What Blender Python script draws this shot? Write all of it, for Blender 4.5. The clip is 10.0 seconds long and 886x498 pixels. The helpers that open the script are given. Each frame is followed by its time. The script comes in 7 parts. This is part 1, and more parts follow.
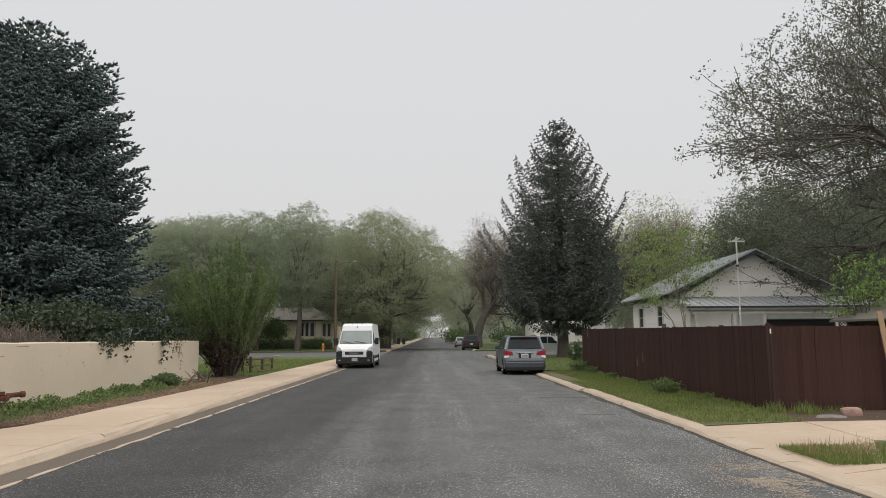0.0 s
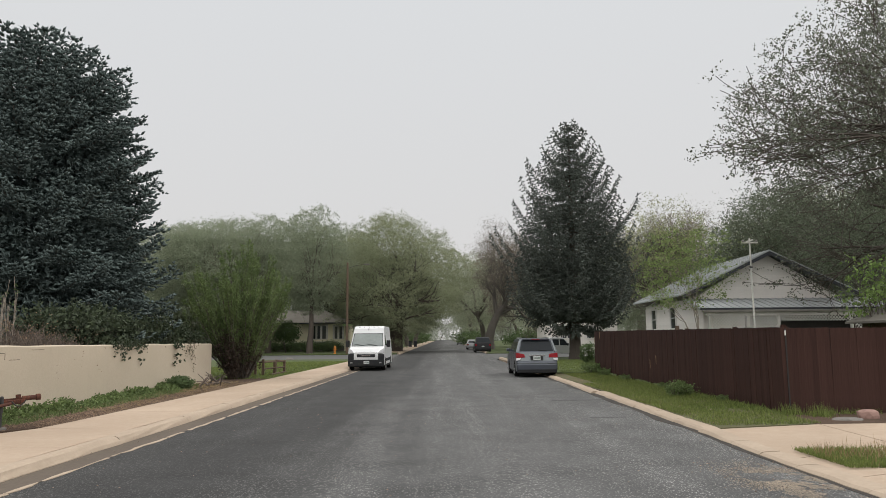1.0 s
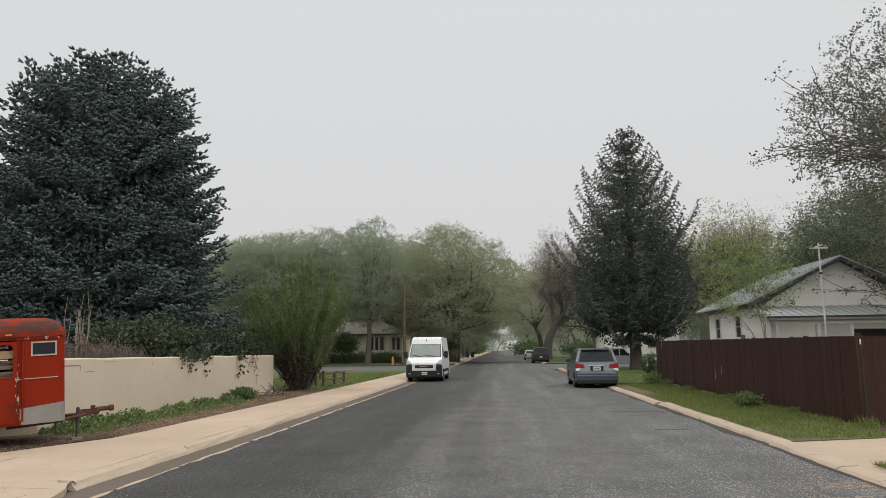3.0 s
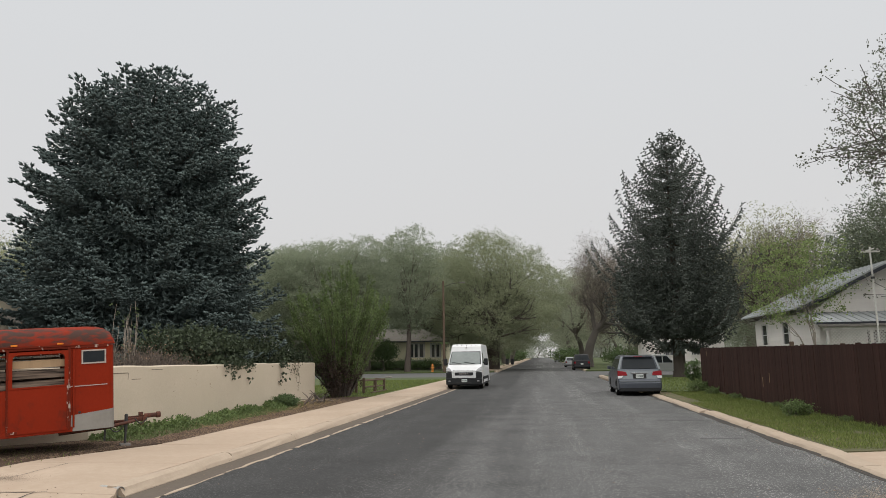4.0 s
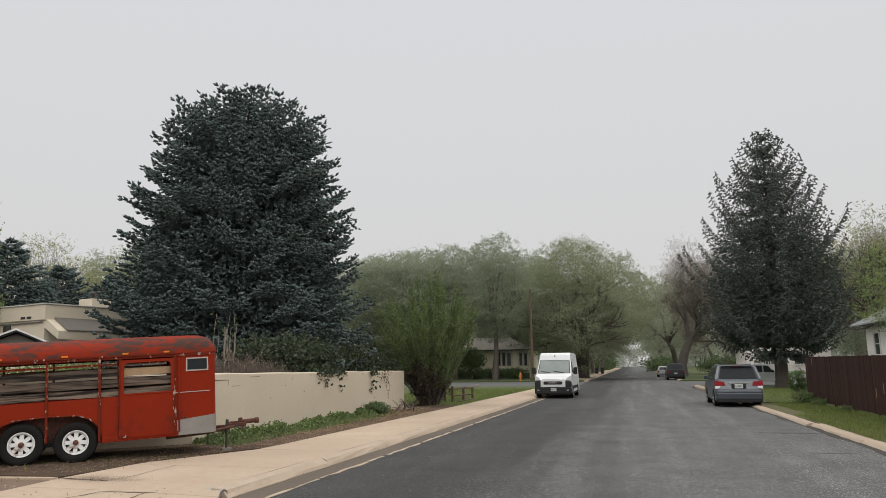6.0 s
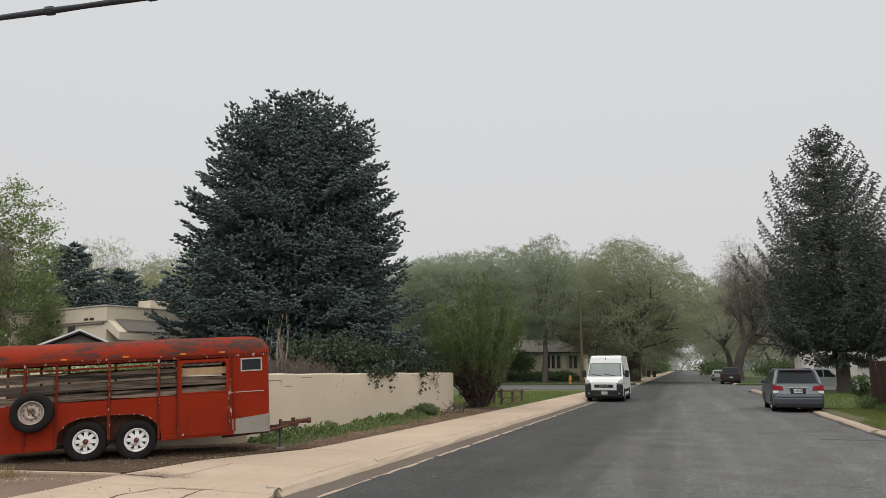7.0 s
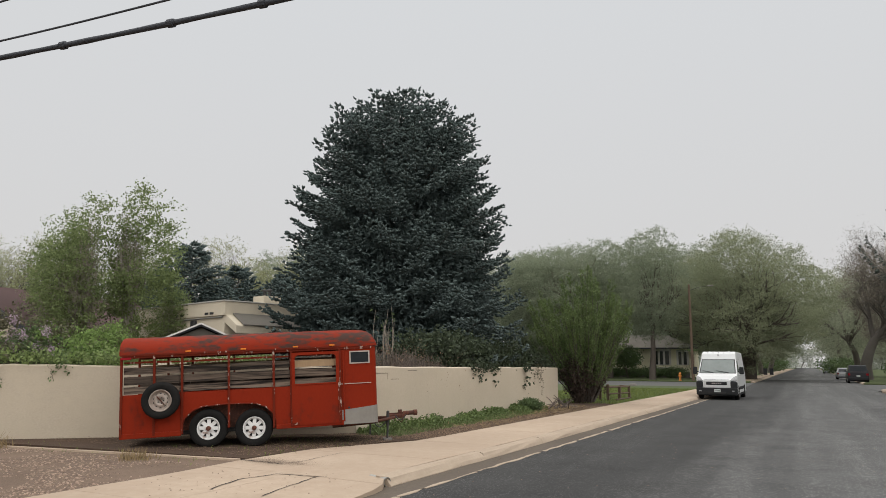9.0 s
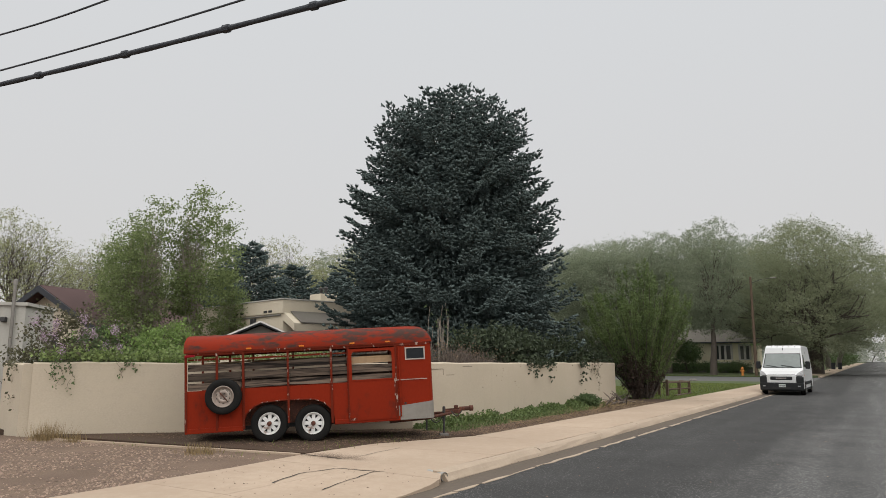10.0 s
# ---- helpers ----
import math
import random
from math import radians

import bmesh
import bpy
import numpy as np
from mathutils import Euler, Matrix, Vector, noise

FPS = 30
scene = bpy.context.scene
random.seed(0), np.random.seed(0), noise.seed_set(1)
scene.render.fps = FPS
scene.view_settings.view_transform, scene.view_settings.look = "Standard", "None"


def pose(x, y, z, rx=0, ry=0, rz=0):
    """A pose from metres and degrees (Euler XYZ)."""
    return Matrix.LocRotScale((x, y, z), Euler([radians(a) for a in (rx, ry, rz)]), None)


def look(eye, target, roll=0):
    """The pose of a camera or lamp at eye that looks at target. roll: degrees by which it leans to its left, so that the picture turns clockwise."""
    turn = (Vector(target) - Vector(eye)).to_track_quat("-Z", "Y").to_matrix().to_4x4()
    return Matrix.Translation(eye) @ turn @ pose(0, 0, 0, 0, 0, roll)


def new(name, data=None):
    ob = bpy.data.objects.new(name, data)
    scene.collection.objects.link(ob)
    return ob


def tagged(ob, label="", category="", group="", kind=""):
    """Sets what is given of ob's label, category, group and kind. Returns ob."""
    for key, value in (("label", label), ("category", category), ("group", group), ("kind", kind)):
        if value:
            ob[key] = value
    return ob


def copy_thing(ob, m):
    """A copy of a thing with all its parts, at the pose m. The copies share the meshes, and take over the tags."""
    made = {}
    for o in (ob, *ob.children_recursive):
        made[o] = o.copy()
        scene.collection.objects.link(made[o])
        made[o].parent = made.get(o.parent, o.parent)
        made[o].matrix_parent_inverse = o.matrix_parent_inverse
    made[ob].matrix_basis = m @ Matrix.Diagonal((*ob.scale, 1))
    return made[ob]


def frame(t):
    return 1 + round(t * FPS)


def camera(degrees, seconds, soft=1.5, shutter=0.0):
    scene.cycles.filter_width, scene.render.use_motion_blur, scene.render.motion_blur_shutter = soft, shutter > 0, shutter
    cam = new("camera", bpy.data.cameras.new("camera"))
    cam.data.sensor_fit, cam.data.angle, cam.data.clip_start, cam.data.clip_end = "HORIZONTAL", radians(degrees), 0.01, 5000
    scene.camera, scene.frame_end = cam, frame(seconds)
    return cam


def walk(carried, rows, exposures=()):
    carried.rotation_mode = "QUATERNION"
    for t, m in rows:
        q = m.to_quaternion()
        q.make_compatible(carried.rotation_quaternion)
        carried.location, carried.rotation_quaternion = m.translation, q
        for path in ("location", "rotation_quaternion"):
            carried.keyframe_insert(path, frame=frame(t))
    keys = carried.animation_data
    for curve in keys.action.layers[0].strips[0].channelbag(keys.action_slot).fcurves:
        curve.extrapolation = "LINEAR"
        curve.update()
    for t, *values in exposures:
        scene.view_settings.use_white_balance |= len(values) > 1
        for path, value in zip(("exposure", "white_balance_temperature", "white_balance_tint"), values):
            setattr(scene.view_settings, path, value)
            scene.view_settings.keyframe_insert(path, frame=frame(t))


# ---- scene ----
cam = camera(63.6, 10.0, soft=0.8)
PATH = [
    (0, (0.447, 0.478, 1.637), (0.475, 2.462, 1.884), -0.4),
    (0.5, (0.441, 0.493, 1.63), (0.458, 2.477, 1.88), -0.5),
    (1, (0.435, 0.486, 1.637), (0.432, 2.47, 1.891), -0.5),
    (1.5, (0.421, 0.483, 1.63), (0.391, 2.466, 1.89), -0.5),
    (2, (0.413, 0.482, 1.64), (0.347, 2.463, 1.906), -0.6),
    (2.5, (0.405, 0.485, 1.639), (0.296, 2.463, 1.914), -0.7),
    (4, (0.378, 0.505, 1.654), (0.114, 2.463, 1.959), -0.8),
    (4.5, (0.363, 0.516, 1.649), (0.044, 2.465, 1.965), -0.8),
    (5, (0.348, 0.517, 1.647), (-0.028, 2.454, 1.97), -0.7),
    (5.5, (0.343, 0.513, 1.651), (-0.092, 2.438, 1.979), -0.6),
    (7, (0.32, 0.495, 1.645), (-0.306, 2.365, 1.983), -0.2),
    (7.2, (0.317, 0.488, 1.644), (-0.334, 2.348, 1.983), 0.0),
    (7.5, (0.317, 0.5, 1.646), (-0.374, 2.346, 1.984), 0.1),
    (8, (0.297, 0.495, 1.64), (-0.458, 2.316, 1.976), 0.3),
    (8.5, (0.291, 0.498, 1.633), (-0.53, 2.291, 1.965), 0.5),
    (9, (0.29, 0.495, 1.63), (-0.598, 2.258, 1.953), 0.4),
    (9.5, (0.29, 0.498, 1.625), (-0.666, 2.226, 1.942), 0.2),
    (10, (0.292, 0.489, 1.622), (-0.727, 2.182, 1.934), 0.1),
]
walk(cam, [(t, look(eye, target, roll)) for t, eye, target, roll in PATH], [(0, 0.02), (2.5, 0.0), (5, -0.03), (7.5, -0.05), (10, -0.06)])


# ---------------------------------------------------------------- light
world = bpy.data.worlds.new("world")
scene.world = world
world.use_nodes = True
wn, wl = world.node_tree.nodes, world.node_tree.links
sky = wn.new("ShaderNodeTexSky")
sky.sky_type, sky.sun_disc = "NISHITA", False
sky.sun_elevation, sky.sun_rotation = radians(70), radians(135)
sky.dust_density, sky.air_density = 6.0, 1.5
dim = wn.new("ShaderNodeMix")
dim.data_type, dim.blend_type = "RGBA", "MULTIPLY"
dim.inputs[0].default_value = 1.0
wl.new(sky.outputs[0], dim.inputs[6])
dim.inputs[7].default_value = (0.1, 0.1, 0.1, 1)
# the closed cloud cover: slightly brighter overhead than at the hazy skyline
geo = wn.new("ShaderNodeTexCoord")
sep = wn.new("ShaderNodeSeparateXYZ")
wl.new(geo.outputs["Generated"], sep.inputs[0])
ramp = wn.new("ShaderNodeValToRGB")
ramp.color_ramp.elements[0].position, ramp.color_ramp.elements[0].color = 0.12, (0.718, 0.710, 0.710, 1)
ramp.color_ramp.elements[1].position, ramp.color_ramp.elements[1].color = 0.50, (0.738, 0.752, 0.766, 1)
wl.new(sep.outputs[2], ramp.inputs[0])
cover = wn.new("ShaderNodeMix")
cover.data_type = "RGBA"
cover.inputs[0].default_value = 0.93
wl.new(dim.outputs[2], cover.inputs[6])
wl.new(ramp.outputs[0], cover.inputs[7])
wl.new(cover.outputs[2], wn["Background"].inputs[0])
wn["Background"].inputs[1].default_value = 1.0

sun = new("sun", bpy.data.lights.new("sun", "SUN"))
sun.data.energy, sun.data.angle, sun.data.color = 3.6, radians(130), (1.0, 0.97, 0.92)
sun.matrix_world = look((15, -15, 60), (0, 0, 0))


# ---------------------------------------------------------------- materials
def mat(name, col, rough=0.8, col2=None, scale=3.0, fine=40.0, amount=0.5, bump=0.2, metal=0.0, spec=0.3, dist=0.01, rand=0.0, island=0.0, stretch=(1, 1, 1), trans=0.0):
    """A surface with stains at one scale, grain at another, and relief; rand varies it from piece to piece."""
    m = bpy.data.materials.new(name)
    m.use_nodes = True
    n, l = m.node_tree.nodes, m.node_tree.links
    b = n["Principled BSDF"]
    b.inputs["Roughness"].default_value, b.inputs["Metallic"].default_value = rough, metal
    b.inputs["Specular IOR Level"].default_value = spec
    col2 = col2 or tuple(c * 0.6 for c in col)
    tc = n.new("ShaderNodeTexCoord")
    mp = n.new("ShaderNodeMapping")
    mp.inputs["Scale"].default_value = stretch
    l.new(tc.outputs["Object"], mp.inputs[0])
    big, small = n.new("ShaderNodeTexNoise"), n.new("ShaderNodeTexNoise")
    big.inputs["Scale"].default_value, small.inputs["Scale"].default_value = scale, fine
    big.inputs["Detail"].default_value, small.inputs["Detail"].default_value = 5, 4
    l.new(mp.outputs[0], big.inputs[0]), l.new(mp.outputs[0], small.inputs[0])
    mix = n.new("ShaderNodeMath")
    mix.operation = "MULTIPLY_ADD"
    l.new(small.outputs[0], mix.inputs[0])
    mix.inputs[1].default_value = 0.6
    l.new(big.outputs[0], mix.inputs[2])
    rg = n.new("ShaderNodeMapRange")
    rg.inputs[1].default_value, rg.inputs[2].default_value = 0.8 - amount * 0.5, 0.8 + amount * 0.5
    l.new(mix.outputs[0], rg.inputs[0])
    cm = n.new("ShaderNodeMix")
    cm.data_type = "RGBA"
    cm.inputs[6].default_value, cm.inputs[7].default_value = (*col, 1), (*col2, 1)
    l.new(rg.outputs[0], cm.inputs[0])
    out = cm.outputs[2]
    if rand or island:
        src = n.new("ShaderNodeObjectInfo").outputs["Random"] if rand else n.new("ShaderNodeNewGeometry").outputs["Random Per Island"]
        hs = n.new("ShaderNodeHueSaturation")
        r2 = n.new("ShaderNodeMapRange")
        r2.inputs[3].default_value, r2.inputs[4].default_value = 1 - (rand or island), 1 + (rand or island)
        l.new(src, r2.inputs[0]), l.new(r2.outputs[0], hs.inputs["Value"]), l.new(out, hs.inputs["Color"])
        out = hs.outputs[0]
    l.new(out, b.inputs["Base Color"])
    if trans:
        tr = n.new("ShaderNodeBsdfTranslucent")
        l.new(out, tr.inputs[0])
        ms = n.new("ShaderNodeMixShader")
        ms.inputs[0].default_value = trans
        l.new(b.outputs[0], ms.inputs[1]), l.new(tr.outputs[0], ms.inputs[2])
        l.new(ms.outputs[0], n["Material Output"].inputs[0])
    if bump:
        bp = n.new("ShaderNodeBump")
        bp.inputs["Strength"].default_value, bp.inputs["Distance"].default_value = bump, dist
        l.new(mix.outputs[0], bp.inputs["Height"]), l.new(bp.outputs[0], b.inputs["Normal"])
    return m


def patched(name, col, under, cut=0.56, scale=2.2, fine=9.0, rough=0.6, stretch=(1, 1, 1), soft=0.05, bump=0.1, spec=0.3, weight=0.5):
    """Paint col, worn through in patches to the surface under it."""
    m = mat(name, col, rough, tuple(c * 0.78 for c in col), scale * 0.5, 25, 0.6, bump, spec=spec, stretch=stretch)
    n, l = m.node_tree.nodes, m.node_tree.links
    b = n["Principled BSDF"]
    old = b.inputs["Base Color"].links[0].from_socket
    tc = n.new("ShaderNodeTexCoord")
    mp = n.new("ShaderNodeMapping")
    mp.inputs["Scale"].default_value = stretch
    l.new(tc.outputs["Object"], mp.inputs[0])
    a, c = n.new("ShaderNodeTexNoise"), n.new("ShaderNodeTexNoise")
    a.inputs["Scale"].default_value, c.inputs["Scale"].default_value = scale, fine
    a.inputs["Detail"].default_value = 6
    c.inputs["Detail"].default_value = 6
    l.new(mp.outputs[0], a.inputs[0]), l.new(mp.outputs[0], c.inputs[0])
    mx = n.new("ShaderNodeMix")
    mx.inputs[0].default_value = 1 - weight
    l.new(a.outputs[0], mx.inputs[2]), l.new(c.outputs[0], mx.inputs[3])
    rg = n.new("ShaderNodeMapRange")
    rg.inputs[1].default_value, rg.inputs[2].default_value = cut - soft, cut + soft
    l.new(mx.outputs[0], rg.inputs[0])
    cm = n.new("ShaderNodeMix")
    cm.data_type = "RGBA"
    cm.inputs[7].default_value = (*under, 1)
    l.new(rg.outputs[0], cm.inputs[0]), l.new(old, cm.inputs[6]), l.new(cm.outputs[2], b.inputs["Base Color"])
    return m


M = {}
M["asphalt"] = mat("asphalt", (0.092, 0.092, 0.092), 0.9, (0.044, 0.044, 0.044), 0.9, 24, 0.55, 0.7, dist=0.008)
M["asphalt_far"] = mat("asphalt_far", (0.079, 0.079, 0.079), 0.9, (0.098, 0.098, 0.097), 0.4, 40, 0.8, 0.4)
M["tar_shade"] = mat("tar_shade", (0.049, 0.049, 0.049), 0.8, (0.070, 0.070, 0.070), 1.5, 40, 0.8, 0.3)
M["concrete"] = patched("concrete", (0.418, 0.328, 0.248), (0.318, 0.240, 0.176), 0.56, 0.55, 6.5, 0.9, (1, 1, 1), 0.16, 0.25)
M["kerb"] = patched("kerb", (0.415, 0.333, 0.255), (0.305, 0.242, 0.182), 0.55, 1.0, 14, 0.9, (1, 1, 1), 0.20, 0.3)
M["gutter_dirt"] = mat("gutter_dirt", (0.060, 0.052, 0.045), 0.95, (0.026, 0.023, 0.021), 1.6, 30, 0.9, 0.5, stretch=(1, 0.4, 1))
M["gutter"] = mat("gutter", (0.125, 0.100, 0.078), 0.9, (0.062, 0.050, 0.040), 1.2, 25, 0.9, 0.3, stretch=(1, 0.3, 1))
M["dirt"] = mat("dirt", (0.090, 0.056, 0.037), 1.0, (0.042, 0.027, 0.018), 1.6, 30, 0.9, 1.0, dist=0.03)
M["litter"] = mat("litter", (0.235, 0.162, 0.108), 0.95, (0.125, 0.083, 0.056), 2, 20, 0.9, 0.2, island=0.5)
M["twig"] = mat("twig", (0.172, 0.139, 0.115), 0.95, (0.098, 0.078, 0.066), 3, 20, 0.9, 0.2, island=0.4)
M["gravel"] = mat("gravel", (0.190, 0.134, 0.098), 1.0, (0.088, 0.060, 0.044), 0.9, 30, 1.0, 1.0, dist=0.03)
M["pebble"] = mat("pebble", (0.30, 0.225, 0.175), 0.95, (0.18, 0.128, 0.098), 4, 30, 0.8, 0.2, island=0.5)
M["sand"] = mat("sand", (0.34, 0.285, 0.225), 1.0, (0.23, 0.19, 0.15), 3, 40, 0.9, 0.6, island=0.4)
M["lawn"] = mat("lawn", (0.050, 0.075, 0.025), 1.0, (0.075, 0.085, 0.036), 0.8, 40, 0.8, 0.8, dist=0.03)
M["verge"] = mat("verge", (0.075, 0.092, 0.036), 1.0, (0.115, 0.092, 0.056), 1.1, 25, 0.7, 0.8, dist=0.03)
M["grass"] = mat("grass", (0.115, 0.165, 0.038), 0.8, (0.170, 0.192, 0.060), 0.7, 6, 0.9, 0, island=0.45, trans=0.3)
M["dry_grass"] = mat("dry_grass", (0.279, 0.205, 0.107), 0.9, (0.180, 0.131, 0.070), 2, 9, 0.8, 0, island=0.35, trans=0.2)
M["stucco"] = patched("stucco", (0.525, 0.450, 0.352), (0.462, 0.397, 0.306), 0.56, 0.7, 5, 0.95, (1, 1, 1.4), 0.10, 0.3)
M["fence"] = mat("fence", (0.050, 0.0245, 0.0195), 0.8, (0.026, 0.0125, 0.0100), 1.0, 10, 0.5, 0.5, rand=0.16, stretch=(6, 6, 0.4), spec=0.15)
M["raw_wood"] = mat("raw_wood", (0.344, 0.238, 0.139), 0.8, (0.246, 0.164, 0.098), 2, 14, 0.8, 0.3, stretch=(5, 5, 0.6))
M["old_wood"] = mat("old_wood", (0.128, 0.096, 0.074), 0.95, (0.009, 0.0065, 0.0055), 1.6, 6, 0.24, 0.5, rand=0.45, stretch=(0.45, 4, 9))
M["brown_wood"] = mat("brown_wood", (0.122, 0.086, 0.060), 0.9, (0.072, 0.049, 0.034), 2, 14, 0.8, 0.3)
M["orange"] = patched("orange", (0.215, 0.020, 0.0065), (0.105, 0.017, 0.009), 0.64, 1.6, 11, 0.6, (1, 1, 0.6), 0.07, 0.12, 0.06)
M["orange_roof"] = patched("orange_roof", (0.215, 0.021, 0.007), (0.052, 0.028, 0.022), 0.52, 1.5, 9, 0.7, (0.7, 1, 1.8), 0.05, 0.2, 0.1, 0.62)
M["chipped"] = patched("chipped", (0.13, 0.018, 0.008), (0.38, 0.31, 0.26), 0.605, 7, 26, 0.7, (1, 1, 0.5), 0.03, 0.2, 0.08)
M["rust"] = patched("rust", (0.070, 0.030, 0.021), (0.125, 0.045, 0.028), 0.52, 8, 30, 0.85, (1, 1, 1), 0.06, 0.4)
M["galvanized"] = mat("galvanized", (0.25, 0.238, 0.218), 0.6, (0.175, 0.163, 0.147), 2.5, 15, 0.8, 0.1, metal=0.3)
M["steel_trim"] = mat("steel_trim", (0.410, 0.369, 0.328), 0.45, (0.279, 0.213, 0.180), 4, 20, 0.8, 0.1, metal=0.4)
M["amber"] = mat("amber", (0.615, 0.180, 0.008), 0.3, (0.492, 0.131, 0.008), 5, 20, 0.4, 0)
M["red_lens"] = mat("red_lens", (0.23, 0.006, 0.012), 0.35, (0.17, 0.004, 0.008), 5, 20, 0.4, 0, spec=0.12)
M["clear_lens"] = mat("clear_lens", (0.34, 0.345, 0.35), 0.15, (0.16, 0.16, 0.165), 12, 40, 0.8, 0, spec=0.6)
M["wheel_white"] = patched("wheel_white", (0.72, 0.715, 0.70), (0.33, 0.246, 0.205), 0.62, 5, 22, 0.5, (1, 1, 1), 0.05, 0.1)
M["alloy"] = mat("alloy", (0.312, 0.312, 0.312), 0.35, (0.246, 0.246, 0.246), 5, 20, 0.5, 0, metal=0.7)
M["rubber"] = mat("rubber", (0.010, 0.010, 0.010), 0.85, (0.018, 0.017, 0.016), 3, 30, 0.7, 0.3, spec=0.08)
M["van_white"] = mat("van_white", (0.573, 0.581, 0.589), 0.3, (0.528, 0.535, 0.543), 0.8, 20, 0.5, 0.0, spec=0.5)
M["black_plastic"] = mat("black_plastic", (0.018, 0.019, 0.021), 0.75, (0.028, 0.029, 0.030), 3, 30, 0.6, 0.1, spec=0.15)
M["seam"] = mat("seam", (0.02, 0.02, 0.02), 0.8, (0.03, 0.03, 0.03), 3, 30, 0.6, 0)
M["car_blue"] = mat("car_blue", (0.058, 0.066, 0.082), 0.28, (0.048, 0.056, 0.072), 0.8, 20, 0.4, 0.0, metal=0.25, spec=0.5)
# lighter copy of the body paint, with the sky's reflection put into the colour
M["car_sky_sheen"] = mat("car_sky_sheen", (0.135, 0.150, 0.158), 0.25, (0.112, 0.126, 0.135), 0.8, 20, 0.4, 0.0, metal=0.45, spec=0.5)
M["white_lens"] = mat("white_lens", (0.62, 0.62, 0.63), 0.25, (0.50, 0.50, 0.51), 12, 40, 0.5, 0)
M["car_black"] = mat("car_black", (0.010, 0.011, 0.014), 0.4, (0.016, 0.017, 0.019), 0.8, 20, 0.4, 0.0, spec=0.3)
M["car_silver"] = mat("car_silver", (0.295, 0.303, 0.312), 0.3, (0.246, 0.254, 0.262), 0.8, 20, 0.4, 0.0, metal=0.3, spec=0.5)
M["chrome"] = mat("chrome", (0.508, 0.508, 0.517), 0.2, (0.410, 0.410, 0.410), 3, 20, 0.5, 0, metal=0.8)
M["plate"] = mat("plate", (0.541, 0.558, 0.558), 0.5, (0.459, 0.492, 0.476), 9, 40, 0.6, 0)
M["ink"] = mat("ink", (0.05, 0.08, 0.06), 0.6, (0.07, 0.10, 0.08), 9, 40, 0.5, 0)
M["bark"] = mat("bark", (0.054, 0.044, 0.036), 1.0, (0.104, 0.088, 0.076), 3, 18, 0.9, 0.9, dist=0.03, stretch=(1, 1, 0.25))
# bark of the distant trees, greyed and lightened to paint in haze
M["bark_hazed"] = mat("bark_hazed", (0.100, 0.088, 0.076), 1.0, (0.150, 0.135, 0.118), 1, 9, 0.9, 0.3, dist=0.03)
M["bark_bud"] = mat("bark_bud", (0.100, 0.090, 0.080), 1.0, (0.15, 0.134, 0.120), 1, 9, 0.9, 0.3, dist=0.03)
M["bark_pale"] = mat("bark_pale", (0.33, 0.30, 0.255), 1.0, (0.20, 0.165, 0.135), 3, 18, 0.9, 0.6, dist=0.02, stretch=(1, 1, 0.4))
M["needle"] = mat("needle", (0.060, 0.082, 0.078), 0.8, (0.110, 0.138, 0.132), 0.9, 7, 0.9, 0, island=0.3, spec=0.05)
M["needle_dark"] = mat("needle_dark", (0.072, 0.084, 0.074), 0.8, (0.106, 0.120, 0.105), 0.5, 6, 0.9, 0, island=0.3, spec=0.05)
# distance haze is put into this leaf colour
M["leaf_hazed"] = mat("leaf_hazed", (0.30, 0.325, 0.235), 0.7, (0.37, 0.39, 0.29), 0.25, 4, 0.9, 0, spec=0.1, island=0.2, trans=0.55)
# street-tree leaf, lightened past its true tone, partly to paint in haze
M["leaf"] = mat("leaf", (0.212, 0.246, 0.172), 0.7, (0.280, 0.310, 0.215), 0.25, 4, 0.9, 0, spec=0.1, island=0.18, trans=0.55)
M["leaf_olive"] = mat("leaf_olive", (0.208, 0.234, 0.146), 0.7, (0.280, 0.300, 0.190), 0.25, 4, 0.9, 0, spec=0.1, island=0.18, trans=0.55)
M["leaf_fresh"] = mat("leaf_fresh", (0.098, 0.145, 0.055), 0.7, (0.165, 0.215, 0.080), 0.6, 4, 0.9, 0, island=0.4, trans=0.4)
# paler again: haze painted into the trees at the street's end
M["leaf_hazed_far"] = mat("leaf_hazed_far", (0.30, 0.33, 0.27), 0.8, (0.36, 0.38, 0.31), 0.1, 2, 0.9, 0, island=0.2, trans=0.4)
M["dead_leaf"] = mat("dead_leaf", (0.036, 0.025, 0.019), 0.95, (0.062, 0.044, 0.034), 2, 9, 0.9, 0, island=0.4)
M["leaf_grey"] = mat("leaf_grey", (0.102, 0.116, 0.086), 0.7, (0.142, 0.153, 0.110), 0.3, 4, 0.9, 0, island=0.4, trans=0.3)
M["leaf_bright"] = mat("leaf_bright", (0.146, 0.226, 0.067), 0.7, (0.207, 0.287, 0.091), 0.4, 4, 0.9, 0, island=0.4, trans=0.45)
M["leaf_green"] = mat("leaf_green", (0.074, 0.118, 0.050), 0.7, (0.125, 0.168, 0.072), 0.7, 4, 0.9, 0, island=0.4, trans=0.4)
M["leaf_dark"] = mat("leaf_dark", (0.030, 0.044, 0.026), 0.7, (0.060, 0.076, 0.040), 0.7, 4, 0.9, 0, island=0.45, trans=0.18)
M["leaf_brown"] = mat("leaf_brown", (0.072, 0.082, 0.044), 0.7, (0.118, 0.100, 0.062), 0.9, 4, 0.9, 0, island=0.45, trans=0.25)
M["leaf_aspen"] = mat("leaf_aspen", (0.150, 0.196, 0.080), 0.7, (0.215, 0.262, 0.110), 0.6, 4, 0.9, 0, island=0.4, trans=0.48)
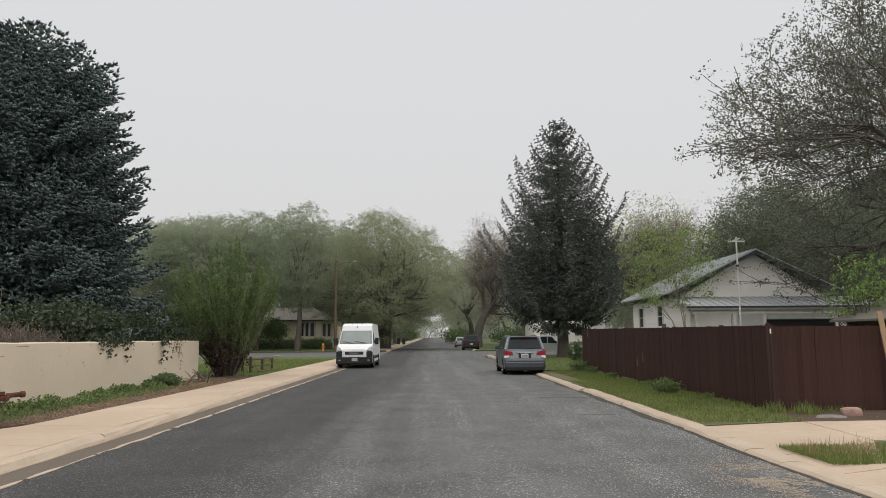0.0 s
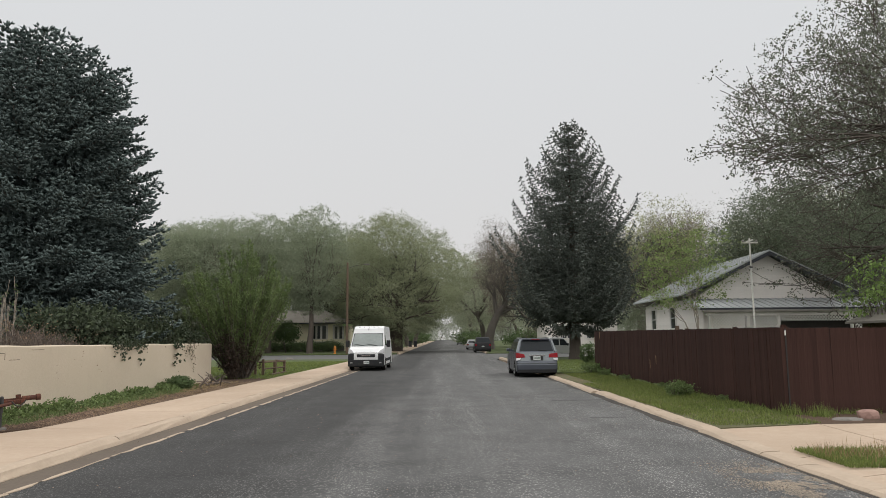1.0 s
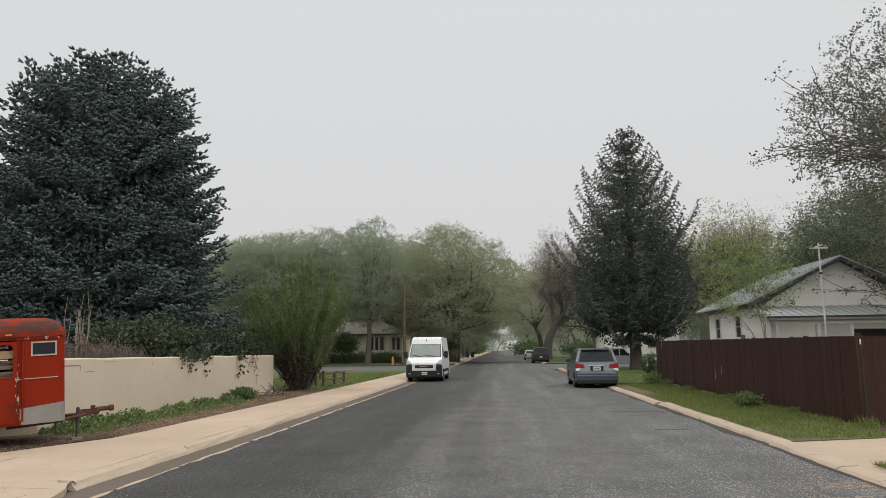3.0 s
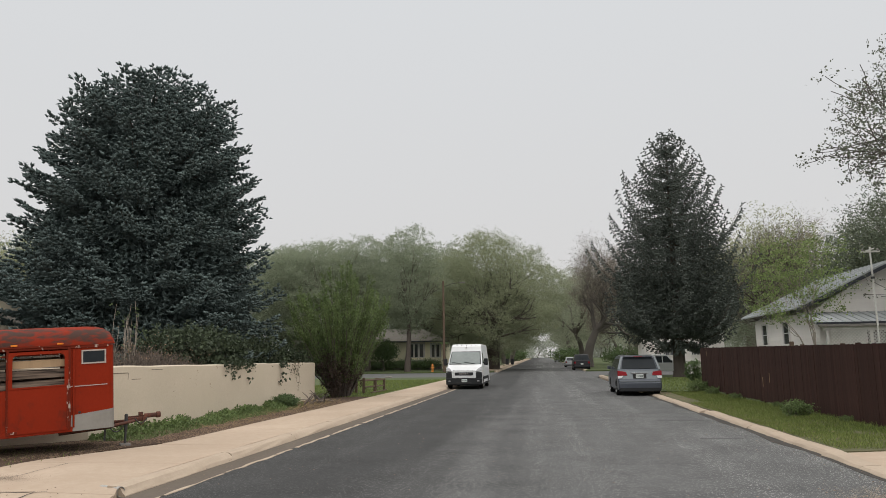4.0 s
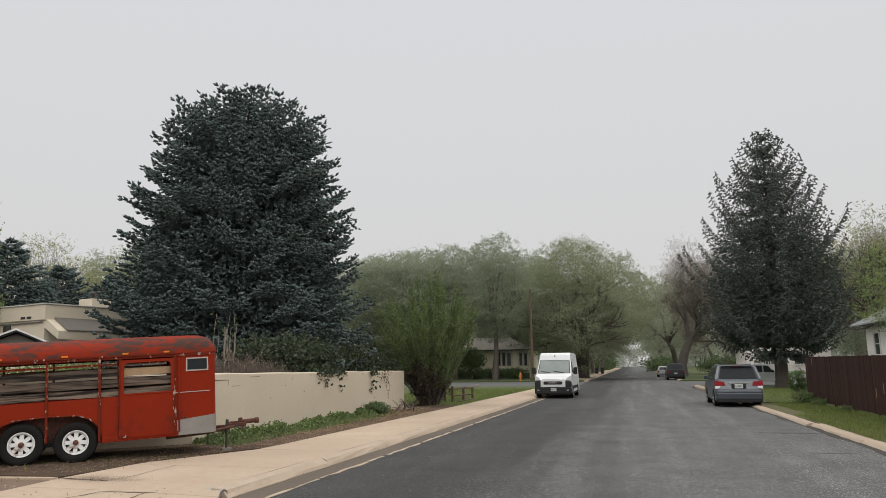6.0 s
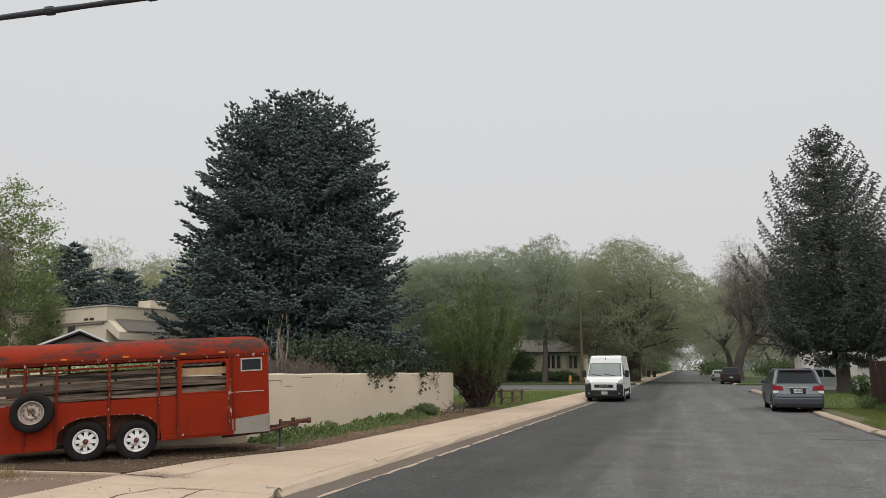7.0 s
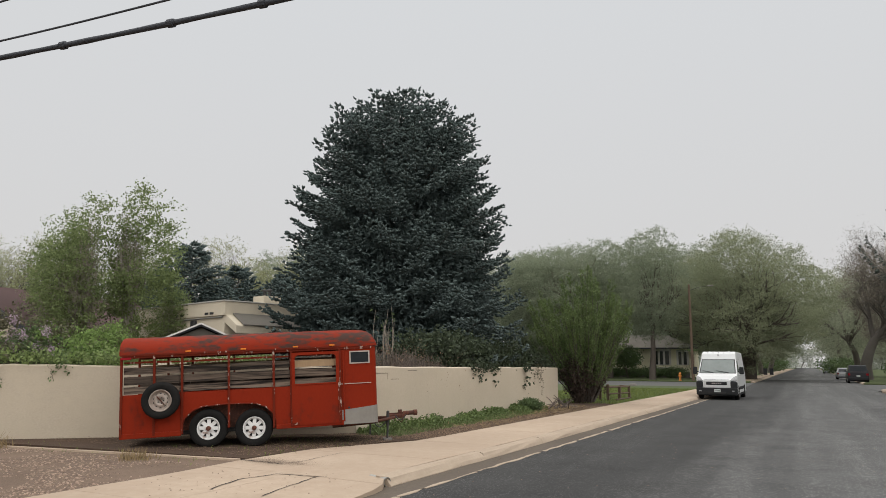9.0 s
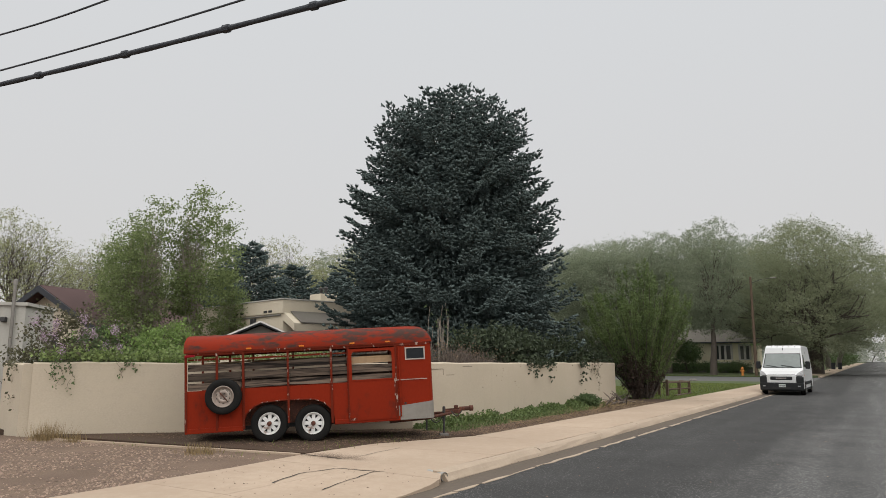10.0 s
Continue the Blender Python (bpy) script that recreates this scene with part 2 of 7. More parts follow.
M["leaf_yard"] = mat("leaf_yard", (0.160, 0.220, 0.080), 0.7, (0.220, 0.275, 0.105), 0.6, 4, 0.9, 0, island=0.4, trans=0.45)
M["leaf_shade"] = mat("leaf_shade", (0.085, 0.105, 0.070), 0.7, (0.125, 0.145, 0.095), 0.3, 4, 0.9, 0, island=0.4, trans=0.35)
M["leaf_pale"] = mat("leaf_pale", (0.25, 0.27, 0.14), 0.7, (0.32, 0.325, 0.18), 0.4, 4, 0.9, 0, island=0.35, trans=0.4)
M["bud"] = mat("bud", (0.205, 0.180, 0.145), 0.9, (0.155, 0.132, 0.108), 0.4, 4, 0.9, 0, island=0.4, trans=0.2)
M["lilac"] = mat("lilac", (0.47, 0.36, 0.44), 0.8, (0.34, 0.24, 0.32), 2, 9, 0.8, 0, island=0.35, trans=0.3)
M["siding"] = mat("siding", (0.76, 0.725, 0.69), 0.8, (0.66, 0.63, 0.60), 1.0, 20, 0.6, 0.1, rand=0.04)
M["white_wood"] = mat("white_wood", (0.69, 0.675, 0.645), 0.8, (0.492, 0.476, 0.443), 2.0, 20, 0.6, 0.1)
M["yellow_wall"] = mat("yellow_wall", (0.84, 0.79, 0.60), 0.9, (0.77, 0.72, 0.54), 1.0, 20, 0.6, 0.1)
M["cream_wall"] = mat("cream_wall", (0.58, 0.515, 0.405), 0.95, (0.50, 0.44, 0.345), 0.8, 20, 0.6, 0.15)
M["white_wall"] = mat("white_wall", (0.433, 0.420, 0.387), 0.95, (0.361, 0.348, 0.315), 0.8, 20, 0.6, 0.15)
M["roof_grey"] = mat("roof_grey", (0.300, 0.318, 0.318), 0.6, (0.215, 0.228, 0.230), 0.8, 12, 0.9, 0.3, rand=0.12)
M["roof_brown"] = mat("roof_brown", (0.078, 0.045, 0.043), 0.9, (0.053, 0.031, 0.030), 0.8, 20, 0.9, 0.4, rand=0.1)
M["dark_trim"] = mat("dark_trim", (0.041, 0.045, 0.053), 0.7, (0.029, 0.031, 0.037), 2, 20, 0.6, 0.1)
M["shingle"] = mat("shingle", (0.164, 0.152, 0.131), 0.95, (0.107, 0.098, 0.086), 0.8, 15, 0.9, 0.5)
M["glass"] = mat("glass", (0.03, 0.036, 0.040), 0.06, (0.04, 0.046, 0.05), 1, 5, 0.5, 0, spec=0.8)
# grey-green base colour paints the sky's reflection into the glass
M["windscreen"] = mat("windscreen", (0.075, 0.096, 0.090), 0.12, (0.110, 0.132, 0.126), 1, 5, 0.5, 0, spec=0.9)
M["dark_glass"] = mat("dark_glass", (0.014, 0.017, 0.02), 0.3, (0.02, 0.024, 0.028), 1, 5, 0.5, 0, spec=0.12)
# near-black, for painted shade in the porch and at the gate gap
M["inside_shade"] = mat("inside_shade", (0.025, 0.023, 0.022), 0.95, (0.04, 0.036, 0.033), 2, 9, 0.7, 0)
M["iron"] = mat("iron", (0.045, 0.045, 0.049), 0.6, (0.074, 0.070, 0.066), 5, 25, 0.8, 0.2, metal=0.4)
M["hydrant"] = mat("hydrant", (0.508, 0.197, 0.041), 0.5, (0.410, 0.148, 0.033), 5, 25, 0.6, 0.1)
M["cable"] = mat("cable", (0.045, 0.05, 0.06), 0.7, (0.03, 0.033, 0.04), 3, 20, 0.6, 0.1)
M["pink_stone"] = mat("pink_stone", (0.30, 0.19, 0.16), 0.95, (0.23, 0.145, 0.122), 6, 25, 0.9, 0.5)
M["grey_stone"] = mat("grey_stone", (0.197, 0.180, 0.164), 0.95, (0.123, 0.115, 0.107), 6, 25, 0.9, 0.5)
M["pipe_metal"] = mat("pipe_metal", (0.394, 0.394, 0.377), 0.5, (0.246, 0.230, 0.205), 6, 25, 0.8, 0.1, metal=0.5)


# ---------------------------------------------------------------- builders
def thing(name, m, label, category, group="", kind=""):
    ob = new(name)
    ob.empty_display_size = 0.2
    ob.matrix_world = m
    return tagged(ob, label, category, group, kind)


def part(name, bm, material, parent=None, label="", m=None, smooth=False):
    me = bpy.data.meshes.new(name)
    bm.to_mesh(me)
    bm.free()
    me.materials.append(M[material] if isinstance(material, str) else material)
    if smooth:
        for p in me.polygons:
            p.use_smooth = True
    ob = new(name, me)
    ob.parent = parent
    if m is not None:
        ob.matrix_local = m
    return tagged(ob, label)


def piece(name, mesh, parent, m):
    """One more object on a shared mesh: a brick, board or slab of its parent."""
    ob = new(name, mesh)
    ob.parent = parent
    ob.matrix_local = m
    return ob


def mesh_of(name, bm, material):
    me = bpy.data.meshes.new(name)
    bm.to_mesh(me)
    bm.free()
    me.materials.append(M[material])
    return me


def tris(name, verts, faces, material, parent=None, label="", smooth=False):
    """A mesh from arrays; faces all have the same number of corners."""
    me = bpy.data.meshes.new(name)
    v, f = np.asarray(verts, dtype=np.float32), np.asarray(faces, dtype=np.int32)
    k = f.shape[1]
    me.vertices.add(len(v)), me.vertices.foreach_set("co", v.ravel())
    me.loops.add(f.size), me.loops.foreach_set("vertex_index", f.ravel())
    me.polygons.add(len(f)), me.polygons.foreach_set("loop_start", np.arange(0, f.size, k, dtype=np.int32))
    me.polygons.foreach_set("loop_total", np.full(len(f), k, dtype=np.int32))
    if smooth:
        me.polygons.foreach_set("use_smooth", np.ones(len(f), dtype=bool))
    me.update(calc_edges=True)
    me.materials.append(M[material])
    ob = new(name, me)
    ob.parent = parent
    return tagged(ob, label)


def box(bm, x0, x1, y0, y1, z0, z1, bevel=0.0, m=None):
    """Adds a box to bm, its edges rounded by bevel."""
    r = bmesh.ops.create_cube(bm, size=1)
    vs = r["verts"]
    for v in vs:
        v.co = Vector(((x0 + x1) / 2 + v.co.x * (x1 - x0), (y0 + y1) / 2 + v.co.y * (y1 - y0), (z0 + z1) / 2 + v.co.z * (z1 - z0)))
    if bevel:
        es = list({e for v in vs for e in v.link_edges})
        vs = bmesh.ops.bevel(bm, geom=es, offset=bevel, segments=2, affect="EDGES", profile=0.5)["verts"]
    if m is not None:
        bmesh.ops.transform(bm, matrix=m, verts=list(vs))
    return bm


def boxed(*a, **k):
    return box(bmesh.new(), *a, **k)


def prism(bm, pts, z0, z1):
    """Adds an upright prism over the outline pts (x, y); z0 and z1 may be lists with a height for each corner."""
    k = len(pts)
    z0 = z0 if isinstance(z0, (list, tuple)) else [z0] * k
    z1 = z1 if isinstance(z1, (list, tuple)) else [z1] * k
    a = [bm.verts.new((x, y, z)) for (x, y), z in zip(pts, z0)]
    b = [bm.verts.new((x, y, z)) for (x, y), z in zip(pts, z1)]
    bm.faces.new(a[::-1]), bm.faces.new(b)
    for i in range(k):
        bm.faces.new((a[i], a[(i + 1) % k], b[(i + 1) % k], b[i]))
    bmesh.ops.recalc_face_normals(bm, faces=bm.faces)
    return bm


def tube_arrays(paths, sides=6):
    """Tapered tubes along paths: each a list of (point, radius)."""
    V, F = [], []
    for p in paths:
        base, k = len(V), len(p)
        for i, (c, r) in enumerate(p):
            d = (p[min(i + 1, k - 1)][0] - p[max(i - 1, 0)][0]).normalized()
            u = d.cross(Vector((0.3, 0.9, 0.2))).normalized()
            w = d.cross(u)
            for j in range(sides):
                a = 2 * math.pi * j / sides
                V.append(c + (math.cos(a) * u + math.sin(a) * w) * float(r))
        for i in range(k - 1):
            for j in range(sides):
                q, n2 = base + i * sides, (j + 1) % sides
                F.append((q + j, q + n2, q + sides + n2, q + sides + j))
    return [tuple(v) for v in V], F


def slab(bm, pts, y0, y1, axis="y"):
    """Adds a plate: the outline pts (x, z) carried from y0 to y1 (axis y), or pts (y, z) carried along x (axis x)."""
    def at(p, d):
        return (p[0], d, p[1]) if axis == "y" else (d, p[0], p[1])
    a, c = [bm.verts.new(at(p, y0)) for p in pts], [bm.verts.new(at(p, y1)) for p in pts]
    k = len(pts)
    fs = [bm.faces.new(a), bm.faces.new(c[::-1])] + [bm.faces.new((a[i], c[i], c[(i + 1) % k], a[(i + 1) % k])) for i in range(k)]
    bmesh.ops.recalc_face_normals(bm, faces=fs)
    bmesh.ops.triangulate(bm, faces=fs[:2])
    return bm


def slabbed(*a, **k):
    return slab(bmesh.new(), *a, **k)


def lathe(bm, profile, seg=24, axis="y", centre=(0, 0, 0), caps=True):
    """Adds a turned form: profile is a list of (radius, distance along the axis)."""
    rings = []
    for r, d in profile:
        ring = []
        for j in range(seg):
            a = 2 * math.pi * j / seg
            c, s = r * math.cos(a), r * math.sin(a)
            p = (c, d, s) if axis == "y" else ((d, c, s) if axis == "x" else (c, s, d))
            ring.append(bm.verts.new(Vector(p) + Vector(centre)))
        rings.append(ring)
    fs = []
    for a, c in zip(rings, rings[1:]):
        fs += [bm.faces.new((a[j], a[(j + 1) % seg], c[(j + 1) % seg], c[j])) for j in range(seg)]
    if caps:
        fs += [bm.faces.new(rings[0]), bm.faces.new(rings[-1])]
    bmesh.ops.recalc_face_normals(bm, faces=fs)
    return bm


def lathed(*a, **k):
    return lathe(bmesh.new(), *a, **k)


# ---------------------------------------------------------------- ground and street
def sheet(name, pts, z0, z1, material, label, category="ground"):
    ob = part(name, prism(bmesh.new(), pts, z0, z1), material)
    return tagged(ob, label, category, kind="structure")


def rise(y):
    """The street climbs gently from the crossing on; the slope is fitted to the camera's view."""
    return 0.0 if y < 63.5 else 0.011 * (min(y, 79.0) - 63.5) + 0.0046 * (max(y, 79.0) - 79.0)


sheet("ground", [(-900, -60), (900, -60), (900, 1500), (-900, 1500)], -0.6, -0.10, "dirt", "bare brown earth under the whole neighbourhood")

# the street: a slightly uneven sheet with streaks of wear along the traffic
rm = M["asphalt"]
n, l = rm.node_tree.nodes, rm.node_tree.links
bs = n["Principled BSDF"]
old = bs.inputs["Base Color"].links[0].from_socket
tc, mp = n.new("ShaderNodeTexCoord"), n.new("ShaderNodeMapping")
mp.inputs["Scale"].default_value = (0.85, 0.035, 1)
l.new(tc.outputs["Object"], mp.inputs[0])
streak = n.new("ShaderNodeTexNoise")
streak.inputs["Scale"].default_value, streak.inputs["Detail"].default_value = 1.3, 5
l.new(mp.outputs[0], streak.inputs[0])
rg = n.new("ShaderNodeMapRange")
rg.inputs[1].default_value, rg.inputs[2].default_value = 0.46, 0.60
l.new(streak.outputs[0], rg.inputs[0])
chip = n.new("ShaderNodeTexVoronoi")
chip.inputs["Scale"].default_value = 44
l.new(tc.outputs["Object"], chip.inputs[0])
cr = n.new("ShaderNodeMapRange")
cr.inputs[1].default_value, cr.inputs[2].default_value, cr.inputs[3].default_value, cr.inputs[4].default_value = 0.16, 0.50, 1.0, 0.0
l.new(chip.outputs["Distance"], cr.inputs[0])
sel = n.new("ShaderNodeMath")
sel.operation = "MULTIPLY"
wear = n.new("ShaderNodeMath")
wear.operation = "MULTIPLY_ADD"
wear.inputs[1].default_value, wear.inputs[2].default_value = 0.45, 0.68
l.new(rg.outputs[0], wear.inputs[0])
pick = n.new("ShaderNodeMapRange")
pick.inputs[1].default_value, pick.inputs[2].default_value = 0.35, 0.85
l.new(chip.outputs["Color"], pick.inputs[0])
some = n.new("ShaderNodeMath")
some.operation = "MULTIPLY"
l.new(cr.outputs[0], some.inputs[0]), l.new(pick.outputs[0], some.inputs[1])
l.new(some.outputs[0], sel.inputs[0]), l.new(wear.outputs[0], sel.inputs[1])
cm = n.new("ShaderNodeMix")
cm.data_type = "RGBA"
cm.inputs[7].default_value = (0.46, 0.45, 0.43, 1)
# the lane beside the left kerb is tinted darker, up to a wavering edge
sx = n.new("ShaderNodeSeparateXYZ")
l.new(tc.outputs["Object"], sx.inputs[0])
edge = n.new("ShaderNodeMath")
edge.operation = "MULTIPLY_ADD"
edge.inputs[1].default_value = 2.5
l.new(streak.outputs[0], edge.inputs[0]), l.new(sx.outputs[0], edge.inputs[2])
lane = n.new("ShaderNodeMapRange")
lane.inputs[1].default_value, lane.inputs[2].default_value, lane.inputs[3].default_value, lane.inputs[4].default_value = -0.6, 1.7, 0.40, 1.0
l.new(edge.outputs[0], lane.inputs[0])
lane_mix = n.new("ShaderNodeMix")
lane_mix.data_type, lane_mix.blend_type = "RGBA", "MULTIPLY"
lane_mix.inputs[0].default_value = 1.0
# pale wheel tracks, broken up along the street
track = n.new("ShaderNodeMath")
track.operation = "MULTIPLY_ADD"
track.inputs[1].default_value, track.inputs[2].default_value = 0.09, 0.95
l.new(rg.outputs[0], track.inputs[0])
both = n.new("ShaderNodeMath")
both.operation = "MULTIPLY"
l.new(lane.outputs[0], both.inputs[0]), l.new(track.outputs[0], both.inputs[1])
l.new(sel.outputs[0], cm.inputs[0]), l.new(old, cm.inputs[6])
l.new(cm.outputs[2], lane_mix.inputs[6]), l.new(both.outputs[0], lane_mix.inputs[7]), l.new(lane_mix.outputs[2], bs.inputs["Base Color"])
sheet("road_far", [(-4.42, 79), (4.86, 79), (4.86, 420), (-4.42, 420)], -0.3, [rise(79), rise(79), rise(420), rise(420)], "asphalt", "worn grey asphalt street past the crossing", "road")
sheet("road_crossing", [(-4.42, 63.5), (4.86, 63.5), (4.86, 79), (-4.42, 79)], -0.3, [0, 0, rise(79), rise(79)], "asphalt", "worn grey asphalt where the streets cross", "road")
sheet("road", [(-4.42, -50), (4.86, -50), (4.86, 63.5), (-4.42, 63.5)], -0.3, 0.0, "asphalt", "worn grey asphalt street with pale wheel tracks", "road")
for nm, x0, x1 in (("road_left", -120, -4.43), ("road_right", 4.87, 120)):
    sheet(nm, [(x0, 63.5), (x1, 63.5), (x1, 79), (x0, 79)], -0.3, [0.004, 0.004, rise(79), rise(79)], "asphalt_far", "grey asphalt cross street", "road")
sheet("gutter_left", [(-4.93, -50), (-4.424, -50), (-4.424, 62), (-4.93, 62)], -0.25, 0.004, "gutter", "dirty concrete gutter pan beside the kerb", "gutter")
# pale broken line of old concrete where the gutter meets the asphalt
rnd = random.Random(7)
bm = bmesh.new()
y = 5.0
while y < 40:
    L = rnd.uniform(0.5, 2.6)
    if rnd.random() < 0.92:
        k = max(3, int(L / 0.25))
        lo = [(-4.44 + rnd.gauss(0, 0.012), y + L * i / k) for i in range(k + 1)]
        hi = [(-4.375 + rnd.gauss(0, 0.022), y + L * i / k) for i in range(k + 1)]
        prism(bm, hi[::1] + lo[::-1], -0.01, 0.008)
    y += L + rnd.uniform(0.02, 0.35)
tagged(part("gutter_edge", bm, "kerb"), "broken pale concrete edge along the asphalt", "gutter", kind="structure")
# tar patches and cracks on the asphalt; those at y 86, 98 paint tree shade
for i, (x, y, sx, sy) in enumerate([(4.0, 20.3, 0.8, 0.14), (3.9, 15.9, 0.4, 0.06), (-0.3, 86, 4, 1.6), (0.2, 98, 4, 4.0), (1.2, 72, 0.9, 0.5), (-2.0, 70, 0.8, 0.4)  ]):
    q = [(x + sx * math.cos(a) * rnd.uniform(0.75, 1.1), y + sy * math.sin(a) * rnd.uniform(0.75, 1.1)) for a in [2 * math.pi * j / 18 for j in range(18)]]
    sheet("road_patch", q, -0.05, [rise(v) + 0.004 for _, v in q], "tar_shade", "dark tarred patch on the asphalt, painted tree shade past the crossing", "road")

sheet("lawn_right", [(7.1, 15.2), (7.5, 15.4), (60, 15.4), (60, 63.4), (5.3, 63.4), (5.3, 34.5), (7.1, 34.0)], -0.2, 0.11, "lawn", "yard grass behind the board fence", "lawn")
sheet("verge_right", [(5.22, 13.5), (7.1, 13.6), (7.1, 33.5), (5.23, 33.5)], -0.2, [0.052, 0.105, 0.09, 0.09], "verge", "patchy green grass verge between kerb and fence", "lawn")
sheet("lawn_left", [(-60, 27.2), (-9.07, 27.2), (-9.07, 31.52), (-6.86, 31.52), (-6.86, 63.4), (-60, 63.4)], -0.2, 0.10, "lawn", "short green lawn behind the sidewalk", "lawn")
sheet("lawn_far_left", [(-120, 79.1), (-5.0, 79.1), (-5.0, 420), (-120, 420)], -0.2, [0.11 + rise(79), 0.11 + rise(79), 0.11 + rise(420), 0.11 + rise(420)], "lawn", "grass in front of the far houses", "lawn")
sheet("lawn_far_right", [(5.0, 79.1), (120, 79.1), (120, 420), (5.0, 420)], -0.2, [0.11 + rise(79), 0.11 + rise(79), 0.11 + rise(420), 0.11 + rise(420)], "lawn", "grass in front of the far houses", "lawn")
sheet("lawn_end", [(-150, 420.05), (150, 420.05), (150, 480), (-150, 480)], -0.2, 0.1 + rise(420), "lawn", "grass that closes the far end of the street", "lawn")
sheet("garden_soil", [(-60, 9.0), (-15.2, 9.4), (-9.1, 14.8), (-9.1, 27.1), (-60, 27.1)], -0.2, 0.12, "dirt", "garden soil behind the wall", "soil")
sheet("soil_bed", [(-15.4, 9.2), (-8.1, 9.95), (-7.86, 12.0), (-7.5, 13.2), (-6.86, 14.4), (-6.86, 31.5), (-9.05, 31.5), (-9.05, 14.6)], -0.2, 0.105, "dirt", "brown soil with leaf litter along the wall", "soil")
sheet("gravel_yard", [(-60, -50), (-7.86, -50), (-7.86, 9.9), (-8.1, 9.93), (-15.3, 9.0), (-60, 9.0)], -0.2, 0.075, "gravel", "pinkish-brown gravel yard", "gravel")
sheet("driveway_edge", [(-13.9, 8.97), (-8.15, 9.76), (-8.13, 9.86), (-13.95, 9.06)], -0.1, 0.105, "concrete", "thin concrete strip at the edge of the gravel", "kerb")


def slabs(name, label, strips, gap=0.006, category="sidewalk"):
    """Concrete slabs, each a piece of its own; strips: outlines (four corners) and heights at them."""
    t = tagged(new(name), label, category, kind="structure")
    t.empty_display_size = 0.2
    for pts, zs in strips:
        c = Vector((sum(p[0] for p in pts) / len(pts), sum(p[1] for p in pts) / len(pts)))
        q = [(x + (c.x - x) * min(0.2, gap / max(0.1, abs(c.x - x))), y + (c.y - y) * min(0.2, gap / max(0.1, abs(c.y - y)))) for x, y in pts]
        part("slab", prism(bmesh.new(), q, -0.15, zs), "concrete", t)
    return t


def walk_left(y):
    return float(np.interp(y, [9.7, 11.4, 12.6, 13.6, 14.6], [-7.86, -7.80, -7.30, -6.90, -6.84]))


def walk_right(y):
    return float(np.interp(y, [8.3, 8.7, 9.0, 9.25, 9.4], [-4.75, -4.76, -4.84, -5.0, -5.12]))


def walk_height(x, y):
    """Level walk, and the crossing for cars that slopes down to the gutter."""
    k = min(1.0, max(0.0, (9.9 - y) / 2.2))
    k = k * k * (3 - 2 * k)
    return 0.132 * (1 - k) + k * float(np.interp(x, [-7.86, -6.35, -4.75], [0.10, 0.095, 0.02]))


sidewalk = tagged(new("sidewalk"), "tan concrete sidewalk slabs, stained and swept", "sidewalk", kind="structure")
sidewalk.empty_display_size = 0.2
joints = [-2.7, 0.4, 3.5, 6.6, 8.9, 11.2, 13.6] + [13.6 + 3.05 * i for i in range(1, 17)]
for y0, y1 in zip(joints, joints[1:]):
    parts_x = ((0.0, 0.49), (0.49, 1.0)) if y0 < 8 else ((0.0, 1.0),)
    for u0, u1 in parts_x:
        bm = bmesh.new()
        ky, kx = (8 if y0 < 14 else 2), (6 if y0 < 12 else 2)
        rows, lower = [], []
        for i in range(ky + 1):
            yy = y0 + 0.005 + (y1 - y0 - 0.01) * i / ky
            xa, xb = walk_left(yy), walk_right(yy)
            line = [xa + (xb - xa) * (u0 + (u1 - u0) * j / kx) + (0.004 if j == 0 else -0.004 if j == kx else 0) for j in range(kx + 1)]
            rows.append([bm.verts.new((x, yy, walk_height(x, yy) + 0.002 * noise.noise(Vector((x, yy * 0.5, 4))))) for x in line])
            lower.append([bm.verts.new((x, yy, -0.15)) for x in line])
        for i in range(ky):
            for j in range(kx):
                bm.faces.new((rows[i][j], rows[i][j + 1], rows[i + 1][j + 1], rows[i + 1][j]))
            for j in (0, kx):
                bm.faces.new((rows[i][j], rows[i + 1][j], lower[i + 1][j], lower[i][j]))
        for i in (0, ky):
            for j in range(kx):
                bm.faces.new((rows[i][j], rows[i][j + 1], lower[i][j + 1], lower[i][j]))
        bmesh.ops.recalc_face_normals(bm, faces=bm.faces)
        part("slab", bm, "concrete", sidewalk)


def crack(points, width, seed):
    """A dark, uneven crack that follows the slabs."""
    rnd = random.Random(seed)
    fine = [(a[0] + (b[0] - a[0]) * i / 6 + rnd.gauss(0, 0.012), a[1] + (b[1] - a[1]) * i / 6 + rnd.gauss(0, 0.012)) for a, b in zip(points, points[1:]) for i in range(6)] + [points[-1]]
    bm = bmesh.new()
    left, right = [], []
    for i, (x, y) in enumerate(fine):
        (xa, ya), (xb, yb) = fine[max(0, i - 1)], fine[min(len(fine) - 1, i + 1)]
        d = Vector((xb - xa, yb - ya)).normalized() * width * rnd.uniform(0.35, 1.0) * 0.5
        z = walk_height(x, y) + 0.005
        left.append(bm.verts.new((x - d.y, y + d.x, z))), right.append(bm.verts.new((x + d.y, y - d.x, z)))
    for i in range(len(fine) - 1):
        bm.faces.new((left[i], right[i], right[i + 1], left[i + 1]))
    part("crack", bm, "gutter_dirt", sidewalk, "dark crack in the concrete")


crack([(-6.43, 7.43), (-6.64, 8.18), (-6.48, 8.77), (-6.07, 8.84), (-5.73, 8.93)], 0.035, 1)
crack([(-5.7, 7.54), (-5.8, 8.19), (-5.86, 8.85)], 0.03, 2)
crack([(-6.95, 9.52), (-6.91, 10.04), (-7.0, 11.14)], 0.015, 3)
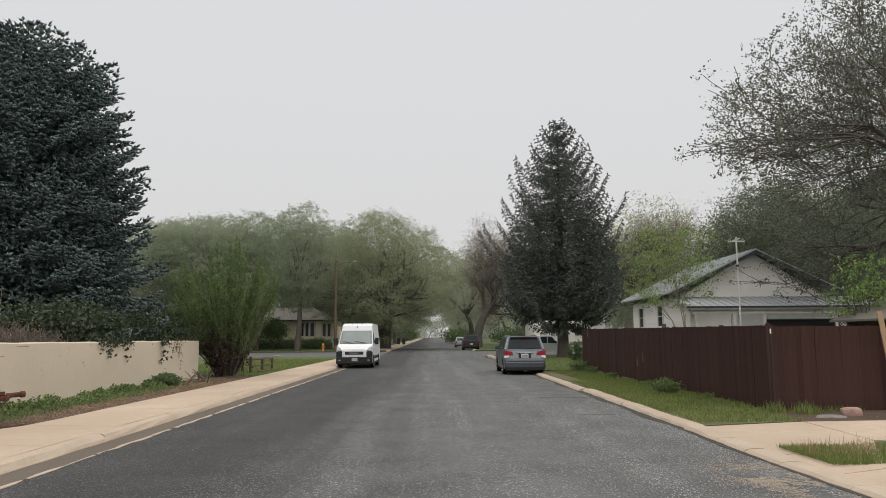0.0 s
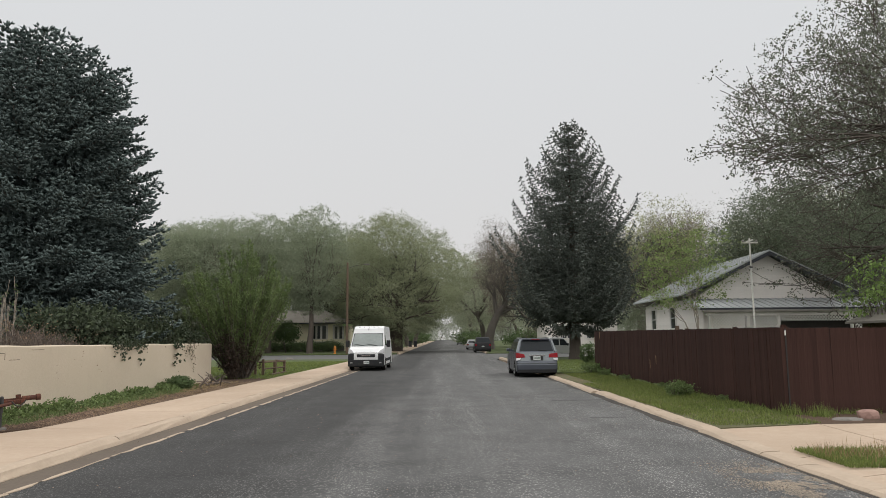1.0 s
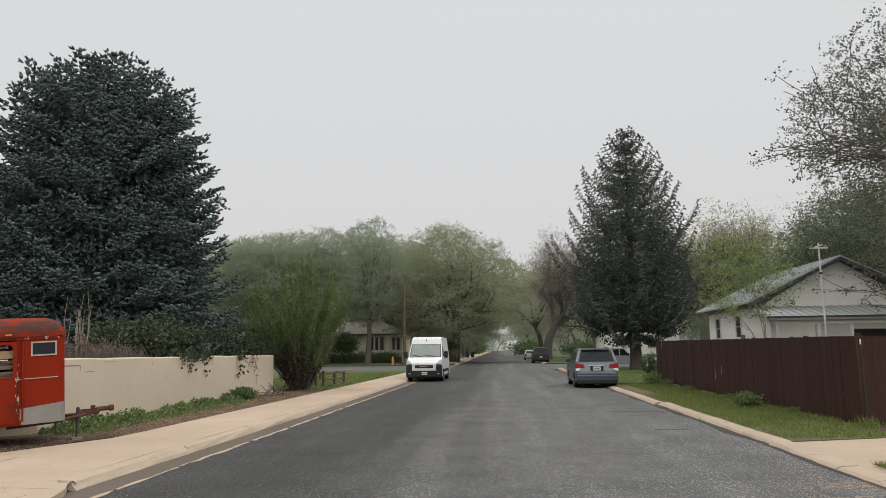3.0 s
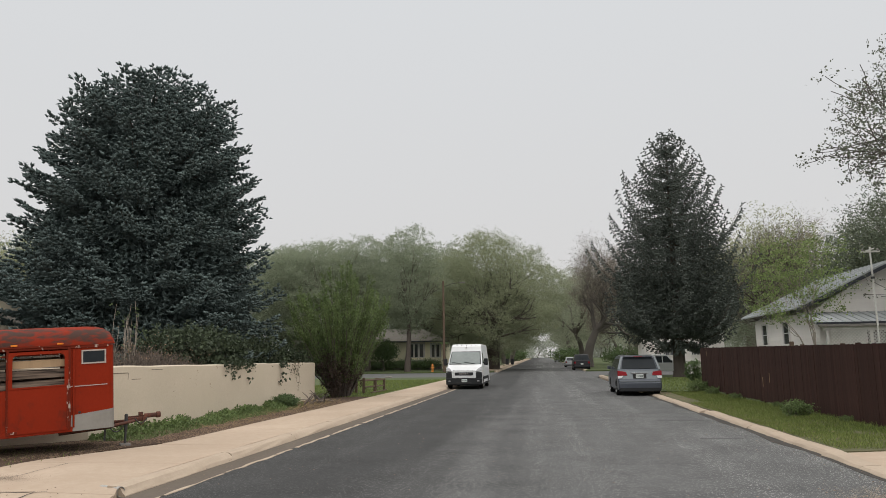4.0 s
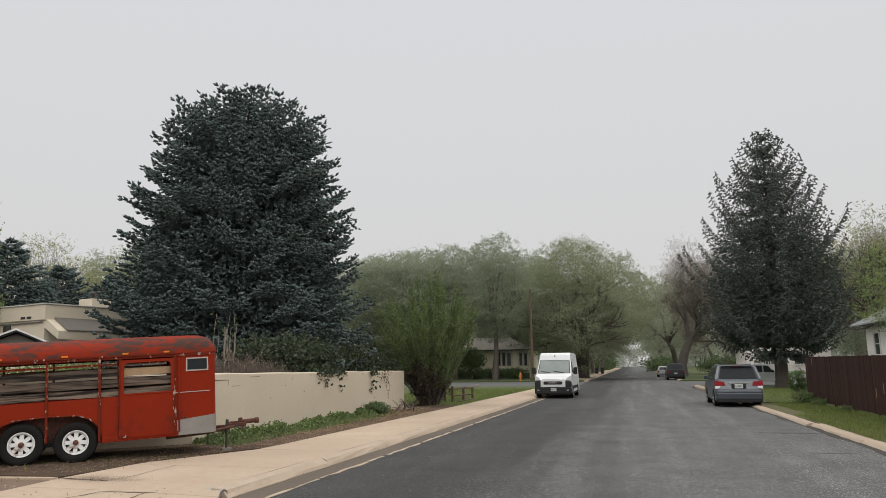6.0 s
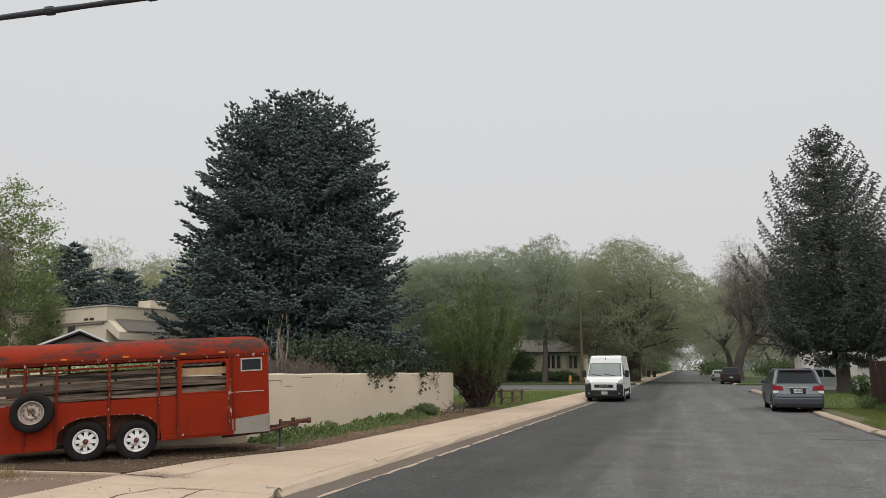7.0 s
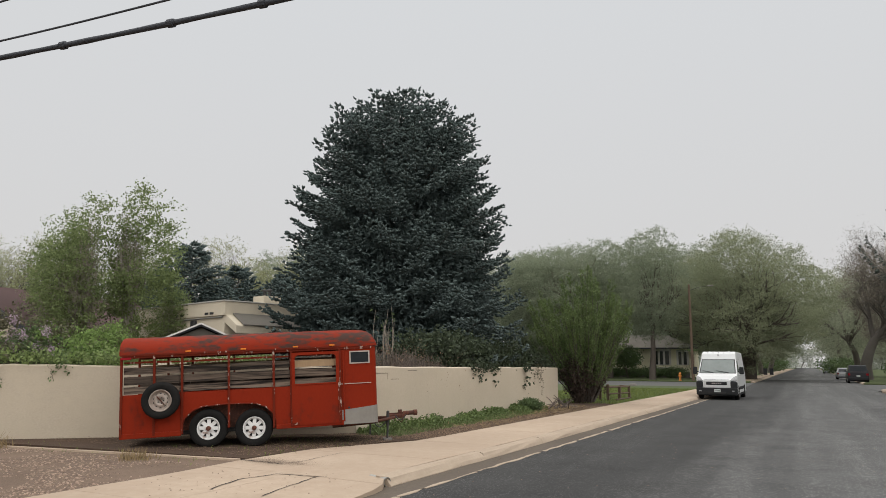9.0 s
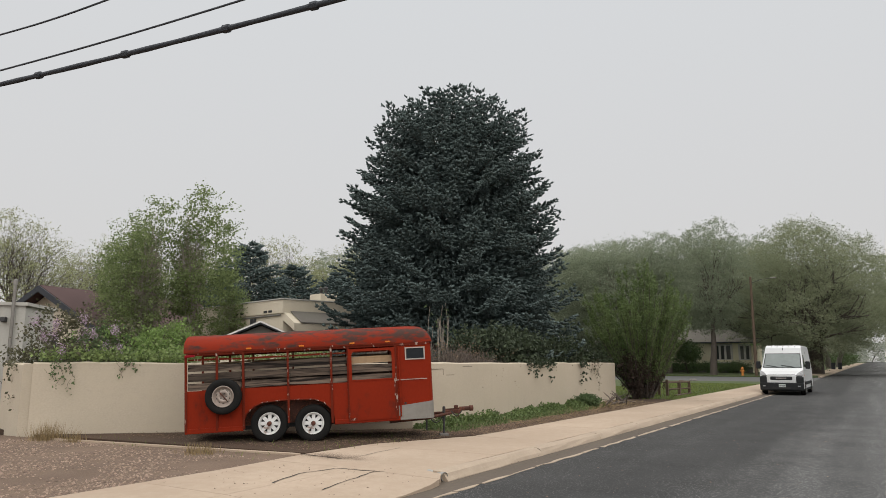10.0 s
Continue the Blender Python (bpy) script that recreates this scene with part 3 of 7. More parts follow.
crack([(-7.86, 9.60), (-7.4, 9.56), (-6.97, 9.52)], 0.05, 4)
crack([(-6.85, 30.4), (-6.0, 30.45), (-5.13, 30.4)], 0.05, 5)
sheet("sidewalk_base", [(-7.8, -50), (-4.8, -50), (-4.8, 9.0), (-5.1, 9.3), (-5.1, 62), (-6.8, 62), (-6.8, 14), (-7.8, 11.4)], -0.25, 0.0, "gutter", "packed base under the slabs", "sidewalk")


def kerb_run(name, label, side, x, y0, y1, step, dz=0.0, wave=0.0, seed=1):
    """A kerb of cast lengths: rounded top edge, sloping face, small unevenness from length to length."""
    rnd = random.Random(seed)
    t = tagged(new(name), label, "kerb", kind="structure")
    t.empty_display_size = 0.2
    y = y0
    while y < y1:
        L = step * rnd.uniform(0.85, 1.1)
        s = side
        prof = [(0.0, -0.1), (0.0, 0.012), (-0.03 * s, 0.06), (-0.07 * s, 0.105), (-0.12 * s, 0.128), (-0.17 * s, 0.132), (-0.25 * s if s > 0 else 0.34, 0.130), (-0.25 * s if s > 0 else 0.34, -0.1)]
        bm = bmesh.new()
        rows = []
        k = 4
        off = rnd.gauss(0, wave)
        for i in range(k + 1):
            yy = y + 0.008 + (L - 0.016) * i / k
            rows.append([bm.verts.new((x + off + px + rnd.gauss(0, 0.006), yy, pz + dz + rise(yy) + rnd.gauss(0, 0.003))) for px, pz in prof])
        for a, b in zip(rows, rows[1:]):
            for j in range(len(prof) - 1):
                bm.faces.new((a[j], a[j + 1], b[j + 1], b[j]))
        bm.faces.new(rows[0]), bm.faces.new(rows[-1])
        bmesh.ops.recalc_face_normals(bm, faces=bm.faces)
        part("kerb_stone", bm, "kerb", t)
        y += L
    return t


kerb_run("kerb_left", "tan rolled concrete kerb with chips and dirt", 1, -4.87, 9.2, 61, 3.0, 0.0, 0.008, 2)
kerb_run("kerb_right", "broken tan concrete kerb, lengths slightly out of line", -1, 4.90, 13.4, 33.5, 1.5, -0.06, 0.03, 5)
kerb_run("kerb_right_far", "tan concrete kerb past the parked car", -1, 5.15, 33.5, 62, 3.0, 0.0, 0.02, 6)
kerb_run("kerb_far_left", "tan concrete kerb past the crossing", 1, -4.6, 80, 330, 12.0, 0.0, 0.0, 8)
kerb_run("kerb_far_right", "tan concrete kerb past the crossing", -1, 4.9, 80, 330, 12.0, 0.0, 0.0, 9)
sheet("sidewalk_far", [(-6.6, 84), (-5.0, 84), (-5.0, 330), (-6.6, 330)], -0.2, [0.13 + rise(84), 0.13 + rise(84), 0.13 + rise(330), 0.13 + rise(330)], "concrete", "pale concrete sidewalk under the far trees", "sidewalk")

# driveway crossing on the other side
slabs("driveway", "tan concrete driveway crossing with cracks", [
    ([(5.0, 10.3), (6.9, 11.15), (7.05, 13.45), (5.15, 13.35)], [0.018, 0.105, 0.11, 0.05]),
    ([(6.9, 11.15), (14.0, 11.3), (14.0, 13.8), (7.05, 13.45)], [0.105, 0.12, 0.12, 0.11]),
    ([(4.90, 9.6), (5.1, 9.0), (5.9, 9.2), (6.9, 11.15), (5.0, 10.3)], [0.014, 0.02, 0.06, 0.105, 0.018]),
    ([(4.92, 8.0), (9.6, 7.2), (9.6, 9.15), (5.9, 9.2), (5.1, 9.0)], [0.014, 0.07, 0.08, 0.06, 0.02]),
    ([(4.92, -4), (6.6, -4), (6.6, 7.65), (4.92, 8.0)], [0.014, 0.07, 0.07, 0.014])], 0.01, "driveway")
# the kerb dips to a low worn lip where cars cross it
dropped = tagged(new("kerb_dropped"), "low worn kerb lip across the driveway", "kerb", kind="structure")
rnd = random.Random(15)
y = 13.38
while y > 6.0:
    step = rnd.uniform(0.9, 1.5)
    bm = bmesh.new()
    rows = []
    for i in range(5):
        yy = y - 0.008 - (step - 0.016) * i / 4
        h = 0.052 + 0.024 * max(0.0, min(1.0, (yy - 12.3) / 1.0)) + rnd.gauss(0, 0.003)
        x = 4.845 + 0.03 * math.sin(yy * 1.1) + rnd.gauss(0, 0.008)
        rows.append([bm.verts.new(p) for p in ((x, yy, -0.05), (x, yy, 0.012), (x + 0.05, yy, h * 0.8), (x + 0.12, yy, h), (x + 0.30, yy, h + 0.006), (x + 0.36, yy, 0.0))])
    for a, b in zip(rows, rows[1:]):
        for j in range(5):
            bm.faces.new((a[j], a[j + 1], b[j + 1], b[j]))
    bm.faces.new(rows[0]), bm.faces.new(rows[-1])
    bmesh.ops.recalc_face_normals(bm, faces=bm.faces)
    part("kerb_stone", bm, "kerb", dropped)
    y -= step
sheet("corner_grass", [(5.5, 9.6), (5.8, 9.35), (6.6, 9.25), (14, 9.1), (14, 11.25), (6.95, 11.1), (5.9, 10.45), (5.35, 9.9)], -0.2, [0.03, 0.035, 0.055, 0.095, 0.112, 0.10, 0.065, 0.028], "lawn", "patch of grass beside the driveway", "lawn")
sheet("soil_right", [(7.06, 13.5), (14, 13.85), (14, 15.38), (7.06, 15.3)], -0.2, 0.105, "dirt", "gravelly soil at the foot of the fence", "soil")
sheet("yard_right", [(4.95, -50), (60, -50), (60, 8.6), (9.7, 8.6), (9.7, 7.0), (6.7, 7.5), (6.7, -4), (4.95, -4.2)], -0.2, 0.07, "dirt", "bare yard on the other side", "soil")
sheet("yard_right_far", [(14.02, 8.6), (60, 8.6), (60, 15.39), (14.02, 15.39)], -0.2, 0.08, "dirt", "bare yard on the other side", "soil")
q = [(4.77 + 0.05 * math.sin(i * 1.7) + 0.04 * math.sin(i * 3.9), 33.5 - 1.3 * i) for i in range(30)] + [(5.12, -4), (5.12, 33.5)]
sheet("gutter_right", q, -0.2, 0.005, "gutter_dirt", "dark dirt washed along the foot of the kerb", "gutter")


# ---------------------------------------------------------------- garden wall
bm = bmesh.new()
A, B, C = Vector((-15.05, 9.15)), Vector((-8.98, 14.55)), Vector((-8.98, 29.6))


def wall_run(bm, p, q, z, th, steps, seed):
    """A plastered wall with a soft, slightly wavy top edge."""
    rnd = random.Random(seed)
    d = (q - p).normalized()
    nrm = Vector((-d.y, d.x))
    if nrm.x > 0:
        nrm = -nrm
    rows = []
    for i in range(steps + 1):
        c = p + (q - p) * i / steps
        zz = z + rnd.gauss(0, 0.008)
        w = rnd.gauss(0, 0.006)
        rows.append([bm.verts.new((*(c + nrm * (o + w)), h)) for o, h in ((0, -0.1), (-0.004, 0.5), (0.0, zz - 0.03), (0.02, zz - 0.006), (0.05, zz), (th - 0.04, zz), (th, zz - 0.04), (th, -0.1))])
    for a, b in zip(rows, rows[1:]):
        for j in range(7):
            bm.faces.new((a[j], a[j + 1], b[j + 1], b[j]))
    bm.faces.new(rows[0]), bm.faces.new(rows[-1])


wall_run(bm, A, B, 1.60, 0.22, 24, 3), wall_run(bm, B, C, 1.60, 0.22, 30, 4), wall_run(bm, A + Vector((-0.02, 0.02)), Vector((-17.0, 9.80)), 1.58, 0.2, 6, 5)
bmesh.ops.recalc_face_normals(bm, faces=bm.faces)
gw = tagged(part("garden_wall", bm, "stucco"), "cream stucco garden wall with cracks and stains", "wall", kind="structure")
for p in gw.data.polygons:
    p.use_smooth = False
# raised plaster seams and cracks
d1 = (B - A).normalized()
for s, z, w in ((4.3, 1.1, 0.35), (2.0, 0.45, 0.3), (6.3, 0.8, 0.3)):
    part("crack", boxed(s, s + w, -0.006, 0.01, z, z + 0.008), "gutter", gw, "", Matrix.Translation((*A, 0)) @ Matrix.Rotation(math.atan2(d1.y, d1.x), 4, "Z"))
for y, z, h, w in ((15.2, 1.44, 0.012, 0.7), (15.9, 1.30, 0.14, 0.012), (16.05, 1.29, 0.012, 0.4), (16.9, 1.5, 0.01, 0.5)):
    part("crack", boxed(-8.99, -8.972, y, y + w, z, z + h), "gutter", gw)


# ---------------------------------------------------------------- board fence
fence = tagged(new("fence"), "dark brown stained board fence with a gate and a few pale strips", "fence")
fence.empty_display_size = 0.2
fence.location = (7.4, 15.42, 0.1)
boards = []
rnd = random.Random(12)
for i in range(4):
    bm = bmesh.new()
    slab(bm, [(-0.0695, 0.0), (0.0695, 0.0), (0.0695, 1.74), (0.05, 1.75 + rnd.uniform(-0.006, 0.006)), (-0.05, 1.75 + rnd.uniform(-0.006, 0.006)), (-0.0695, 1.74)], -0.01, 0.01)
    boards.append(mesh_of("board", bm, "fence"))
k = int(18.6 / 0.137)
for i in range(k):
    y = 0.05 + i * 0.137
    piece("board", boards[rnd.randint(0, 3)], fence, pose(rnd.gauss(0, 0.003), y, rnd.gauss(0, 0.006) + 0.008 * y, 0, rnd.gauss(0, 0.2), 90 + rnd.gauss(0, 0.6)))
for i in range(47):
    x = 0.10 + i * 0.137
    piece("board", boards[rnd.randint(0, 3)], fence, pose(x, rnd.gauss(-0.02, 0.003), rnd.gauss(0, 0.005) - 0.02, 0, rnd.gauss(0, 0.2), rnd.gauss(0, 0.6)))
for z in (0.3, 1.4):
    part("rail", boxed(0.012, 0.06, 0.0, 18.7, z, z + 0.09), "fence", fence)
    part("rail", boxed(0.0, 6.6, 0.0, 0.05, z, z + 0.09), "fence", fence)
for y in (0.03, 2.5, 5.0, 7.4, 9.8, 12.2, 14.6, 17.0, 18.7):
    part("post", boxed(0.02, 0.11, y - 0.045, y + 0.045, -0.2, 1.80, 0.006), "fence", fence)
# narrow pale upright strips on a few boards
for y, z in ((18.55, 1.35), (17.4, 1.55), (8.9, 0.7), (9.6, 0.55)):
    part("chip", boxed(-0.02, -0.012, y - 0.012, y + 0.012, z, z + 0.30), "raw_wood", fence, "narrow pale strip on the board")
part("post", boxed(-0.03, 0.05, -0.05, 0.05, -0.1, 1.74, 0.004), "fence", fence)
part("post", boxed(0.045, 0.14, -0.008, 0.05, -0.1, 1.76), "fence", fence)
# solid strip in front of the boards, coloured as the gap's shade
part("gate_gap_strip", boxed(0.055, 0.083, -0.056, -0.045, 0.0, 1.72), "inside_shade", fence, "near-black strip painting in the shaded gap beside the gate")
part("gate_latch", boxed(0.045, 0.075, -0.07, -0.056, 1.58, 1.68, 0.006), "white_wood", fence, "grey metal latch")
o = part("loose_board", slabbed([(-0.055, 0.0), (0.055, 0.0), (0.055, 2.05), (-0.055, 2.05)], -0.012, 0.012), "raw_wood", None, "", pose(9.93, 15.20, 0.09, 0, -7, 0))
tagged(o, "pale raw board leaning against the fence", "board")


# ---------------------------------------------------------------- houses
def window(parent, m, w, h, bars=(), frame_mat="white_wood", depth=0.05, fw=0.07, bw=0.018):
    """A window whose face looks along -y: frame, sill, glass and glazing bars."""
    t = part("window", boxed(-w / 2, w / 2, -0.012, 0.03, 0, h), "glass", parent, "", m)
    for x0, x1, z0, z1 in ((-w / 2 - fw, -w / 2, -0.05, h + fw), (w / 2, w / 2 + fw, -0.05, h + fw), (-w / 2, w / 2, h, h + fw), (-w / 2, w / 2, -0.05, 0)):
        part("window_frame", boxed(x0, x1, -depth, 0.02, z0, z1), frame_mat, t)
    part("window_sill", boxed(-w / 2 - 0.1, w / 2 + 0.1, -depth - 0.05, 0.0, -0.10, -0.05), frame_mat, t)
    for u in bars:
        if u > 0:
            part("glazing_bar", boxed(-w / 2 + w * u - bw, -w / 2 + w * u + bw, -0.035, 0.0, 0, h), frame_mat, t)
        else:
            part("glazing_bar", boxed(-w / 2, w / 2, -0.03, 0.0, -h * u - 0.015, -h * u + 0.015), frame_mat, t)
    return t


def bungalow():
    """The white house behind the fence: gable to the south, sheet-metal roof, a porch with lattice."""
    t = thing("bungalow", pose(0, 0, 0), "white clapboard house with a grey metal roof and latticed porch", "house")
    x0, x1, y0, y1, rx, rz, ez = 11.3, 18.0, 32.0, 39.2, 14.65, 5.45, 3.55
    bm = prism(bmesh.new(), [(x0, 32.0), (x1, 32.0), (x1, y1), (x0, y1)], 0.1, 3.35)
    prism(bm, [(x0, 30.6), (x0 + 1.7, 30.6), (x0 + 1.7, 32.0), (x0, 32.0)], 0.1, 2.9)
    part("wall", bm, "siding", t)
    bm = slabbed([(x0, 3.3), (x1, 3.3), (rx, rz - 0.12)], y0, y1)
    part("gable", bm, "siding", t)
    # clapboards on the gable and the side wall
    z = 3.36
    while z < rz - 0.35:
        a = x0 + 0.1 + (rx - x0) * (z - 3.3) / (rz - 3.4)
        b = x1 - 0.1 - (x1 - rx) * (z - 3.3) / (rz - 3.4)
        part("clapboard", slabbed([(a, z), (b, z), (b - 0.14, z + 0.115), (a + 0.14, z + 0.115)], y0 - 0.022, y0), "siding", t)
        z += 0.13
    z = 0.5
    while z < 3.2:
        part("clapboard", boxed(x0 - 0.022, x0, 30.62 if z < 2.7 else 32.0, y1, z, z + 0.165), "siding", t)
        z += 0.18
    # roof: two slopes, standing seams
    k = (rz - ez) / (rx - 10.75)
    for s in (-1, 1):
        ex = 10.75 if s < 0 else 2 * rx - 10.75
        bm = slabbed([(rx, rz), (ex, ez), (ex, ez - 0.07), (rx, rz - 0.09)], y0 - 0.5, y1 + 0.45)
        r = part("roof", bm, "roof_grey", t, "grey sheet-metal roof slope")
        yy = y0 - 0.45
        while yy < y1 + 0.4:
            bm = slabbed([(rx, rz + 0.025), (ex, ez + 0.025), (ex, ez), (rx, rz)], yy, yy + 0.025)
            part("seam", bm, "roof_grey", r)
            yy += 0.42
        bm = slabbed([(rx, rz - 0.06), (ex, ez - 0.06), (ex, ez - 0.20), (rx, rz - 0.22)], y0 - 0.52, y0 - 0.48)
        part("barge_board", bm, "dark_trim", t, "dark weathered barge board")
    # porch along the front
    bm = slabbed([(30.0, 2.86), (32.02, 3.36), (32.02, 3.28), (30.0, 2.78)], 10.95, 19.1, axis="x")
    pr = part("porch_roof", bm, "roof_grey", t, "low corrugated porch roof")
    x = 11.0
    while x < 19.0:
        part("seam", slabbed([(29.99, 2.885), (32.0, 3.385), (32.0, 3.36), (29.99, 2.86)], x, x + 0.03, axis="x"), "roof_grey", pr)
        x += 0.33
    part("porch_fascia", boxed(10.95, 19.1, 29.96, 30.0, 2.79, 2.87), "dark_trim", t)
    part("porch_gutter", boxed(11.0, 19.2, 29.90, 29.99, 2.69, 2.785, 0.01), "galvanized", t, "pale grey gutter")
    part("porch_beam", boxed(11.2, 19.0, 30.05, 30.15, 2.55, 2.73), "white_wood", t)
    # flat sheet added behind the lattice to paint the porch's inner shade
    part("porch_shade", boxed(13.0, 18.9, 30.5, 30.58, 0.2, 2.7), "inside_shade", t, "near-black sheet painted for the shade inside the porch")
    part("porch_floor", boxed(11.2, 19.0, 30.0, 30.6, 0.1, 0.5), "white_wood", t)
    for x in (11.35, 12.95, 14.2, 17.2, 18.75):
        part("porch_post", boxed(x - 0.05, x + 0.05, 30.05, 30.15, 0.5, 2.6, 0.008), "white_wood", t)

    def lattice(xa, xb, za, zb, y):
        lt = part("lattice_frame", boxed(xa, xb, y - 0.01, y + 0.03, zb - 0.05, zb), "white_wood", t, "white diagonal lattice")
        L = 0.13
        for sgn in (1, -1):
            c = xa - (zb - za)
            while c < xb:
                q = []
                u0, u1 = c, c + (zb - za)
                a, b = max(u0, xa), min(u1, xb)
                if b - a > 0.05:
                    z0, z1 = za + (a - u0), za + (b - u0)
                    if sgn < 0:
                        z0, z1 = zb - (a - u0), zb - (b - u0)
                    part("strip", slabbed([(a, z0 - 0.022), (b, z1 - 0.022), (b, z1 + 0.022), (a, z0 + 0.022)], y + (0.0 if sgn > 0 else 0.012), y + (0.01 if sgn > 0 else 0.022)), "white_wood", lt)
                c += L
    lattice(11.45, 12.9, 1.75, 2.72, 30.02)
    lattice(13.0, 14.15, 1.75, 2.6, 30.04)
    lattice(14.25, 17.15, 2.32, 2.6, 30.04)
    lattice(17.3, 18.7, 1.75, 2.6, 30.04)
    for y, w in ((34.5, 0.72), (37.6, 0.72)):
        window(t, pose(x0 - 0.02, y, 2.12, 0, 0, -90), w, 0.95, (-0.5,))
    return t


bungalow()


def yellow_house():
    t = thing("ranch_house", pose(0, 0, rise(96)), "pale yellow ranch house with white windows and brown shingle roof", "house")
    part("wall", boxed(-33, -12.9, 96, 105, 0.1, 3.9), "yellow_wall", t)
    bm = bmesh.new()
    a = [bm.verts.new(p) for p in ((-33.6, 95.3, 3.85), (-12.2, 95.3, 3.85), (-12.2, 105.7, 3.85), (-33.6, 105.7, 3.85))]
    b = [bm.verts.new(p) for p in ((-29.5, 100.5, 5.7), (-16.3, 100.5, 5.7))]
    for q in ((a[0], a[1], b[1], b[0]), (a[1], a[2], b[1]), (a[2], a[3], b[0], b[1]), (a[3], a[0], b[0]), (a[3], a[2], a[1], a[0])):
        bm.faces.new(q)
    bmesh.ops.recalc_face_normals(bm, faces=bm.faces)
    part("roof", bm, "shingle", t, "brown hipped shingle roof")
    part("fascia", boxed(-33.65, -12.15, 95.26, 95.32, 3.72, 3.88), "dark_trim", t)
    window(t, pose(-16.3, 96, 1.75), 1.9, 1.7, (0.33, 0.67), fw=0.24, bw=0.13)
    window(t, pose(-13.7, 96, 1.75), 1.0, 1.6, (0.5,), fw=0.24, bw=0.13)
    window(t, pose(-20.2, 96, 1.9), 1.3, 1.2, (0.5,), fw=0.24, bw=0.13)
    window(t, pose(-26.0, 96, 1.75), 1.9, 1.5, (0.33, 0.67), fw=0.2, bw=0.085)
    part("flower_box", boxed(-17.4, -15.2, 95.7, 96.0, 1.05, 1.4, 0.02), "white_wood", t)
    part("plinth", boxed(-33, -12.9, 95.95, 96.0, 0.1, 0.8), "grey_stone", t)
    return t


yellow_house()


def flat_house():
    """The cream flat-roofed building behind the wall."""
    t = thing("flat_roofed_house", pose(-20.5, 22.3, 0.1, 0, 0, -16), "cream stucco house with a flat parapet roof", "house")
    part("wall", boxed(-7.9, 0.0, 0.0, 9.0, 0, 3.5), "cream_wall", t)
    part("parapet", boxed(-8.0, 0.08, -0.08, 9.1, 3.48, 4.05, 0.02), "cream_wall", t)
    part("coping", boxed(-8.05, 0.12, -0.12, 9.15, 4.05, 4.10, 0.01), "white_wall", t)
    part("roof_inner", boxed(-7.8, -0.1, 0.1, 8.9, 4.0, 4.06), "shingle", t)
    for x in (-5.6, -3.9, -3.4, -1.3, -0.9):
        part("scupper", boxed(x - 0.14, x + 0.14, -0.10, -0.06, 3.55, 3.64), "seam", t, "dark slot in the parapet")
    v, f = tube_arrays([[(Vector((-6.5, -0.06, 3.3)), 0.03), (Vector((-3.0, -0.06, 3.4)), 0.03), (Vector((-0.1, -0.06, 3.42)), 0.03)]], 6)
    tris("conduit", v, f, "pipe_metal", t)
    tris("downpipe", *tube_arrays([[(Vector((-5.9, -0.08, 3.3)), 0.04), (Vector((-5.9, -0.08, 0.2)), 0.04)]], 6), "cream_wall", t)
    part("meter_box", boxed(-2.5, -2.2, -0.15, 0, 2.9, 3.35, 0.02), "iron", t)
    # slanting eave on the street side
    part("side_eave", slabbed([(0.0, 3.55), (0.9, 3.05), (0.9, 2.75), (0.0, 3.2)], 0.0, 8.5), "cream_wall", t)
    part("side_roof", slabbed([(0.06, 3.60), (0.94, 3.10), (0.94, 3.06), (0.06, 3.56)], 0.3, 8.6), "shingle", t)
    part("chimney", boxed(-2.75, -1.85, 3.0, 3.9, 3.9, 4.62, 0.02), "cream_wall", t)
    for x in (-2.5, -2.1):
        part("vent_pipe", lathed([(0.07, 4.6), (0.07, 4.85), (0.12, 4.87), (0.12, 4.93), (0.03, 4.98)], 10, "z", (x, 3.45, 0)), "iron", t)
    part("roof_vent", boxed(-3.4, -2.6, 2.0, 2.6, 4.05, 4.3, 0.02), "galvanized", t)
    window(t, pose(-4.2, 0, 1.2), 1.4, 1.2, (0.5,))
    return t


flat_house()


def garden_shed():
    """A low shed behind the fence, its pale roof edge rising away from the gate."""
    t = thing("garden_shed", pose(12.75, 19.3, 0.1), "small grey shed with a pale roof edge behind the fence", "shed")
    part("wall", boxed(0, 2.6, 0, 2.4, 0, 2.0), "brown_wood", t)
    part("gable", slabbed([(0, 2.0), (2.6, 2.0), (1.3, 2.52)], 0.0, 2.4), "brown_wood", t)
    for k in (-1, 1):
        part("roof", slabbed([(1.3, 2.66), (1.3 + k * 1.7, 1.98), (1.3 + k * 1.7, 1.92), (1.3, 2.59)], -0.2, 2.6), "shingle", t)
        part("edge", slabbed([(1.3, 2.69), (1.3 + k * 1.74, 1.99), (1.3 + k * 1.74, 1.90), (1.3, 2.58)], -0.25, -0.2), "white_wood", t, "pale painted edge")
    return t


garden_shed()


def gabled_shed():
    t = thing("shed", pose(-18.6, 19.2, 0.1, 0, 0, 42), "small shed with a dark gable roof edged in white", "shed")
    part("wall", boxed(-1.35, 1.35, 0.0, 2.0, 0, 2.2), "cream_wall", t)
    part("gable", slabbed([(-1.35, 2.2), (1.35, 2.2), (0, 2.8)], 0.0, 2.0), "shingle", t)
    for s in (-1, 1):
        part("roof", slabbed([(0, 2.93), (s * 1.65, 2.19), (s * 1.65, 2.12), (0, 2.84)], -0.25, 2.2), "dark_trim", t)
        part("edge", slabbed([(0, 2.96), (s * 1.68, 2.21), (s * 1.68, 2.15), (0, 2.90)], -0.30, -0.25), "white_wood", t, "white painted edge")
    return t


gabled_shed()


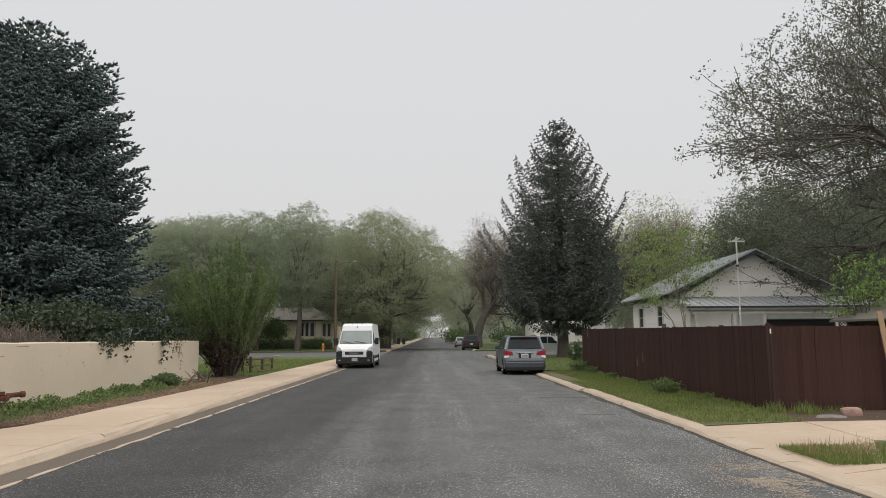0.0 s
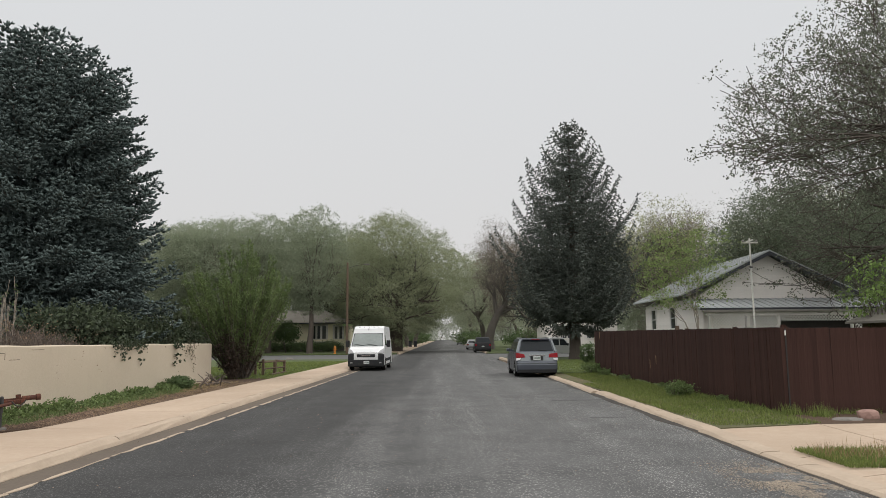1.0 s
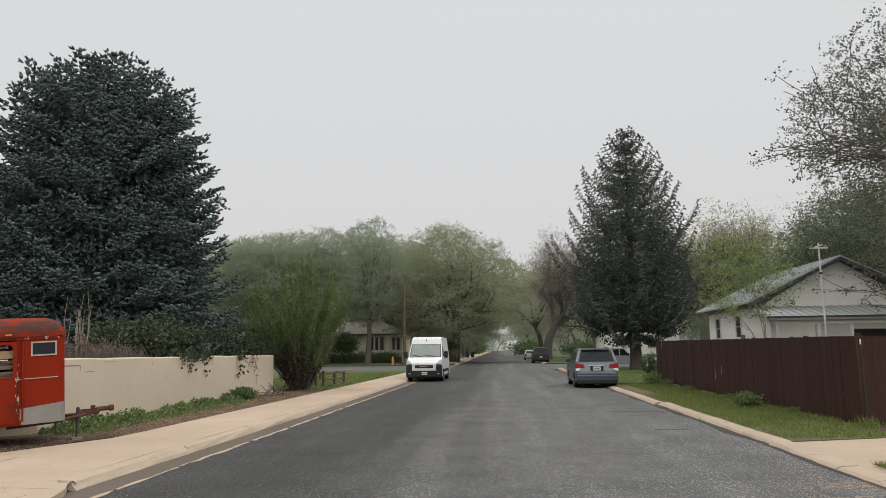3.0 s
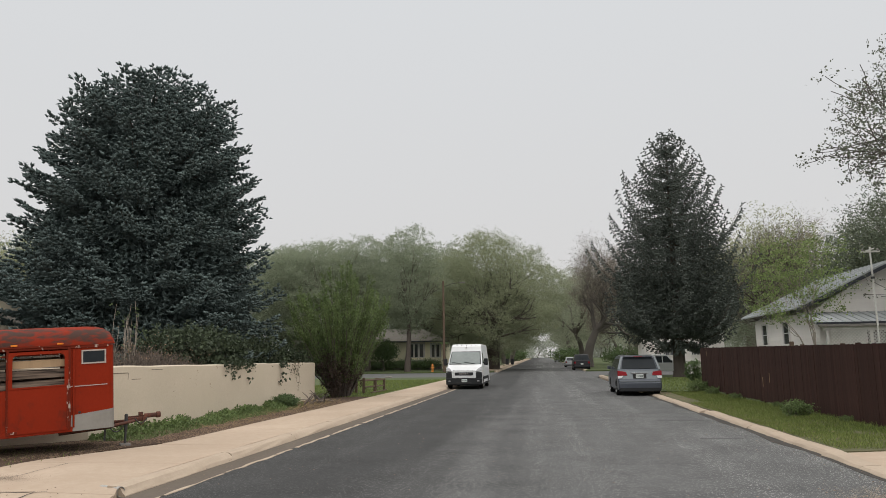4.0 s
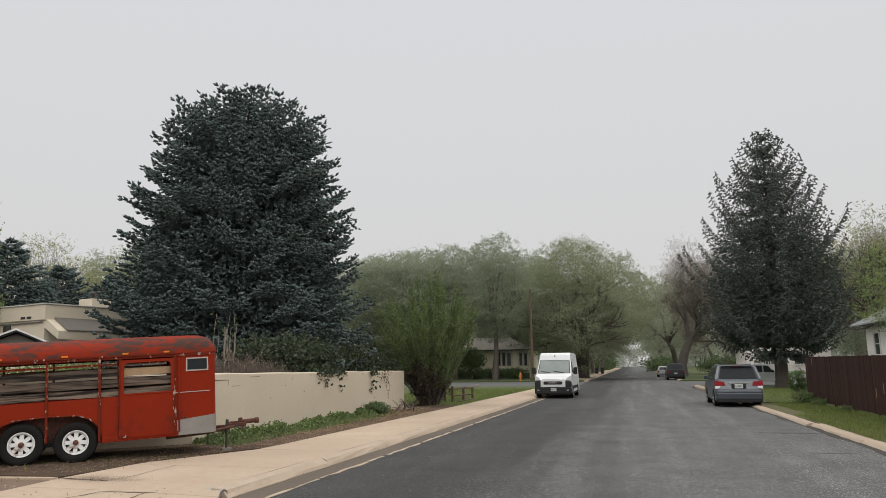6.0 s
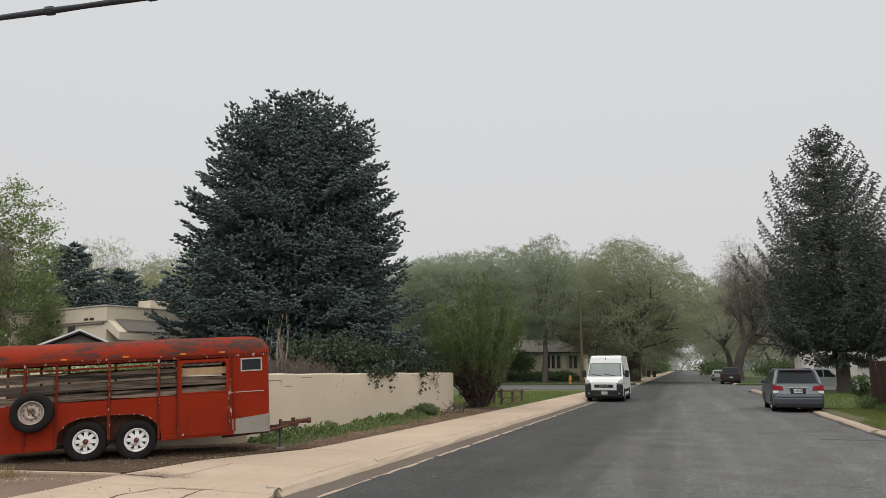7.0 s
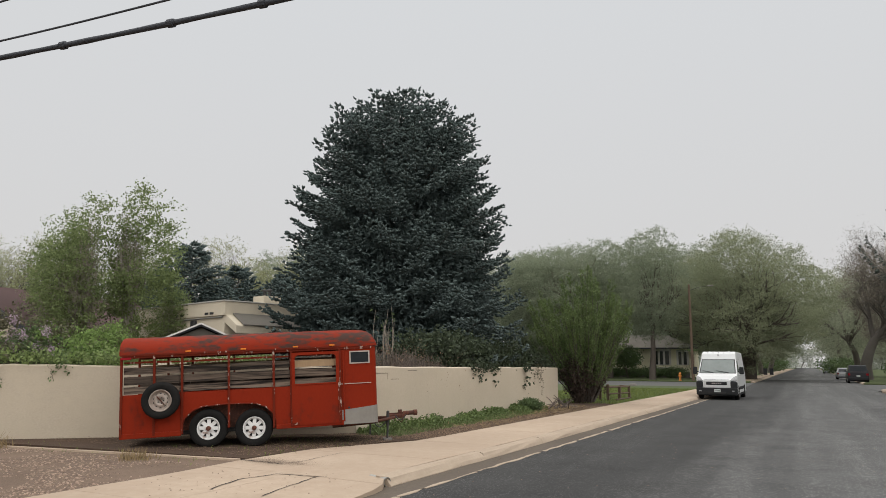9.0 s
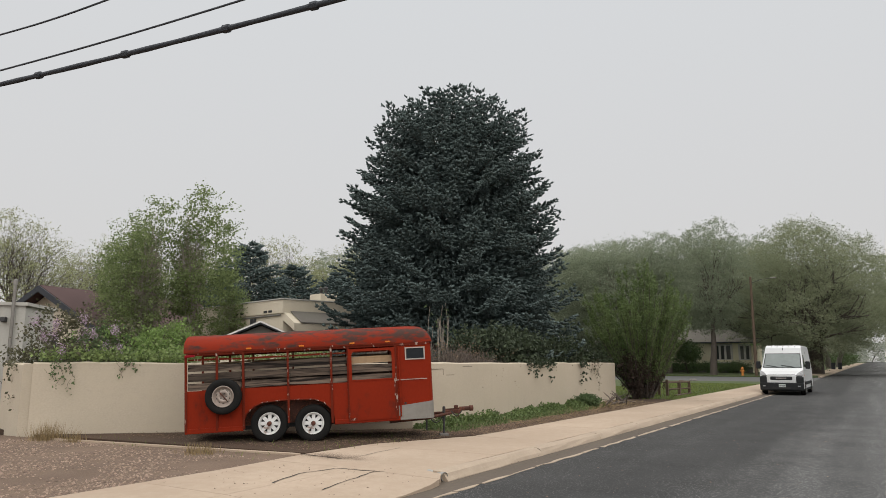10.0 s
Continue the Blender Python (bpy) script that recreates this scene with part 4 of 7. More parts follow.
def brown_house():
    t = thing("brown_roofed_house", pose(-32.5, 19.6, 0.1, 0, 0, 100), "house with a brown shingle roof and dark blue-grey eaves", "house")
    part("wall", boxed(-0.0, 9.5, -3.4, 3.4, 0, 2.9), "cream_wall", t)
    part("gable", slabbed([(-3.4, 2.9), (3.4, 2.9), (0, 4.75)], 0.0, 9.5, axis="x"), "cream_wall", t)
    for s in (-1, 1):
        r = part("roof", slabbed([(0, 4.98), (s * 4.1, 2.75), (s * 4.1, 2.63), (0, 4.84)], -0.7, 10.0, axis="x"), "roof_brown", t, "brown roof slope")
        part("barge_board", slabbed([(0, 4.95), (s * 4.15, 2.70), (s * 4.15, 2.40), (0, 4.66)], -0.78, -0.70, axis="x"), "dark_trim", t)
    for x, u in ((2.2, 0.25), (3.4, 0.55)):
        part("roof_vent", boxed(x - 0.2, x + 0.2, -4.1 * u - 0.15, -4.1 * u + 0.15, 4.95 - 2.23 * u, 5.12 - 2.23 * u, 0.02), "iron", t)
    window(t, pose(0, 0, 1.6, 0, 0, -90), 1.2, 1.1, (0.5,))
    return t


brown_house()
wb = thing("white_building", pose(-17.35, 10.15, 0.1, 0, 0, 42), "white stucco building with pipes on its corner", "building")
part("wall", boxed(-5.5, 0, 0.0, 2.0, 0, 2.85), "white_wall", wb)
part("coping", boxed(-5.6, 0.06, -0.06, 2.1, 2.85, 2.93), "white_wall", wb)
for x, h in ((-0.25, 3.35), (-0.75, 3.1)):
    part("service_pipe", lathed([(0.04, 0.2), (0.04, h), (0.06, h), (0.05, h + 0.12), (0.01, h + 0.14)], 10, "z", (x, -0.08, 0)), "galvanized", wb)
part("lamp", boxed(-0.5, -0.38, -0.16, 0.0, 2.45, 2.57, 0.02), "iron", wb)
fh = thing("panelled_house", pose(0, 0, rise(82)), "white house with upright panels beyond the spruce", "house")
part("wall", boxed(11.9, 20, 82, 90, 0.1, 4.6), "siding", fh)
for i in range(27):
    part("batten", boxed(11.9 + i * 0.3, 11.94 + i * 0.3, 81.96, 82.0, 0.2, 4.6), "siding", fh)
part("roof", slabbed([(11.2, 4.5), (20.6, 4.5), (20.6, 4.7), (15.9, 6.4), (11.2, 4.7)], 81.3, 90.6), "roof_grey", fh)
window(fh, pose(14.2, 82, 1.6), 1.3, 1.4, (0.5,))
window(fh, pose(17.2, 82, 1.6), 1.3, 1.4, (0.5,))


# ---------------------------------------------------------------- wheels and vehicles
def wheel(parent, m, r, w, rim, rim_mat="wheel_white", spokes=8, spoke_w=0.055, dish=0.02):
    """A wheel with its axle along y, its outer face at -y: tyre, rim with spokes, hub."""
    t = part("wheel", lathed([(rim * 0.9, w * 0.45), (rim * 0.9, w * 0.9), (rim * 0.5, w * 0.9), (rim * 0.5, w * 0.75)], 24), "seam", parent, "", m)
    part("tyre", lathed([(rim, 0.02), (rim * 1.06, 0.0), (r * 0.82, -0.012), (r * 0.93, 0.0), (r * 0.99, w * 0.12), (r, w * 0.3), (r, w * 0.7), (r * 0.99, w * 0.88), (r * 0.9, w), (rim, w)], 32, caps=False), "rubber", t, "black rubber tyre", smooth=True)
    bm = lathed([(rim * 1.03, 0.012), (rim * 1.0, -0.004), (rim * 0.93, 0.0), (rim * 0.86, 0.035), (rim * 0.80, 0.05), (rim * 0.80, w * 0.6), (rim * 1.0, w * 0.6)], 32, caps=False)
    lathe(bm, [(rim * 0.44, 0.05), (rim * 0.42, 0.02), (rim * 0.3, dish), (rim * 0.02, dish)], 24, caps=False)
    for j in range(spokes):
        mm = Matrix.Rotation(2 * math.pi * j / spokes, 4, "Y")
        box(bm, rim * 0.38, rim * 0.84, 0.028, 0.05, -spoke_w / 2, spoke_w / 2, 0, mm)
    part("rim", bm, rim_mat, t, "white spoked steel rim" if rim_mat == "wheel_white" else "")
    part("hub", lathed([(rim * 0.22, 0.03), (rim * 0.22, -0.03), (rim * 0.15, -0.045), (rim * 0.03, -0.05)], 12), "rust" if rim_mat == "wheel_white" else "alloy", t)
    return t


def horse_trailer():
    t = thing("stock_trailer", pose(-9.45, 11.08, 0.10, 0, 0, 39.5), "old orange-red stock trailer with slatted sides on bare soil", "trailer")
    tip = pose(0, 0, 0, 0, -3.2, 0)
    W = 1.78

    def p(name, bm, material, label="", smooth=False, parent=t):
        return part(name, bm, material, parent, label, tip if parent is t else None, smooth)

    arch = [(-0.90, 0.35), (-0.90, 0.42), (-0.84, 0.58), (-0.70, 0.71), (-0.52, 0.78), (-0.05, 0.80), (0.44, 0.78), (0.62, 0.71), (0.76, 0.58), (0.82, 0.42), (0.82, 0.35)]
    outline = [(-1.93, 0.35), *arch, (2.04, 0.35), (2.04, 1.06), (-1.93, 1.06)]
    for y0, y1 in ((0.0, 0.025), (W - 0.025, W)):
        p("side_panel", slabbed(outline, y0, y1), "orange", "orange painted sheet steel")
    v, f = tube_arrays([[(Vector((x, -0.012, z)), 0.014) for x, z in arch[1:-1]]], 6)
    o = tris("fender_trim", v, f, "chipped", t, "", True)
    o.matrix_local = tip
    # the rust colour is used here to darken the inside of the arch
    p("fender_inner", boxed(-0.92, 0.84, 0.30, 0.32, 0.34, 0.84), "rust")
    # near-black floor colour paints in the shade under the trailer
    p("floor", boxed(-1.93, 2.60, 0.30, W - 0.30, 0.26, 0.33), "seam")
    # rails of the frame
    for y in (-0.02, W - 0.03):
        p("bottom_rail", boxed(-1.97, -0.90, y, y + 0.05, 0.27, 0.36, 0.008), "orange")
        p("bottom_rail", boxed(0.82, 2.10, y, y + 0.05, 0.27, 0.36, 0.008), "orange")
        p("top_rail", boxed(-1.95, 2.66, y, y + 0.05, 1.72, 1.79, 0.008), "chipped")
    # posts, chipped along their edges
    for x in (-1.95, -1.38, -0.89, 0.78, 1.11):
        for y in (-0.025, W - 0.02):
            p("post", boxed(x - 0.022, x + 0.022, y, y + 0.045, 0.30, 1.74, 0.006), "chipped")
    for y in (-0.025, W - 0.02):
        p("post", boxed(-0.07, -0.028, y, y + 0.045, 0.36, 1.74, 0.006), "chipped")
        p("post", boxed(2.02, 2.065, y, y + 0.045, 0.30, 1.74, 0.006), "chipped")
    # weathered planks with gaps, both sides
    rnd = random.Random(4)
    for y in (0.035, W - 0.065):
        for z0, z1 in ((1.07, 1.20), (1.235, 1.385), (1.425, 1.555), (1.625, 1.655)) if y < 1 else ((1.07, 1.22), (1.26, 1.37), (1.43, 1.50), (1.56, 1.60)):
            for x0, x1 in ((-1.92, -0.93), (-0.93, -0.03), (-0.03, 1.09), (1.09, 2.03)):
                a, b = rnd.gauss(0, 0.007), rnd.gauss(0, 0.007)
                bm = bmesh.new()
                slab(bm, [(x0 + 0.004, z0 + a), (x1 - 0.004, z0 + b), (x1 - 0.004, z1 + b), ((x0 + x1) / 2, z1 + rnd.gauss(0, 0.006)), (x0 + 0.004, z1 + a)], y, y + 0.028)
                # pale: the newer plank in the door, and the far side's upper planks
                pale = (x0 > 1 and 1.4 < z0 < 1.5) or (y > 1 and z0 > 1.4)
                p("plank", bm, "raw_wood" if pale else ("chipped" if z1 - z0 < 0.05 else "old_wood"), "pale raw wood plank" if pale else "weathered grey plank")
    # side door with a rounded opening
    ring = []
    for cx, cz, a0 in ((1.90, 1.58, 0), (1.25, 1.58, 90)):
        ring += [(cx + 0.07 * math.cos(radians(a0 + k * 22.5)), cz + 0.07 * math.sin(radians(a0 + k * 22.5))) for k in range(5)]
    hole = ring + [(1.18, 1.10), (1.97, 1.10)]
    outer = [(2.03, 1.60), (2.03, 1.64), (2.03, 1.68), (2.03, 1.70), (2.0, 1.70), (1.15, 1.70), (1.12, 1.70), (1.12, 1.68), (1.12, 1.64), (1.12, 1.60), (1.12, 1.06), (2.03, 1.06)]
    bm = bmesh.new()
    a = [[bm.verts.new((x, y, z)) for x, z in q] for y in (-0.04, -0.012) for q in (hole, outer)]
    k = len(hole)
    for i in range(k):
        j = (i + 1) % k
        for q in ((a[0][i], a[0][j], a[1][j], a[1][i]), (a[2][i], a[3][i], a[3][j], a[2][j]), (a[0][i], a[2][i], a[2][j], a[0][j]), (a[1][i], a[1][j], a[3][j], a[3][i])):
            bm.faces.new(q)
    box(bm, 1.12, 2.03, -0.04, -0.012, 0.32, 1.075)
    bmesh.ops.recalc_face_normals(bm, faces=bm.faces)
    door = p("side_door", bm, "orange", "orange door with an open window")
    p("hinge", boxed(1.095, 1.125, -0.05, -0.035, 0.45, 0.62), "chipped", "", False, door)
    p("hinge", boxed(1.095, 1.125, -0.05, -0.035, 1.25, 1.42), "chipped", "", False, door)
    p("door_edge", boxed(2.005, 2.03, -0.052, -0.04, 0.34, 1.12, 0.004), "chipped", "rusted white worn edge", False, door)
    p("bottom_edge", boxed(1.13, 1.26, -0.046, -0.04, 0.33, 0.37), "chipped", "", False, door)
    # tack room at the front with rounded corners
    def plan(x0, x1, r=0.14):
        q = [(x0, 0.0)]
        q += [(x1 - r + r * math.sin(radians(i * 18)), r - r * math.cos(radians(i * 18))) for i in range(6)]
        q += [(x1 - r + r * math.cos(radians(i * 18)), W - r + r * math.sin(radians(i * 18))) for i in range(6)]
        return q + [(x0, W)]
    p("front_wall", prism(bmesh.new(), plan(2.06, 2.78), 0.30, 1.76), "orange", "orange front compartment")
    bm = prism(bmesh.new(), [(x, y - 0.006 if y < 0.5 else y) for x, y in plan(2.075, 2.787)], 0.275, [0.55 + (x - 2.07) * 0.09 for x, y in plan(2.075, 2.787)])
    p("stone_guard", bm, "galvanized", "bare grey metal stone guard")
    p("trim", boxed(2.07, 2.66, -0.012, 0.0, 1.045, 1.06), "steel_trim")
    p("trim", boxed(2.07, 2.68, -0.014, 0.0, 1.735, 1.76), "steel_trim")
    win = p("window", boxed(2.26, 2.62, -0.006, 0.0, 1.455, 1.665), "dark_glass", "small dark window")
    for x0, x1, z0, z1 in ((2.24, 2.64, 1.66, 1.685), (2.24, 2.64, 1.435, 1.46), (2.24, 2.265, 1.46, 1.66), (2.615, 2.64, 1.46, 1.66)):
        p("window_frame", boxed(x0, x1, -0.018, 0.0, z0, z1), "steel_trim", "", False, win)
    p("latch", boxed(2.19, 2.23, -0.02, 0.0, 0.58, 0.61), "seam")
    p("door_bar", boxed(2.10, 2.13, -0.03, 0.0, 0.34, 1.70, 0.006), "orange")
    # barrel roof, closed and rounded at the front
    cs = [(-0.03, 1.775), (-0.03, 1.86), (0.01, 1.95), (0.09, 2.03), (0.22, 2.085), (0.45, 2.12), (W / 2, 2.135)]
    cs += [(W - y, z) for y, z in cs[-2::-1]]
    bm = bmesh.new()
    rows = []
    for x, sy, sz in ((-1.99, 0.985, 0.9), (-1.97, 1, 1), (-1.0, 1, 1), (0.0, 1, 1.01), (1.2, 1, 1.01), (2.31, 1, 1.0), (2.51, 0.995, 0.97), (2.64, 0.985, 0.88), (2.73, 0.97, 0.7), (2.78, 0.955, 0.42), (2.795, 0.94, 0.0)):
        rows.append([bm.verts.new((x, W / 2 + (y - W / 2) * sy, 1.775 + (z - 1.775) * sz)) for y, z in cs])
    for a, b in zip(rows, rows[1:]):
        for i in range(len(cs) - 1):
            bm.faces.new((a[i], a[i + 1], b[i + 1], b[i]))
    bm.faces.new(rows[0][::-1])
    bmesh.ops.recalc_face_normals(bm, faces=bm.faces)
    p("roof", bm, "orange_roof", "rounded roof, its orange paint worn to grey-brown", True)
    p("roof_edge", boxed(-1.97, 2.05, -0.04, -0.02, 1.765, 1.795), "chipped")
    for x in (-0.78, 0.22, 1.20, 1.90):
        p("marker_light", boxed(x - 0.05, x + 0.05, -0.055, -0.03, 1.80, 1.83, 0.006), "amber", "amber marker light")
    p("reflector", boxed(-1.97, -1.78, -0.05, -0.03, 1.70, 1.745, 0.006), "red_lens")
    # spare wheel on the side, the two axles' wheels on both sides
    s = part("spare_wheel", lathed([(0.195, 0.02), (0.207, 0.0), (0.275, -0.012), (0.312, 0.0), (0.332, 0.023), (0.335, 0.057), (0.335, 0.133), (0.332, 0.167), (0.30, 0.19), (0.195, 0.19)], 36, caps=False), "rubber", t, "black rubber tyre of the spare wheel", tip @ pose(-1.24, -0.24, 0.94), True)
    part("rim", lathed([(0.201, 0.012), (0.195, -0.006), (0.184, 0.0), (0.176, 0.03), (0.160, 0.042), (0.150, 0.072), (0.132, 0.080), (0.112, 0.058), (0.080, 0.050), (0.062, 0.066), (0.034, 0.068), (0.032, 0.088), (0.004, 0.09)], 36, caps=False), "steel_trim", s, "dull chromed steel rim", smooth=True)
    for j in range(10):
        a = 2 * math.pi * j / 10
        part("slot", boxed(-0.016, 0.016, -0.004, 0.006, -0.008, 0.008, 0.003), "seam", s, "", Matrix.Rotation(a, 4, "Y") @ Matrix.Translation((0, 0.066, 0.122)) @ Matrix.Rotation(0.9, 4, "X"))
    for j in range(5):
        a = 2 * math.pi * (j + 0.3) / 5
        part("stud_hole", boxed(-0.010, 0.010, -0.005, 0.006, -0.010, 0.010, 0.003), "seam", s, "", Matrix.Rotation(a, 4, "Y") @ Matrix.Translation((0, 0.064, 0.052)))
    part("clamp_bar", boxed(-0.105, 0.105, 0.036, 0.052, -0.011, 0.011, 0.004), "rust", s, "rusty clamp bar", Matrix.Rotation(math.radians(50), 4, "Y"))
    for x in (-0.44, 0.39):
        wheel(t, pose(x, 0.02, 0.345), 0.355, 0.20, 0.205, spoke_w=0.068)
        wheel(t, pose(x, W - 0.02, 0.335, 0, 0, 180), 0.345, 0.20, 0.20)
        o = part("axle", lathed([(0.04, 0.1), (0.04, W - 0.1)], 10), "rust", t, "", pose(x, 0, 0.335))
    # tongue: two converging beams, coupler, jack, chains
    for y0 in (0.20, W - 0.20):
        v, f = tube_arrays([[(Vector((1.9, y0, 0.24)), 0.036), (Vector((2.7, y0 + (W / 2 - y0) * 0.25, 0.25)), 0.036), (Vector((3.25, W / 2 + (0.04 if y0 > 1 else -0.04), 0.28)), 0.034)]], 4)
        o = tris("tongue_beam", v, f, "rust", t)
        o.matrix_local = tip
    p("coupler", boxed(3.1, 3.46, W / 2 - 0.06, W / 2 + 0.06, 0.26, 0.34, 0.012), "rust", "rusty coupler")
    p("coupler_nose", lathed([(0.045, 3.42), (0.045, 3.64), (0.06, 3.65), (0.06, 3.72), (0.03, 3.73)], 14, "x", (0, W / 2, 0.35)), "rust")
    p("coupler_latch", boxed(3.32, 3.40, W / 2 - 0.03, W / 2 + 0.03, 0.36, 0.43, 0.008), "rust")
    p("handle_bar", boxed(3.1, 3.57, W / 2 - 0.015, W / 2 + 0.015, 0.34, 0.37), "rust")
    part("jack_post", lathed([(0.022, 0.05), (0.022, 0.30), (0.032, 0.30), (0.032, 0.58), (0.02, 0.60)], 12, "z", (3.06, W / 2 - 0.10, 0)), "iron", t, "dark steel jack")
    part("jack_foot", boxed(2.97, 3.15, W / 2 - 0.20, W / 2, 0.0, 0.05, 0.01), "grey_stone", t)
    for x0, x1, z0, dz in ((2.75, 3.05, 0.40, 0.14), (3.22, 3.45, 0.50, 0.10)):
        pts = [(Vector((x0 + (x1 - x0) * i / 8, W / 2 - 0.09, z0 + 0.02 * i / 8 - dz * math.sin(math.pi * i / 8))), 0.012) for i in range(9)]
        v, f = tube_arrays([pts], 5)
        tris("safety_chain", v, f, "iron", t)
    v, f = tube_arrays([[(Vector((3.36, W / 2 - 0.09, 0.52)), 0.010), (Vector((3.37, W / 2 - 0.09, 0.40)), 0.010), (Vector((3.34, W / 2 - 0.09, 0.37)), 0.010), (Vector((3.31, W / 2 - 0.09, 0.40)), 0.010)]], 5)
    tris("hook", v, f, "rust", t)
    part("jack_stand", boxed(2.66, 2.69, W / 2 - 0.3, W / 2 - 0.27, 0.14, 0.40), "iron", t)
    return t


horse_trailer()


def hull(lower, upper, hw, hw_top, bevel=0.06):
    """A car body: lower and upper are outlines (y, z) from the side; the upper part leans inwards to hw_top."""
    bm = bmesh.new()
    for prof, w0, w1 in ((lower, hw, hw), (upper, hw, hw_top)):
        z0, z1 = min(q[1] for q in prof), max(q[1] for q in prof)
        def wd(z):
            return w0 + (w1 - w0) * (z - z0) / (z1 - z0)
        a = [bm.verts.new((-wd(z), y, z)) for y, z in prof]
        b = [bm.verts.new((wd(z), y, z)) for y, z in prof]
        k = len(prof)
        fs = [bm.faces.new(a), bm.faces.new(b[::-1])]
        ring = []
        for i in range(k):
            fs.append(bm.faces.new((a[i], b[i], b[(i + 1) % k], a[(i + 1) % k])))
        es = [e for e in {e for f in fs[:2] for e in f.edges}]
        bmesh.ops.recalc_face_normals(bm, faces=fs)
        bmesh.ops.bevel(bm, geom=es, offset=bevel, segments=3, affect="EDGES", profile=0.6, clamp_overlap=True)
    bmesh.ops.recalc_face_normals(bm, faces=bm.faces)
    return bm


def quad(p0, p1, p2, p3, thick=0.012):
    """A plate with four corners, given thickness along its normal."""
    bm = bmesh.new()
    P = [Vector(q) for q in (p0, p1, p2, p3)]
    n = (P[1] - P[0]).cross(P[3] - P[0]).normalized() * thick
    a, b = [bm.verts.new(q) for q in P], [bm.verts.new(q + n) for q in P]
    bm.faces.new(a[::-1]), bm.faces.new(b)
    for i in range(4):
        bm.faces.new((a[i], a[(i + 1) % 4], b[(i + 1) % 4], b[i]))
    return bm


def plate(parent, x, y, z, w=0.31, h=0.155):
    """A number plate with its characters as plain bars; faces -y."""
    o = part("number_plate", boxed(x - w / 2, x + w / 2, y - 0.012, y, z - h / 2, z + h / 2, 0.004), "plate", parent, "pale number plate")
    for i in range(6):
        u = x - w * 0.36 + i * w * 0.144
        part("bar", boxed(u - 0.012, u + 0.012, y - 0.016, y - 0.012, z - h * 0.24, z + h * 0.2), "ink", o)


def car_wheels(t, hw, ys, r, rim_mat="alloy"):
    for y in ys:
        for s in (-1, 1):
            # near-black disc on the body side, painting in the shaded wheel opening
            arch = [(y + (r + 0.06) * math.cos(radians(a)), r + (r + 0.06) * math.sin(radians(a))) for a in range(-20, 201, 20)]
            part("arch_shade_disc", slabbed(arch, s * (hw - 0.03), s * (hw + 0.004), axis="x"), "seam", t)
            wheel(t, pose(s * (hw + 0.012), y, r, 0, 0, 90 if s > 0 else -90), r, 0.22, r * 0.62, rim_mat, 7, 0.05)


